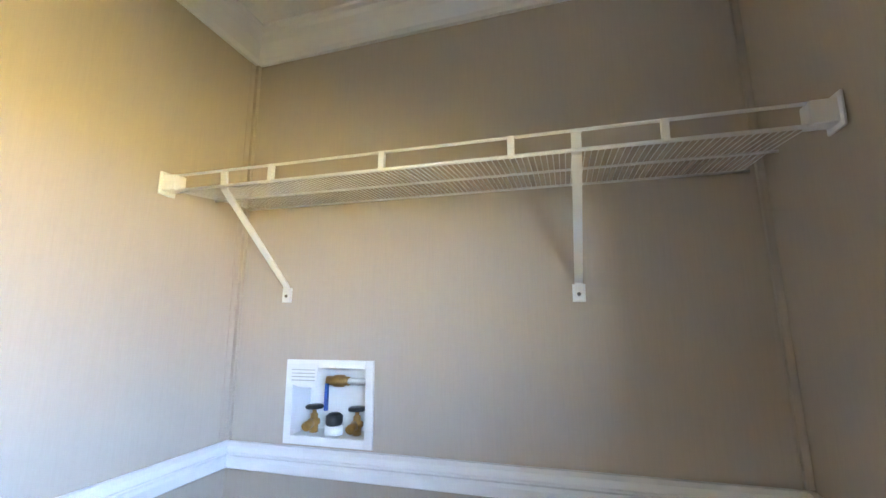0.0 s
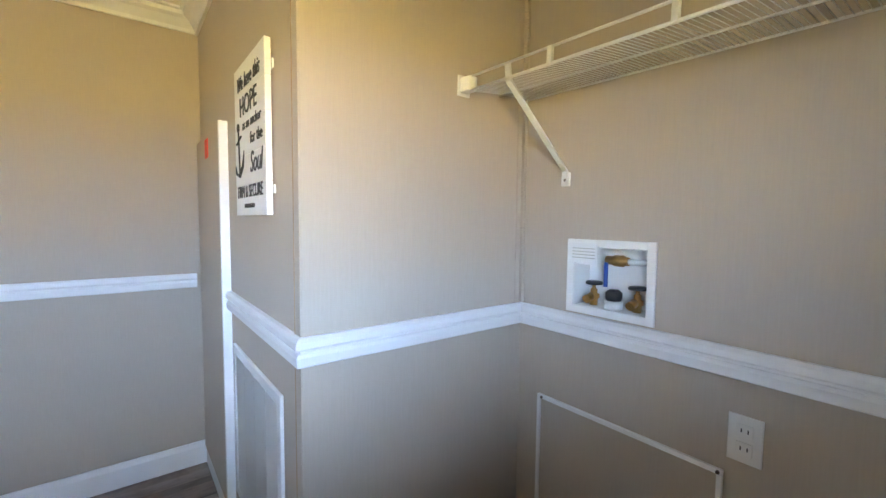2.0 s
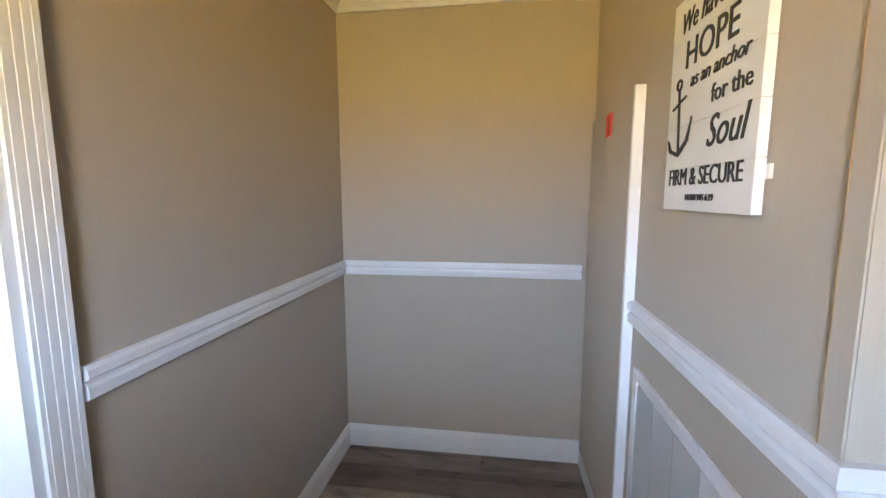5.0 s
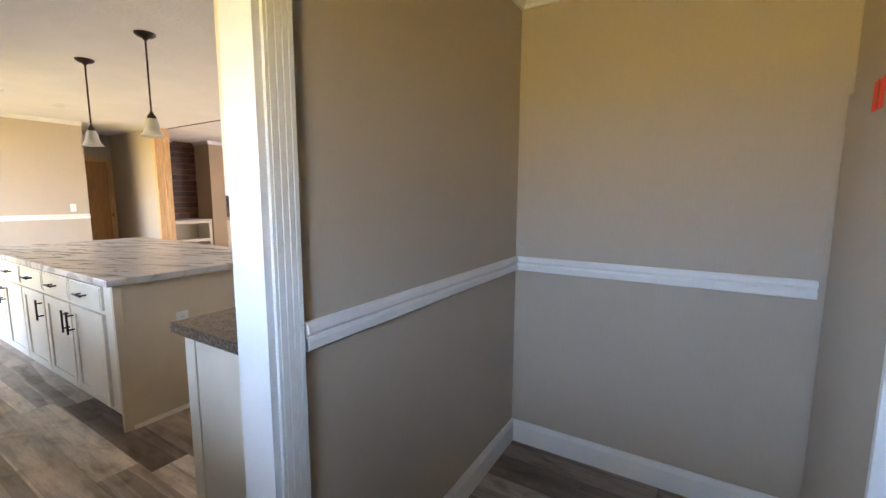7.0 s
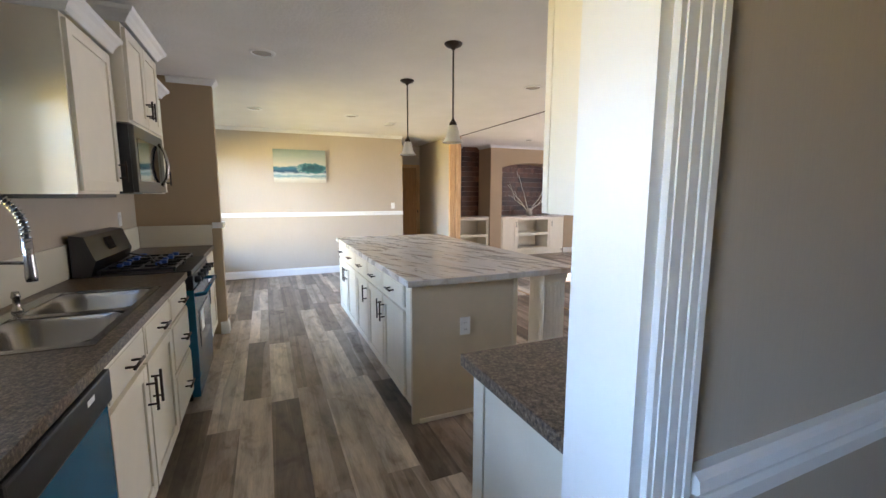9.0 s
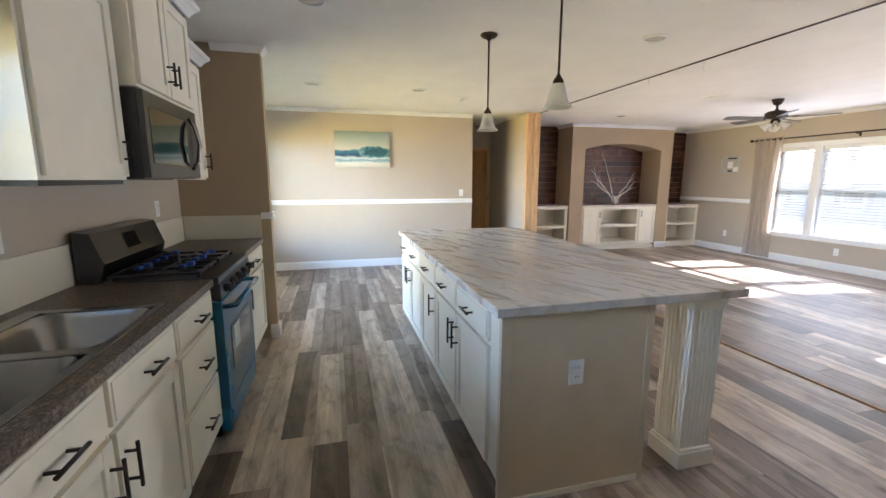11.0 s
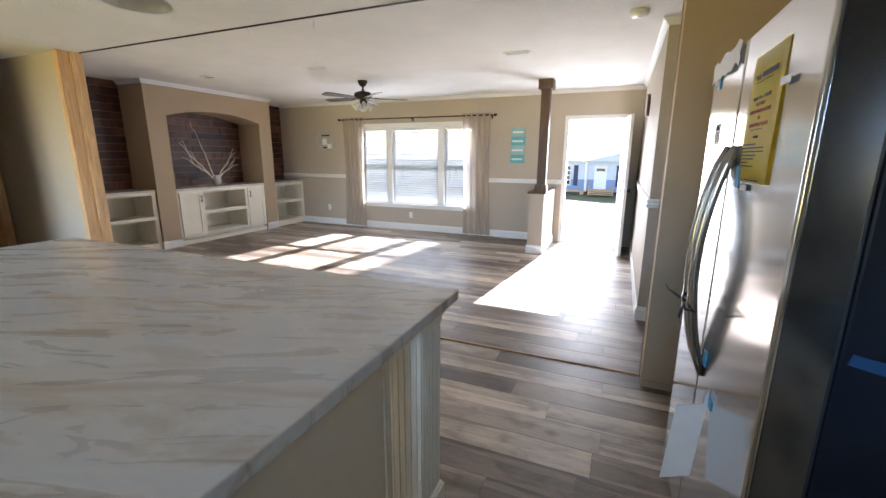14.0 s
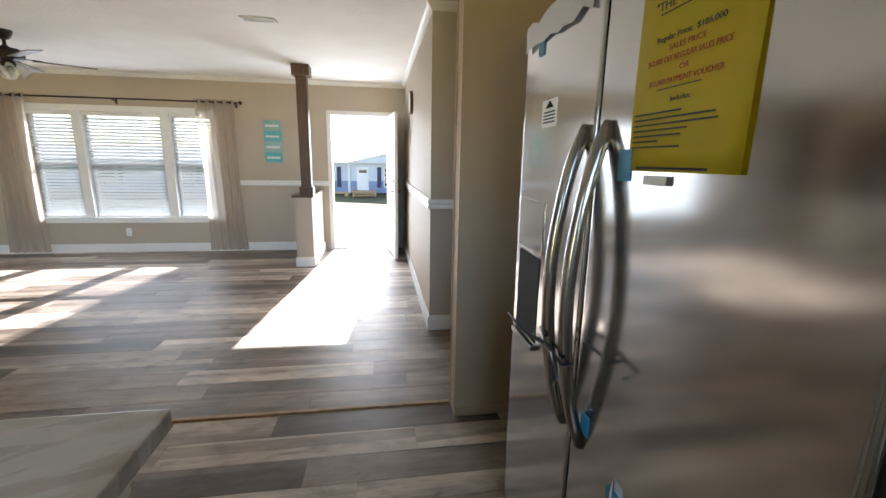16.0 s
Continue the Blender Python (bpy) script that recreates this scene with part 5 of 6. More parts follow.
for a, b in bays:
    blind = thing("window_blind", ((a + b) / 2, FRONT + 0.035, 0.53), "white horizontal slat blind lowered and tilted open", "blind", "window blinds")
    part("headrail", boxes((a + 0.005, b - 0.005, FRONT + 0.005, FRONT + 0.06, 1.945, 1.998), bevel=0.003), M_WHITE, blind)
    part("bottom_rail", boxes((a + 0.01, b - 0.01, FRONT + 0.01, FRONT + 0.06, 0.53, 0.55), bevel=0.003), M_WHITE, blind)
    me = None
    n = 30
    for i in range(n):
        z = 0.585 + i * (1.36 / n)
        if me is None:
            bm = bmesh.new()
            rows = []
            for k in range(5):
                t = k / 4 - 0.5
                rows.append([bm.verts.new((x, 0.05 * t, 0.05 * t * math.tan(radians(36)) + 0.002 * (1 - 4 * t * t))) for x in (-(b - a) / 2 + 0.012, (b - a) / 2 - 0.012)])
            for r1, r2 in zip(rows, rows[1:]):
                bm.faces.new((r1[0], r1[1], r2[1], r2[0]))
            bmesh.ops.solidify(bm, geom=bm.faces[:], thickness=0.0016)
            me = mesh_of("slat", bm, M_BLIND)
        sl = new("slat", me)
        sl.parent = blind
        sl.location = (0, 0, z - 0.53)
    bm = bmesh.new()
    for x in (a + 0.12, b - 0.12):
        tube(bm, [(x, FRONT + 0.033, 0.55), (x, FRONT + 0.033, 1.95)], 0.0015, 4)
    part("cord", bm, M_WHITE, blind)

rod = thing("curtain_rod", (-5.13, FRONT - 0.09, 2.16), "dark bronze curtain rod above the window", "curtain rod")
bm = bmesh.new()
tube(bm, [(-6.74, FRONT - 0.09, 2.17), (-3.52, FRONT - 0.09, 2.17)], 0.011, 10)
part("bar", bm, M_BRONZE, rod)
for x in (-6.78, -3.48):
    bm = bmesh.new()
    lathe(bm, (x, FRONT - 0.09, 2.145), [(0.01, 0), (0.026, 0.012), (0.03, 0.025), (0.026, 0.038), (0.01, 0.05)], 14)
    part("finial", bm, M_BRONZE, rod)
for x in (-6.70, -5.13, -3.56):
    part("bracket", boxes((x - 0.008, x + 0.008, FRONT - 0.09, FRONT, 2.145, 2.16), (x - 0.015, x + 0.015, FRONT - 0.006, FRONT, 2.11, 2.19), bevel=0.002), M_BRONZE, rod)
for x0c, x1c, slant, lab in ((-6.70, -6.18, -0.02, "sheer taupe grommet curtain beside the window"), (-4.10, -3.56, 0.04, "sheer taupe grommet curtain beside the window")):
    cur = thing("curtain", ((x0c + x1c) / 2, FRONT - 0.09, 0.03), lab, "curtain", "curtains")
    part("cloth", drape(x0c, x1c, FRONT - 0.09, 0.03, 2.205, 5, 0.035, slant, 24), M_CURTAIN, cur)
    for k in range(5):
        x = x0c + (x1c - x0c) * (k + 0.5) / 5
        bm = bmesh.new()
        tube(bm, [(x - 0.006, FRONT - 0.09, 2.17), (x + 0.006, FRONT - 0.09, 2.17)], 0.024, 14)
        part("grommet", bm, M_BRONZE, cur)

# ==== entry: door, half wall and post ====
door_2 = thing("door_2", (-1.82, FRONT, 0), "open white front door in a white cased opening", "door", kind="structure")
casing("trim", "y", FRONT, -0.016, -2.24, -1.40, 2.06, 0.06, parent=door_2)
part("jamb", boxes((-2.262, -2.238, FRONT - 0.002, FRONT + 0.15, 0, 2.06), (-1.402, -1.378, FRONT - 0.002, FRONT + 0.15, 0, 2.06), (-2.238, -1.402, FRONT - 0.002, FRONT + 0.15, 2.058, 2.08)), M_WHITE, door_2)
part("threshold", boxes((-2.24, -1.40, FRONT, FRONT + 0.17, -0.005, 0.02), bevel=0.004), M_CHROME, door_2)
ang = radians(-84)
leaf_m = Matrix.Translation((-1.385, FRONT - 0.01, 0)) @ Matrix.Rotation(ang, 4, "Z")


def leaf_bm(*rows, bevel=0.003):
    bm = boxes(*rows, bevel=bevel)
    bm.transform(leaf_m)
    return bm


leaf = part("leaf", leaf_bm((0.0, 0.84, -0.022, 0.022, 0.015, 2.045)), M_WHITE, door_2, "white steel door leaf standing open")
for zz0, zz1 in ((0.15, 0.85), (1.0, 1.85)):
    for u0, u1 in ((0.11, 0.39), (0.45, 0.73)):
        part("raised_panel", leaf_bm((u0, u1, -0.026, -0.022, zz0, zz1), (u0 + 0.04, u1 - 0.04, -0.029, -0.026, zz0 + 0.04, zz1 - 0.04)), M_WHITE, leaf)
bm = bmesh.new()
for sgn in (-1, 1):
    tube(bm, [(0.78, sgn * 0.022, 0.98), (0.78, sgn * 0.035, 0.98), (0.78, sgn * 0.07, 0.98)], [0.03, 0.012, 0.028], 14)
bm.transform(leaf_m)
part("knob", bm, M_CHROME, leaf)
bm = bmesh.new()
for sgn in (-1, 1):
    tube(bm, [(0.78, sgn * 0.022, 1.12), (0.78, sgn * 0.045, 1.12)], [0.03, 0.024], 14)
bm.transform(leaf_m)
part("deadbolt", bm, M_CHROME, leaf)

solid("wall_half", boxes((-2.62, -2.40, 4.87, FRONT, 0, 0.915)), M_WALL, "beige half wall beside the front door", kind="structure")
solid("half_wall_cap", boxes((-2.645, -2.375, 4.845, FRONT, 0.915, 0.945), bevel=0.004), M_DARKPOST, kind="structure")
moulding("baseboard", [(-2.62, FRONT), (-2.62, 4.87), (-2.40, 4.87), (-2.40, FRONT)], BASEB, 0.0)
post = thing("wooden_post", (-2.46, 4.95, 0.945), "dark stained wooden post on the half wall", "post")
part("shaft", boxes((-2.525, -2.395, 4.885, 5.015, 1.0, CEIL - 0.12), bevel=0.006), M_DARKPOST, post)
part("base", boxes((-2.545, -2.375, 4.865, 5.035, 0.945, 1.05), bevel=0.006), M_DARKPOST, post)
part("cap", boxes((-2.565, -2.355, 4.845, 5.055, CEIL - 0.13, CEIL - 0.002), bevel=0.006), M_DARKPOST, post)

plaque = thing("wall_sign", (-3.085, FRONT - 0.01, 1.345), "teal slatted wood sign with faded white writing", "sign")
for k in range(4):
    part("slat", boxes((-3.205, -2.96, FRONT - 0.018, FRONT - 0.002, 1.345 + k * 0.153, 1.345 + k * 0.153 + 0.148), bevel=0.002), M_TEALSIGN if k % 2 == 0 else painted("pale_teal_board", (0.30, 0.50, 0.52), 0.6, 0.15), plaque)
    part("text_line", boxes((-3.18, -2.99, FRONT - 0.0195, FRONT - 0.018, 1.40 + k * 0.153, 1.43 + k * 0.153)), M_PAPER, plaque)
pic = thing("wall_sign", (-7.18, FRONT - 0.01, 1.585), "small grey wooden sign with pale panels on the window wall", "sign")
for k in range(3):
    part("slat", boxes((-7.46, -7.02, FRONT - 0.018, FRONT - 0.002, 1.585 + k * 0.117, 1.585 + k * 0.117 + 0.112), bevel=0.002), M_GREYSIGN, pic)
for x0s, x1s, z0s, z1s in ((-7.29, -7.18, 1.68, 1.81), (-7.16, -7.06, 1.61, 1.70)):
    part("panel", boxes((x0s, x1s, FRONT - 0.021, FRONT - 0.018, z0s, z1s)), M_PAPER, pic)
for x0s, x1s, z0s, z1s in ((-7.30, -7.10, 1.86, 1.89), (-7.28, -7.18, 1.61, 1.64)):
    part("text_line", boxes((x0s, x1s, FRONT - 0.020, FRONT - 0.018, z0s, z1s)), M_INK, pic)
clock = thing("wall_clock", (-1.13, 4.4, 1.95), "small round wooden wall clock in the entry", "clock")
bm = bmesh.new()
tube(bm, [(-1.131, 4.4, 2.07), (-1.165, 4.4, 2.07)], 0.13, 28)
part("case", bm, M_DARKPOST, clock)
bm = bmesh.new()
tube(bm, [(-1.165, 4.4, 2.07), (-1.168, 4.4, 2.07)], 0.11, 28)
part("dial", bm, M_PAPER, clock)
for y, z in ((4.9, 1.86), (4.62, 1.72)):
    lf = thing("leaf_ornament", (-1.14, y, z - 0.08), "small pale green leaf ornament on the entry wall", "ornament", "leaf ornaments")
    for a in range(5):
        bm = bmesh.new()
        d = Vector((0, math.cos(a * 1.2566 + 0.4), math.sin(a * 1.2566 + 0.4)))
        n = Vector((0, -d.z, d.y))
        c0 = Vector((-1.14, y, z))
        vs = [bm.verts.new(c0 + q) for q in (d * 0.01, d * 0.05 + n * 0.025, d * 0.1, d * 0.05 - n * 0.025)]
        bm.faces.new(vs)
        bmesh.ops.solidify(bm, geom=bm.faces[:], thickness=0.004)
        part("leaf", bm, painted("leaf_metal", (0.35, 0.42, 0.30), 0.5), lf)

# ==== ceiling fixtures ====


def pendant(x, y):
    ob = thing("pendant_lamp", (x, y, 1.83), "bronze pendant lamp with white bell shade above the island", "lamp", "pendant lamps")
    bm = bmesh.new()
    lathe(bm, (x, y, CEIL), [(0.066, 0), (0.066, -0.008), (0.05, -0.022), (0.02, -0.032), (0.012, -0.045)], 24)
    part("canopy", bm, M_BRONZE, ob)
    bm = bmesh.new()
    tube(bm, [(x, y, CEIL - 0.03), (x, y, 1.985)], 0.0065, 8)
    part("rod", bm, M_BRONZE, ob)
    bm = bmesh.new()
    lathe(bm, (x, y, 1.94), [(0.026, 0), (0.03, 0.012), (0.026, 0.03), (0.014, 0.045), (0.008, 0.06)], 18)
    part("socket", bm, M_BRONZE, ob)
    bm = bmesh.new()
    prof = [(0.03, 0.125), (0.038, 0.11), (0.044, 0.08), (0.05, 0.05), (0.06, 0.025), (0.078, 0.004), (0.082, 0.0), (0.076, 0.003), (0.057, 0.028), (0.046, 0.052), (0.04, 0.08), (0.034, 0.108)]
    lathe(bm, (x, y, 1.825), prof, 28, False)
    part("shade", bm, M_FROST, ob, "white frosted glass bell shade")
    return ob


lamp = pendant(-2.54, -0.64)
copy_thing(lamp, Matrix.Translation((-3.607, -0.64, 1.83)))


M_LENS = painted("light_lens", (0.50, 0.47, 0.43), 0.25, 0.05)


def downlight(x, y):
    ob = thing("recessed_light", (x, y, CEIL - 0.012), "white recessed ceiling light, switched off", "ceiling light", "recessed lights")
    bm = bmesh.new()
    lathe(bm, (x, y, CEIL), [(0.098, 0.0), (0.096, -0.008), (0.08, -0.012), (0.072, -0.006), (0.07, -0.001)], 28, False)
    part("trim_ring", bm, M_WHITE, ob)
    bm = bmesh.new()
    lathe(bm, (x, y, CEIL - 0.004), [(0.071, 0.0), (0.06, -0.003), (0.03, -0.009), (0.0, -0.011)], 24)
    part("lens", bm, M_LENS, ob)
    return ob


first = downlight(-3.31, -1.92)
for x, y in ((-5.65, -2.02), (-5.67, -0.78), (-3.35, 0.63), (-6.83, 3.0)):
    copy_thing(first, Matrix.Translation((x, y, CEIL - 0.012)))


def register(x, y, w2=0.28, d2=0.12):
    ob = thing("ceiling_vent", (x, y, CEIL - 0.012), "white slatted ceiling air vent", "vent", "ceiling vents")
    part("frame", boxes((x - w2 / 2, x + w2 / 2, y - d2 / 2, y - d2 / 2 + 0.02, CEIL - 0.010, CEIL), (x - w2 / 2, x + w2 / 2, y + d2 / 2 - 0.02, y + d2 / 2, CEIL - 0.010, CEIL),
                        (x - w2 / 2, x - w2 / 2 + 0.02, y - d2 / 2 + 0.02, y + d2 / 2 - 0.02, CEIL - 0.010, CEIL), (x + w2 / 2 - 0.02, x + w2 / 2, y - d2 / 2 + 0.02, y + d2 / 2 - 0.02, CEIL - 0.010, CEIL), bevel=0.002), M_WHITE, ob)
    # black sheet for the shade in the duct above the slats
    part("backing", boxes((x - w2 / 2 + 0.02, x + w2 / 2 - 0.02, y - d2 / 2 + 0.02, y + d2 / 2 - 0.02, CEIL - 0.002, CEIL - 0.0005)), M_BLACK, ob)
    for k in range(6):
        yy0 = y - d2 / 2 + 0.024 + k * (d2 - 0.046) / 6
        part("slat", boxes((x - w2 / 2 + 0.02, x + w2 / 2 - 0.02, yy0, yy0 + 0.005, CEIL - 0.009, CEIL - 0.003)), M_WHITE, ob)
    return ob


first = register(-6.1, -0.1)
for x, y in ((-5.03, 3.07), (-2.5, 3.24)):
    copy_thing(first, Matrix.Translation((x, y, CEIL - 0.012)))
det = thing("smoke_detector", (-1.355, 2.33, CEIL - 0.04), "white round smoke detector on the ceiling", "smoke detector")
bm = bmesh.new()
lathe(bm, (-1.355, 2.33, CEIL), [(0.07, 0), (0.07, -0.012), (0.062, -0.03), (0.04, -0.04), (0.0, -0.04)], 28)
part("housing", bm, M_PLASTIC, det)
bm = bmesh.new()
lathe(bm, (-1.355, 2.33, CEIL - 0.04), [(0.02, 0), (0.018, -0.004), (0.0, -0.004)], 16)
part("test_button", bm, M_WHITE, det)

FCX, FCY = -4.98, 4.06
fan = thing("ceiling_fan", (FCX, FCY, 2.13), "dark bronze ceiling fan with grey blades and glass shades, at rest", "ceiling fan")
bm = bmesh.new()
lathe(bm, (FCX, FCY, CEIL), [(0.07, 0), (0.07, -0.02), (0.045, -0.07), (0.018, -0.085)], 24)
part("canopy", bm, M_BRONZE, fan)
bm = bmesh.new()
tube(bm, [(FCX, FCY, CEIL - 0.07), (FCX, FCY, 2.36)], 0.014, 10)
part("downrod", bm, M_BRONZE, fan)
bm = bmesh.new()
lathe(bm, (FCX, FCY, 2.27), [(0.05, 0), (0.115, 0.012), (0.13, 0.04), (0.13, 0.075), (0.10, 0.10), (0.03, 0.115), (0.02, 0.13)], 28)
part("motor", bm, M_BRONZE, fan)
bm = bmesh.new()
lathe(bm, (FCX, FCY, 2.20), [(0.02, 0), (0.055, 0.01), (0.06, 0.04), (0.04, 0.07)], 20)
part("light_kit", bm, M_BRONZE, fan)
bladem = wood("fan_blade_wood", (0.10, 0.095, 0.10), (0.17, 0.16, 0.16), (3, 3, 3), 0.35)
for k in range(5):
    a = radians(178 + 72 * k)
    mrot = Matrix.Translation((FCX, FCY, 2.285)) @ Matrix.Rotation(a, 4, "Z") @ Matrix.Rotation(radians(11), 4, "X")
    bm = bmesh.new()
    top = []
    for sgn in (1, -1):
        for i in range(9):
            u = i / 8 if sgn > 0 else 1 - i / 8
            top.append((0.17 + 0.49 * u, sgn * (0.048 + 0.022 * u) * (1.0 if u < 0.97 else 0.75)))
    rr = [[bm.verts.new((x, y, z)) for x, y in top] for z in (-0.004, 0.004)]
    skin(bm, rr, True, False)
    bm.transform(mrot)
    bl = part("blade", bm, bladem, fan, "grey wood-look fan blade")
    bm = boxes((0.08, 0.24, -0.02, 0.02, 0.004, 0.011), bevel=0.002)
    bm.transform(mrot)
    part("blade_iron", bm, M_BRONZE, bl)
for k in range(4):
    a = radians(40 + 90 * k)
    d = Vector((math.cos(a), math.sin(a), 0))
    c0 = Vector((FCX, FCY, 2.225)) + d * 0.05
    bm = bmesh.new()
    axis = (d * 0.75 + Vector((0, 0, -0.66))).normalized()
    u = axis.cross(Vector((0, 0, 1))).normalized()
    v2 = axis.cross(u)
    skin(bm, [ring(bm, c0 + axis * h, u, v2, r, r, 18) for h, r in ((0.0, 0.022), (0.03, 0.03), (0.07, 0.042), (0.10, 0.056), (0.115, 0.062), (0.11, 0.058), (0.07, 0.039))], False)
    part("glass_shade", bm, M_FROST, fan, "white bell glass shade")

# ==== laundry ====
sign = thing("wall_sign", (1.285, -1.155, 1.385), "white wooden sign with black lettering and anchor", "sign")
sx = 1.275
for k in range(5):
    part("board", boxes((sx, sx + 0.018, -1.372, -0.985, 1.388 + k * 0.0985, 1.388 + k * 0.0985 + 0.0975 + (0.004 if k == 4 else 0)), bevel=0.0015), M_PAPER, sign)
for zc in (1.45, 1.80):
    part("cleat", boxes((sx + 0.018, 1.2985, -1.382, -1.0, zc, zc + 0.025)), M_PAPER, sign)
for body, size, y, z, kw in (("We have this", 0.068, -1.178, 1.80, dict(align="CENTER", shear=0.25, narrow=0.80)), ("HOPE", 0.088, -1.178, 1.715, dict(align="CENTER")),
                             ("as an anchor", 0.045, -1.215, 1.668, dict(align="CENTER", shear=0.25)), ("for the", 0.052, -1.275, 1.612, dict(align="CENTER")),
                             ("Soul", 0.092, -1.265, 1.523, dict(align="CENTER", shear=0.3, narrow=0.9)), ("FIRM & SECURE", 0.056, -1.178, 1.447, dict(align="CENTER", narrow=0.86)), ("HEBREWS 6:19", 0.02, -1.178, 1.412, dict(align="CENTER"))):
    lettering("text_line", body, size, on_fridge(y, z, sx - 0.0012), sign, M_INK, **kw)
bm = bmesh.new()
ax = sx - 0.002
tube(bm, [(ax, -1.045 + 0.012 * math.cos(a), 1.685 + 0.012 * math.sin(a)) for a in [2 * math.pi * i / 12 for i in range(13)]], 0.003, 5)
tube(bm, [(ax, -1.047, 1.673), (ax, -1.060, 1.52)], 0.0035, 5)
tube(bm, [(ax, -1.015, 1.632), (ax, -1.085, 1.652)], 0.003, 5)
tube(bm, [(ax, -0.998, 1.56), (ax, -1.015, 1.532), (ax, -1.060, 1.52), (ax, -1.105, 1.55), (ax, -1.120, 1.60)], [0.002, 0.005, 0.006, 0.005, 0.002], 5)
part("anchor", bm, M_INK, sign)

panel = thing("access_panel", (1.28, -0.35, 0.02), "beige access panel with a white edge strip and red label", "panel")
part("sheet", boxes((1.268, 1.299, -0.705, -0.10, 0.14, 1.76), bevel=0.002), M_WALL, panel)
part("edge_strip", boxes((1.265, 1.299, -0.726, -0.7055, 0.0, 1.772), bevel=0.003), M_WHITE, panel, "white vertical edge strip")
part("label", boxes((1.2665, 1.268, -0.452, -0.362, 1.655, 1.742)), M_RED, panel, "bright red label")
part("label_text", boxes(*[(1.2658, 1.2665, -0.415 + 0.012 * (k % 2), -0.40, 1.66 + k * 0.013, 1.682 + k * 0.013) for k in range(6)]), M_INKRED, panel)

grille = thing("return_air_grille", (1.29, -1.1, 0.25), "white metal return air grille low on the wall", "vent")
gy0, gy1, gz0, gz1 = -1.425, -0.79, 0.25, 0.872
part("frame", boxes((1.287, 1.2985, gy0, gy0 + 0.035, gz0, gz1), (1.287, 1.2985, gy1 - 0.035, gy1, gz0, gz1), (1.287, 1.2985, gy0 + 0.035, gy1 - 0.035, gz0, gz0 + 0.035), (1.287, 1.2985, gy0 + 0.035, gy1 - 0.035, gz1 - 0.035, gz1), bevel=0.003), M_WHITE, grille)
# black sheet puts the duct's shade behind the louvers
part("backing", boxes((1.2962, 1.2985, gy0 + 0.035, gy1 - 0.035, gz0 + 0.035, gz1 - 0.035)), M_BLACK, grille)
bay = (gy1 - gy0 - 0.07) / 4
for k in range(1, 4):
    y = gy0 + 0.035 + k * bay
    part("bar", boxes((1.2912, 1.296, y - 0.002, y + 0.002, gz0 + 0.035, gz1 - 0.035)), M_WHITE, grille)
bm = bmesh.new()
vs = [bm.verts.new(p) for p in ((-0.0015, 0.0045, 0.0), (-0.0015, bay - 0.0045, 0.0), (0.0045, bay - 0.0045, 0.0088), (0.0045, 0.0045, 0.0088))]
bm.faces.new(vs)
bmesh.ops.solidify(bm, geom=bm.faces[:], thickness=0.0012)
me = mesh_of("louver", bm, M_WHITE)
for c4 in range(4):
    for k in range(46):
        lv = new("louver", me)
        lv.parent = grille
        lv.location = (0.0, gy0 + 1.1 + 0.035 + c4 * bay, gz0 - 0.25 + 0.036 + k * 0.0119)

solid("corner_trim", boxes((1.2955, 1.2995, -1.5799, -1.541, 0.126, 1.002), (1.2955, 1.2995, -1.5799, -1.541, 1.077, LAUNDRY_CEIL - 0.094), bevel=0.0012), M_WALL, kind="structure")
# thin brown line along the edge of the corner trim
solid("corner_bead", boxes((1.2948, 1.2997, -1.5412, -1.5378, 0.126, 1.002), (1.2948, 1.2997, -1.5412, -1.5378, 1.077, LAUNDRY_CEIL - 0.094)), M_BROWNTRIM, kind="structure")
solid("corner_batten", boxes((2.106, 2.12, -1.596, -1.58, 1.08, LAUNDRY_CEIL - 0.09), (2.106, 2.12, BACK, BACK + 0.016, 1.08, LAUNDRY_CEIL - 0.09), (2.085, 2.12, -1.5825, -1.58, 1.08, LAUNDRY_CEIL - 0.09), bevel=0.002), M_WALL, kind="structure")

# washing-machine supply box
wb = thing("washer_supply_box", (2.12, -1.93, 1.085), "white washing machine supply box set into the wall", "supply box")
part("flange", boxes((2.113, 2.121, -2.075, -2.05, 1.083, 1.322), (2.113, 2.121, -1.81, -1.785, 1.083, 1.322), (2.113, 2.121, -2.05, -1.81, 1.083, 1.107), (2.113, 2.121, -2.05, -1.81, 1.298, 1.322), bevel=0.002), M_PLASTIC, wb)
part("shell", boxes((2.121, 2.215, -2.057, -2.05, 1.098, 1.307), (2.121, 2.215, -1.81, -1.803, 1.098, 1.307), (2.121, 2.215, -2.05, -1.81, 1.098, 1.107), (2.121, 2.215, -2.05, -1.81, 1.298, 1.307), (2.209, 2.216, -2.057, -1.803, 1.098, 1.307)), M_PLASTIC, wb)
for y in (-1.855, -2.0):
    bm = bmesh.new()
    lathe(bm, (2.165, y, 1.107), [(0.013, 0), (0.013, 0.02), (0.018, 0.024), (0.018, 0.036), (0.011, 0.04), (0.011, 0.052), (0.006, 0.055), (0.006, 0.068)], 14)
    tube(bm, [(2.165, y, 1.137), (2.135, y + 0.002, 1.132), (2.125, y + 0.002, 1.128)], [0.012, 0.012, 0.014], 12)
    vlv = part("valve", bm, M_BRASS, wb, "brass supply valve")
    bm = bmesh.new()
    lathe(bm, (2.165, y, 1.172), [(0.008, 0), (0.026, 0.003), (0.028, 0.008), (0.024, 0.013), (0.006, 0.014)], 18)
    part("valve_wheel", bm, M_BLACK, vlv, "black valve wheel")
bm = bmesh.new()
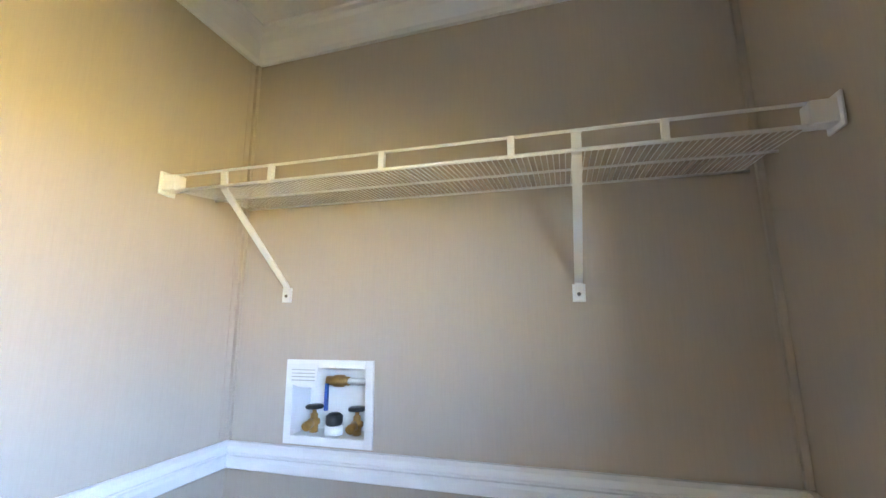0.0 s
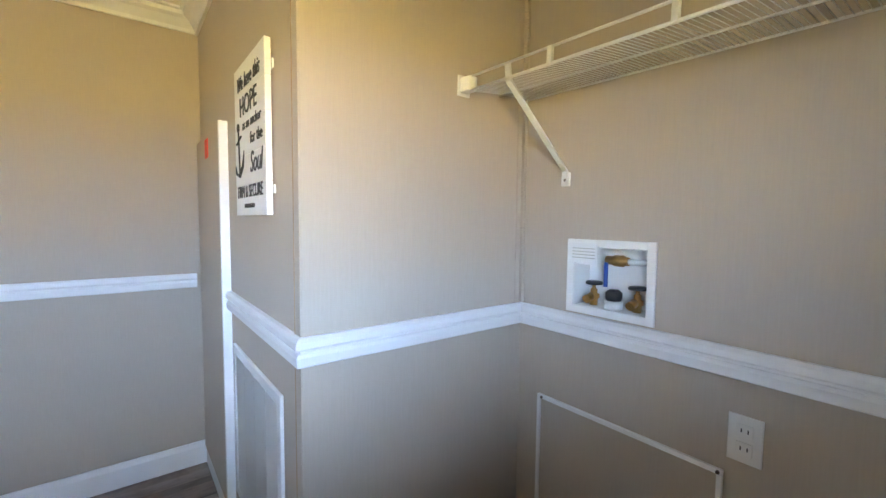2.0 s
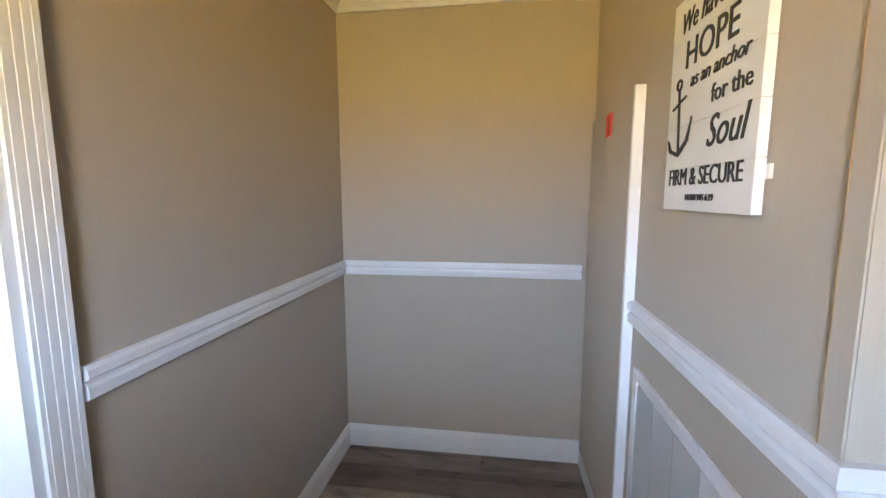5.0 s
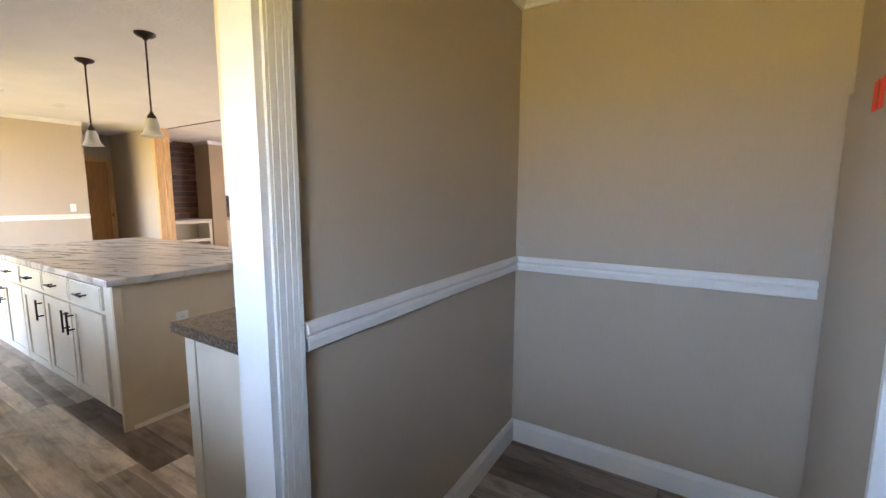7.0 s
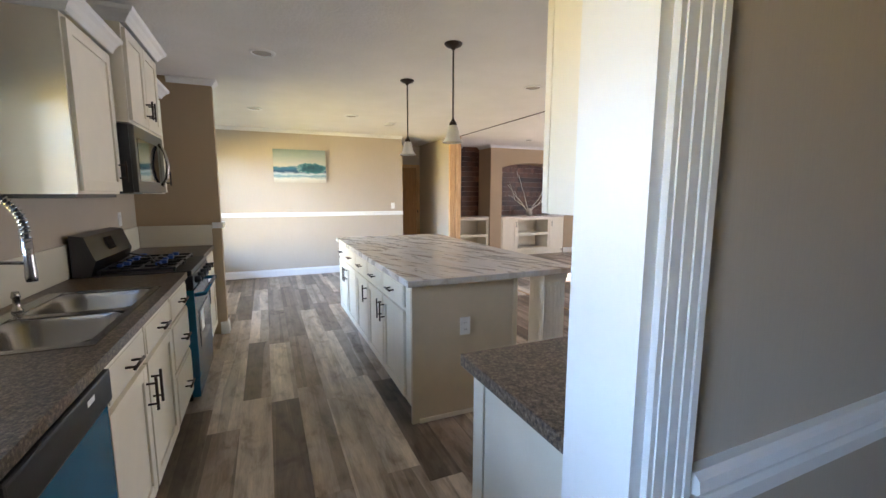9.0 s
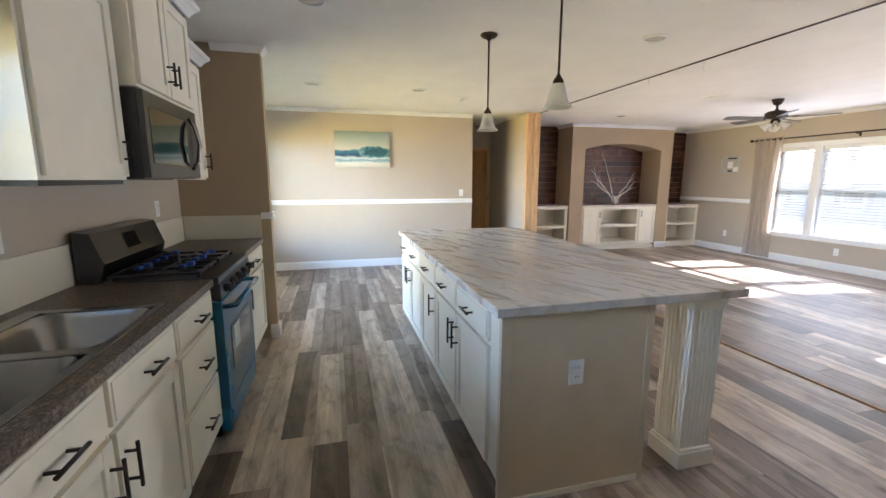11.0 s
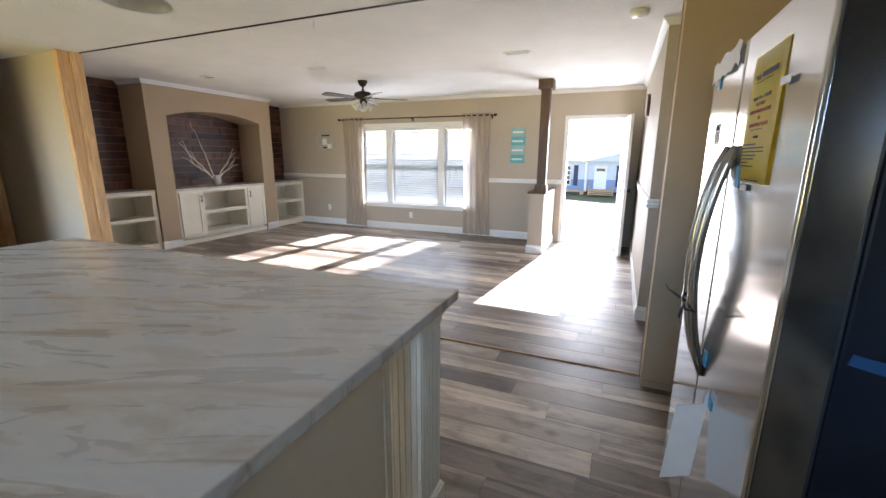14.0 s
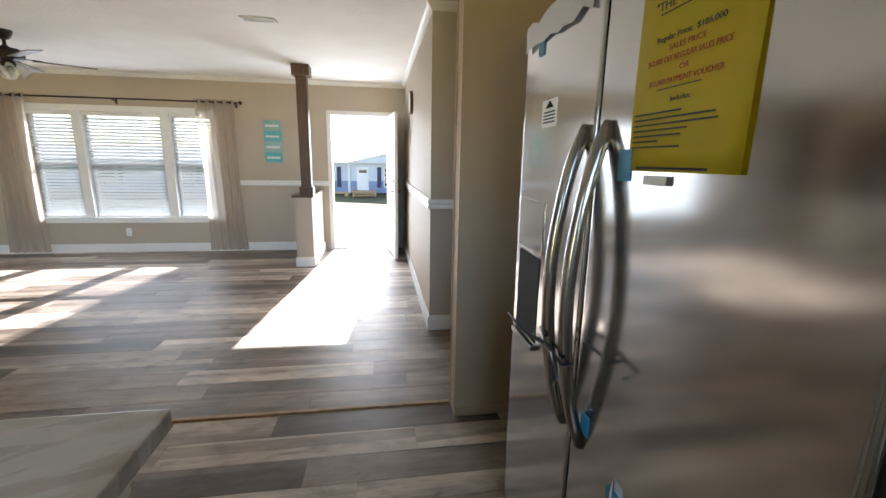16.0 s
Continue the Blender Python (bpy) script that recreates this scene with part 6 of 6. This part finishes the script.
lathe(bm, (2.155, -1.93, 1.107), [(0.027, 0), (0.027, 0.026), (0.022, 0.026), (0.0, 0.027)], 20)
drn = part("drain_pipe", bm, M_PLASTIC, wb)
bm = bmesh.new()
lathe(bm, (2.155, -1.93, 1.133), [(0.022, 0), (0.025, 0.008), (0.025, 0.026), (0.015, 0.034), (0.0, 0.034)], 18)
part("cap", bm, M_BLACK, drn)
bm = bmesh.new()
tube(bm, [(2.16, -1.90, 1.258), (2.16, -1.92, 1.258), (2.16, -1.925, 1.258), (2.16, -1.955, 1.258), (2.16, -1.96, 1.258), (2.16, -1.972, 1.258)], [0.014, 0.014, 0.018, 0.018, 0.013, 0.013], 12)
shut = part("shutoff_valve", bm, M_BRASS, wb, "brass shut-off valve")
part("lever", boxes((2.134, 2.141, -1.917, -1.905, 1.175, 1.252), bevel=0.002), M_BLUEGRIP, shut, "blue valve lever")
bm = bmesh.new()
tube(bm, [(2.16, -1.972, 1.258), (2.16, -2.05, 1.258)], 0.009, 10)
part("pipe", bm, M_PLASTIC, wb)
card = thing("instruction_card", (2.115, -1.845, 1.23), "white instruction card hanging on the supply box", "card")
bm = bmesh.new()
pts = [(-1.792, 1.31), (-1.792, 1.275), (-1.81, 1.252), (-1.835, 1.243), (-1.895, 1.243), (-1.895, 1.31)]
skin(bm, [[bm.verts.new((x, y, z)) for y, z in pts] for x in (2.1085, 2.1100)], True, False)
part("sheet", bm, M_PAPER, card)
part("text_line", boxes(*[(2.1078, 2.1085, -1.888, -1.808, 1.262 + 0.010 * k, 1.2645 + 0.010 * k) for k in range(4)]), M_GREYSIGN, card)

vent_panel = thing("dryer_panel", (2.115, -1.97, 0.16), "beige wall panel framed by thin white trim", "panel")
part("trim_strip", boxes((2.108, 2.1195, -2.26, -1.678, 0.748, 0.762), (2.108, 2.1195, -1.692, -1.678, 0.16, 0.748), (2.108, 2.1195, -2.26, -2.246, 0.16, 0.748), (2.108, 2.1195, -2.246, -1.692, 0.16, 0.174), bevel=0.003), M_WHITE, vent_panel)
part("sheet", boxes((2.1155, 2.1195, -2.246, -1.692, 0.174, 0.748)), M_WALL, vent_panel)
for y in (-1.70, -2.25):
    bm = bmesh.new()
    tube(bm, [(2.108, y, 0.755), (2.1045, y, 0.755)], 0.005, 8)
    part("screw", bm, M_CHROME, vent_panel)
outlet("wall_outlet", "-x", 2.12, -2.30, 0.857, "white double outlet below the chair rail")

# wire shelf
SZ = 1.81
ws = thing("wire_shelf", (1.97, -2.33, SZ), "white coated wire shelf on the laundry wall", "shelf")
bm = bmesh.new()
tube(bm, [(1.82, -3.04, SZ + 0.012), (1.82, -1.62, SZ + 0.012)], 0.0038, 8)
part("front_rail", bm, M_WIRE, ws)
bm = bmesh.new()
tube(bm, [(1.82, -3.04, SZ - 0.030), (1.82, -1.62, SZ - 0.030)], 0.0045, 8)
part("front_rail", bm, M_WIRE, ws)
for x, z in ((2.112, SZ - 0.004), (1.97, SZ - 0.014)):
    bm = bmesh.new()
    tube(bm, [(x, -3.05, z), (x, -1.60, z)], 0.0035, 8)
    part("long_wire", bm, M_WIRE, ws)
bm = bmesh.new()
tube(bm, [(1.82, 0, -0.029), (1.97, 0, -0.012), (2.114, 0, -0.003)], 0.0011, 5)
me = mesh_of("cross_wire", bm, M_WIRE)
me.transform(Matrix.Translation((-1.97, 0, 0)))
k = 0
y = -3.035
while y < -1.61:
    cw = new("cross_wire", me)
    cw.parent = ws
    cw.location = (0, y + 2.33, 0)
    y += 0.0127 * 1.0
for y in (-1.924, -2.226, -2.52, -2.81):
    part("rail_clip", boxes((1.8135, 1.8265, y - 0.007, y + 0.007, SZ - 0.033, SZ + 0.014), bevel=0.002), M_WIRE, ws)
for y, y2 in ((-1.585, -1.63), (-3.072, -3.03)):
    part("end_bracket", boxes((1.805, 1.84, min(y, y2), max(y, y2), SZ - 0.032, SZ + 0.012), (1.797, 1.848, y - 0.003, y + 0.003, SZ - 0.042, SZ + 0.022), bevel=0.004), M_PLASTIC, ws)
for y in (-1.775, -2.65):
    bm = bmesh.new()
    for a, b in (((1.822, y, SZ + 0.012), (1.828, y, SZ - 0.035)), ((1.828, y, SZ - 0.035), (2.108, y, 1.545)), ((2.108, y, 1.545), (2.115, y, 1.505))):
        va, vb = Vector(a), Vector(b)
        d = (vb - va).normalized()
        n = d.cross(Vector((0, 1, 0))).normalized()
        q = [[bm.verts.new(p + Vector((0, sy * 0.010, 0)) + n * sn * 0.003) for sy, sn in ((-1, -1), (1, -1), (1, 1), (-1, 1))] for p in (va, vb)]
        skin(bm, q, True, False)
    br = part("support_bracket", bm, M_WIRE, ws, "white diagonal support bracket")
    part("foot", boxes((2.112, 2.119, y - 0.016, y + 0.016, 1.495, 1.54), bevel=0.002), M_PLASTIC, br)
    bm = bmesh.new()
    tube(bm, [(2.112, y, 1.515), (2.109, y, 1.515)], 0.005, 8)
    part("screw", bm, M_CHROME, br)

ws.rotation_euler = (radians(1.2), 0, 0)
ws.location.z -= 0.012

# back door of the laundry, shut, with a pane in its upper half
door_4 = thing("door_4", (0.62, BACK, 0), "shut white back door with a glass pane in its upper half", "door", kind="structure")
casing("trim", "y", BACK, 0.016, 0.18, 1.06, 2.04, 0.07, parent=door_4)
part("jamb", boxes((0.178, 0.19, BACK - 0.15, BACK, 0, 2.04), (1.05, 1.062, BACK - 0.15, BACK, 0, 2.04), (0.19, 1.05, BACK - 0.15, BACK, 2.03, 2.042)), M_WHITE, door_4)
back_leaf = part("leaf", boxes((0.192, 0.39, BACK - 0.07, BACK - 0.025, 0.01, 2.028), (0.86, 1.048, BACK - 0.07, BACK - 0.025, 0.01, 2.028),
                               (0.39, 0.86, BACK - 0.07, BACK - 0.025, 0.01, 1.22), (0.39, 0.86, BACK - 0.07, BACK - 0.025, 1.81, 2.028)), M_WHITE, door_4)
part("glazing_bead", boxes((0.37, 0.392, BACK - 0.025, BACK - 0.015, 1.20, 1.83), (0.858, 0.88, BACK - 0.025, BACK - 0.015, 1.20, 1.83),
                           (0.392, 0.858, BACK - 0.025, BACK - 0.015, 1.20, 1.222), (0.392, 0.858, BACK - 0.025, BACK - 0.015, 1.808, 1.83), bevel=0.002), M_WHITE, back_leaf)
p = part("pane", boxes((0.39, 0.86, BACK - 0.05, BACK - 0.046, 1.22, 1.81)), M_GLASS, back_leaf)
p.visible_shadow = False

# unseen window, assumed from daylight on the dining wall and enlarged to brighten it
win3 = thing("window_3", (-5.9, BACK, 0.45), "unseen wide white framed window assumed in the dining wall", "window", kind="structure")
part("window_frame", boxes((-7.07, -4.73, BACK, BACK + 0.02, 0.38, 0.45), (-7.07, -4.73, BACK, BACK + 0.02, 2.1, 2.17), (-7.07, -7.0, BACK, BACK + 0.02, 0.45, 2.1), (-4.8, -4.73, BACK, BACK + 0.02, 0.45, 2.1), bevel=0.003), M_WHITE, win3)
for a, b in ((-7.0, -5.9), (-5.9, -4.8)):
    part("sash", boxes((a, a + 0.05, BACK - 0.1, BACK - 0.05, 0.45, 2.1), (b - 0.05, b, BACK - 0.1, BACK - 0.05, 0.45, 2.1),
                       (a + 0.05, b - 0.05, BACK - 0.1, BACK - 0.05, 0.45, 0.51), (a + 0.05, b - 0.05, BACK - 0.1, BACK - 0.05, 2.04, 2.1)), M_WHITE, win3)
    p = part("pane", boxes((a + 0.05, b - 0.05, BACK - 0.078, BACK - 0.074, 0.51, 2.04)), M_GLASS, win3)
    p.visible_shadow = False

# ==== outside ====
GZ = -0.80
gm = Mat("dry_grass", 0.9)
gv = gm.coords()
ga = gm.noise(gv, 0.35, 5)
gb = gm.noise(gv, 18, 4, 0.7)
gcol = gm.mix(gm.ramp(ga, [(0.35, (0.15, 0.145, 0.055)), (0.6, (0.24, 0.215, 0.09))]), gm.ramp(gb, [(0.3, (0.65, 0.65, 0.6)), (0.7, (1.1, 1.1, 1.1))]), 0.8, "MULTIPLY")
gm.colour(gcol)
gm.bump(gb, 0.6, 0.05)
M_GRASS = gm.m
bm = bmesh.new()
bmesh.ops.create_grid(bm, x_segments=40, y_segments=40, size=1500)
for v3 in bm.verts:
    v3.co.z = GZ
solid("ground", bm, M_GRASS, "dry green grass around the house", kind="structure")
solid("gravel_road", boxes((-80, 80, 16.6, 18.3, GZ - 0.1, GZ + 0.01)), painted("gravel", (0.42, 0.40, 0.37), 0.9, 0.12, 0.5, 3), "pale gravel drive", kind="structure")
solid("foundation_skirt", boxes((-8.6, 2.27, FRONT + 0.11, FRONT + 0.15, GZ, -0.25), (-8.6, 2.27, BACK - 0.15, BACK - 0.11, GZ, -0.25), (2.23, 2.27, BACK - 0.11, FRONT + 0.11, GZ, -0.25), (-8.6, -8.56, BACK - 0.11, FRONT + 0.11, GZ, -0.25)), M_WHITE, kind="structure")
steps = thing("entry_steps", (-1.82, FRONT + 0.6, GZ), "pale wooden steps outside the front door", "steps")
for k in range(4):
    part("tread", boxes((-2.35, -1.28, FRONT + 0.17 + 0.28 * k, FRONT + 0.46 + 0.28 * k, -0.22 - 0.16 * k, -0.18 - 0.16 * k), bevel=0.004), M_PINE, steps)
for x in (-2.33, -1.34):
    part("stringer", boxes(*[(x, x + 0.04, FRONT + 0.18 + 0.28 * k, FRONT + 0.44 + 0.28 * k, GZ, -0.22 - 0.16 * k) for k in range(4)]), M_PINE, steps)

M_SIDING = painted("pale_siding", (0.62, 0.66, 0.74), 0.6, 0.04, 0.05, 3)
M_SIDING2 = painted("blue_siding", (0.24, 0.31, 0.50), 0.6, 0.05, 0.05, 3)
M_SHINGLE = painted("pale_shingle", (0.50, 0.49, 0.47), 0.85, 0.1, 0.4, 5, grain=30)
M_NAVY = painted("navy_shutter", (0.015, 0.025, 0.07), 0.5, 0.1)
HY = 26.0
house = thing("mobile_home", (-3.0, HY + 2.0, GZ), "pale blue mobile home across the grass with navy shutters", "house")
hx0, hx1 = -27.0, 9.0
for k in range(15):
    z = -0.62 + k * 0.123
    part("siding_board", boxes((hx0, hx1, HY + 0.008 * (k % 2), HY + 0.2, z, z + 0.12)), M_SIDING2 if k < 6 else M_SIDING, house)
part("wall", boxes((hx0, hx1, HY + 0.2, HY + 7.5, -0.62, 1.22)), M_SIDING, house)
part("skirting", boxes((hx0 + 0.1, hx1 - 0.1, HY + 0.15, HY + 7.4, GZ, -0.62)), M_BLACK, house)
bm = bmesh.new()
skin(bm, [[bm.verts.new(p) for p in ((x, HY - 0.3, 1.18), (x, HY - 0.3, 1.25), (x, HY + 3.85, 2.06), (x, HY + 8.0, 1.25), (x, HY + 8.0, 1.18))] for x in (hx0 - 0.3, hx1 + 0.3)], True, False)
part("roof", bm, M_SHINGLE, house)
gx0, gx1 = -3.36, 2.1
bm = bmesh.new()
skin(bm, [[bm.verts.new(p) for p in ((gx0, y, 1.21), (gx1, y, 1.21), ((gx0 + gx1) / 2, y, 1.86))] for y in (HY - 0.33, HY + 3.6)], True, False)
part("gable", bm, M_SIDING, house)
bm = bmesh.new()
skin(bm, [[bm.verts.new(p) for p in ((gx0 - 0.25, y, 1.16), (gx0 - 0.25, y, 1.22), ((gx0 + gx1) / 2, y, 1.94), (gx1 + 0.25, y, 1.22), (gx1 + 0.25, y, 1.16), ((gx0 + gx1) / 2, y, 1.87))] for y in (HY - 0.45, HY + 3.6)], True, False)
part("gable_roof", bm, M_WHITE, house)
hd = part("door", boxes((-2.88, -2.16, HY - 0.05, HY, -0.58, 0.96), bevel=0.01), M_WHITE, house, "white front door")
part("door_window", boxes((-2.76, -2.28, HY - 0.06, HY - 0.05, 0.62, 0.80)), M_GLASSBLACK, hd)
for wx in (-4.75, -0.72, -8.6, 3.6, -12.8, -17.0, -21.2, -25.0):
    wdw = part("window", boxes((wx - 0.50, wx + 0.50, HY - 0.05, HY, -0.28, 0.98), bevel=0.01), M_WHITE, house)
    part("pane", boxes(*[(wx - 0.44 + 0.23 * i, wx - 0.25 + 0.23 * i, HY - 0.056, HY - 0.05, -0.20 + 0.29 * j, 0.04 + 0.29 * j) for i in range(4) for j in range(4)]), M_GLASSBLACK, wdw)
    for sh in (-0.78, 0.78):
        part("shutter", boxes((wx + sh - 0.13, wx + sh + 0.13, HY - 0.04, HY, -0.28, 0.98), bevel=0.008), M_NAVY, house)
part("porch_column", boxes((-3.42, -3.28, HY - 0.2, HY - 0.02, -0.62, 1.2), bevel=0.01), M_WHITE, house)
part("porch_deck", boxes((-3.1, -1.7, HY - 1.2, HY - 0.02, -0.52, -0.46), bevel=0.01), M_PINE, house)
for k in range(2):
    part("porch_step", boxes((-3.1, -1.7, HY - 1.5 - 0.3 * k, HY - 1.2 - 0.3 * k, -0.60 - 0.09 * k, -0.56 - 0.09 * k), bevel=0.01), M_PINE, house)
for x in (-3.1, -1.78):
    part("porch_post", boxes((x, x + 0.08, HY - 1.2, HY - 1.12, GZ, -0.2), bevel=0.01), M_PINE, house)
solid("trailer_hitch_beam", boxes((-8.4, -3.3, HY - 0.7, HY - 0.5, -0.62, -0.52), (-8.2, -8.0, HY - 0.7, HY - 0.5, GZ, -0.62), (-3.6, -3.4, HY - 0.7, HY - 0.5, GZ, -0.62)), M_PINE, "pale timber beam standing before the house", "beam")

leafm = Mat("tree_foliage", 0.8)
la = leafm.noise(leafm.coords(), 0.6, 4)
leafm.colour(leafm.ramp(la, [(0.3, (0.035, 0.06, 0.025)), (0.7, (0.10, 0.13, 0.05))]))
M_LEAF = leafm.m
bm = bmesh.new()
for i in range(2600):
    x = random.uniform(-75, 60)
    y = random.uniform(95, 125)
    hgt = 3.6 + 1.6 * noise.noise((x * 0.08, 0, 0)) + 0.8 * noise.noise((x * 0.4, 3, 0))
    z = GZ + random.uniform(0.2, 1.0) * hgt
    r = random.uniform(0.35, 0.8)
    q = Euler((random.uniform(0, 6), random.uniform(0, 6), random.uniform(0, 6))).to_matrix()
    pts = [bm.verts.new(Vector((x, y, z)) + q @ (Vector(d) * r * random.uniform(0.6, 1.2))) for d in ((1, 0, 0), (-0.5, 0.86, 0), (-0.5, -0.86, 0), (0, 0, 0.9), (0, 0, -0.9))]
    for f in ((0, 1, 3), (1, 2, 3), (2, 0, 3), (1, 0, 4), (2, 1, 4), (0, 2, 4)):
        bm.faces.new([pts[i2] for i2 in f])
solid("distant_woods", bm, M_LEAF, "line of distant green trees behind the house", "trees", kind="stuff")

# ==== floor planks, last ====
PW, PL = 0.182, 1.22


def plank_mesh(length, width):
    bm = bmesh.new()
    g2, c2, h = 0.0004, 0.001, 0.008
    x0, x1, y0, y1 = g2, length - g2, -width / 2 + g2, width / 2 - g2
    lo = [bm.verts.new((x, y, -h)) for x, y in ((x0, y0), (x1, y0), (x1, y1), (x0, y1))]
    mid = [bm.verts.new((x, y, -c2 * 0.8)) for x, y in ((x0, y0), (x1, y0), (x1, y1), (x0, y1))]
    top = [bm.verts.new((x, y, 0.0)) for x, y in ((x0 + c2, y0 + c2), (x1 - c2, y0 + c2), (x1 - c2, y1 - c2), (x0 + c2, y1 - c2))]
    skin(bm, [lo, mid, top], True, False)
    return mesh_of("plank", bm, M_PLANK)


FULL = plank_mesh(PL, PW)
rest_v, rest_f = [], []
count = 0
for y_lo, y_hi in ((BACK, SEAM - 0.012), (SEAM + 0.012, FRONT + 0.05)):
    rows = int(math.ceil((y_hi - y_lo) / PW))
    for r in range(rows):
        w2 = min(PW, y_hi - y_lo - r * PW)
        if w2 < 0.02:
            continue
        yc = y_lo + r * PW + w2 / 2
        x = -8.9 - random.uniform(0, PL)
        while x < 2.15:
            ln = PL
            near = -4.9 < x + ln and x + ln < 2.2 and -2.6 < yc < 4.2
            if near and count < 296 and w2 == PW and not (x > -0.9 and yc > 0.1):
                pk = new("plank", FULL)
                pk.parent = floor
                pk.location = (x, yc, 0)
                count += 1
            else:
                b0 = len(rest_v)
                g2, c2 = 0.0004, 0.001
                a0, a1, d0, d1 = max(x + g2, -8.55), min(x + ln - g2, 2.2), yc - w2 / 2 + g2, yc + w2 / 2 - g2
                rest_v += [(a0, d0, -0.007), (a1, d0, -0.007), (a1, d1, -0.007), (a0, d1, -0.007), (a0 + c2, d0 + c2, 0), (a1 - c2, d0 + c2, 0), (a1 - c2, d1 - c2, 0), (a0 + c2, d1 - c2, 0)]
                rest_f += [tuple(b0 + i for i in f) for f in ((4, 5, 6, 7), (0, 1, 5, 4), (1, 2, 6, 5), (2, 3, 7, 6), (3, 0, 4, 7))]
            x += ln
me = bpy.data.meshes.new("planks")
me.from_pydata(rest_v, [], rest_f)
me.materials.append(M_PLANK)
far = new("planks", me)
far.parent = floor
tagged(far, kind="stuff")
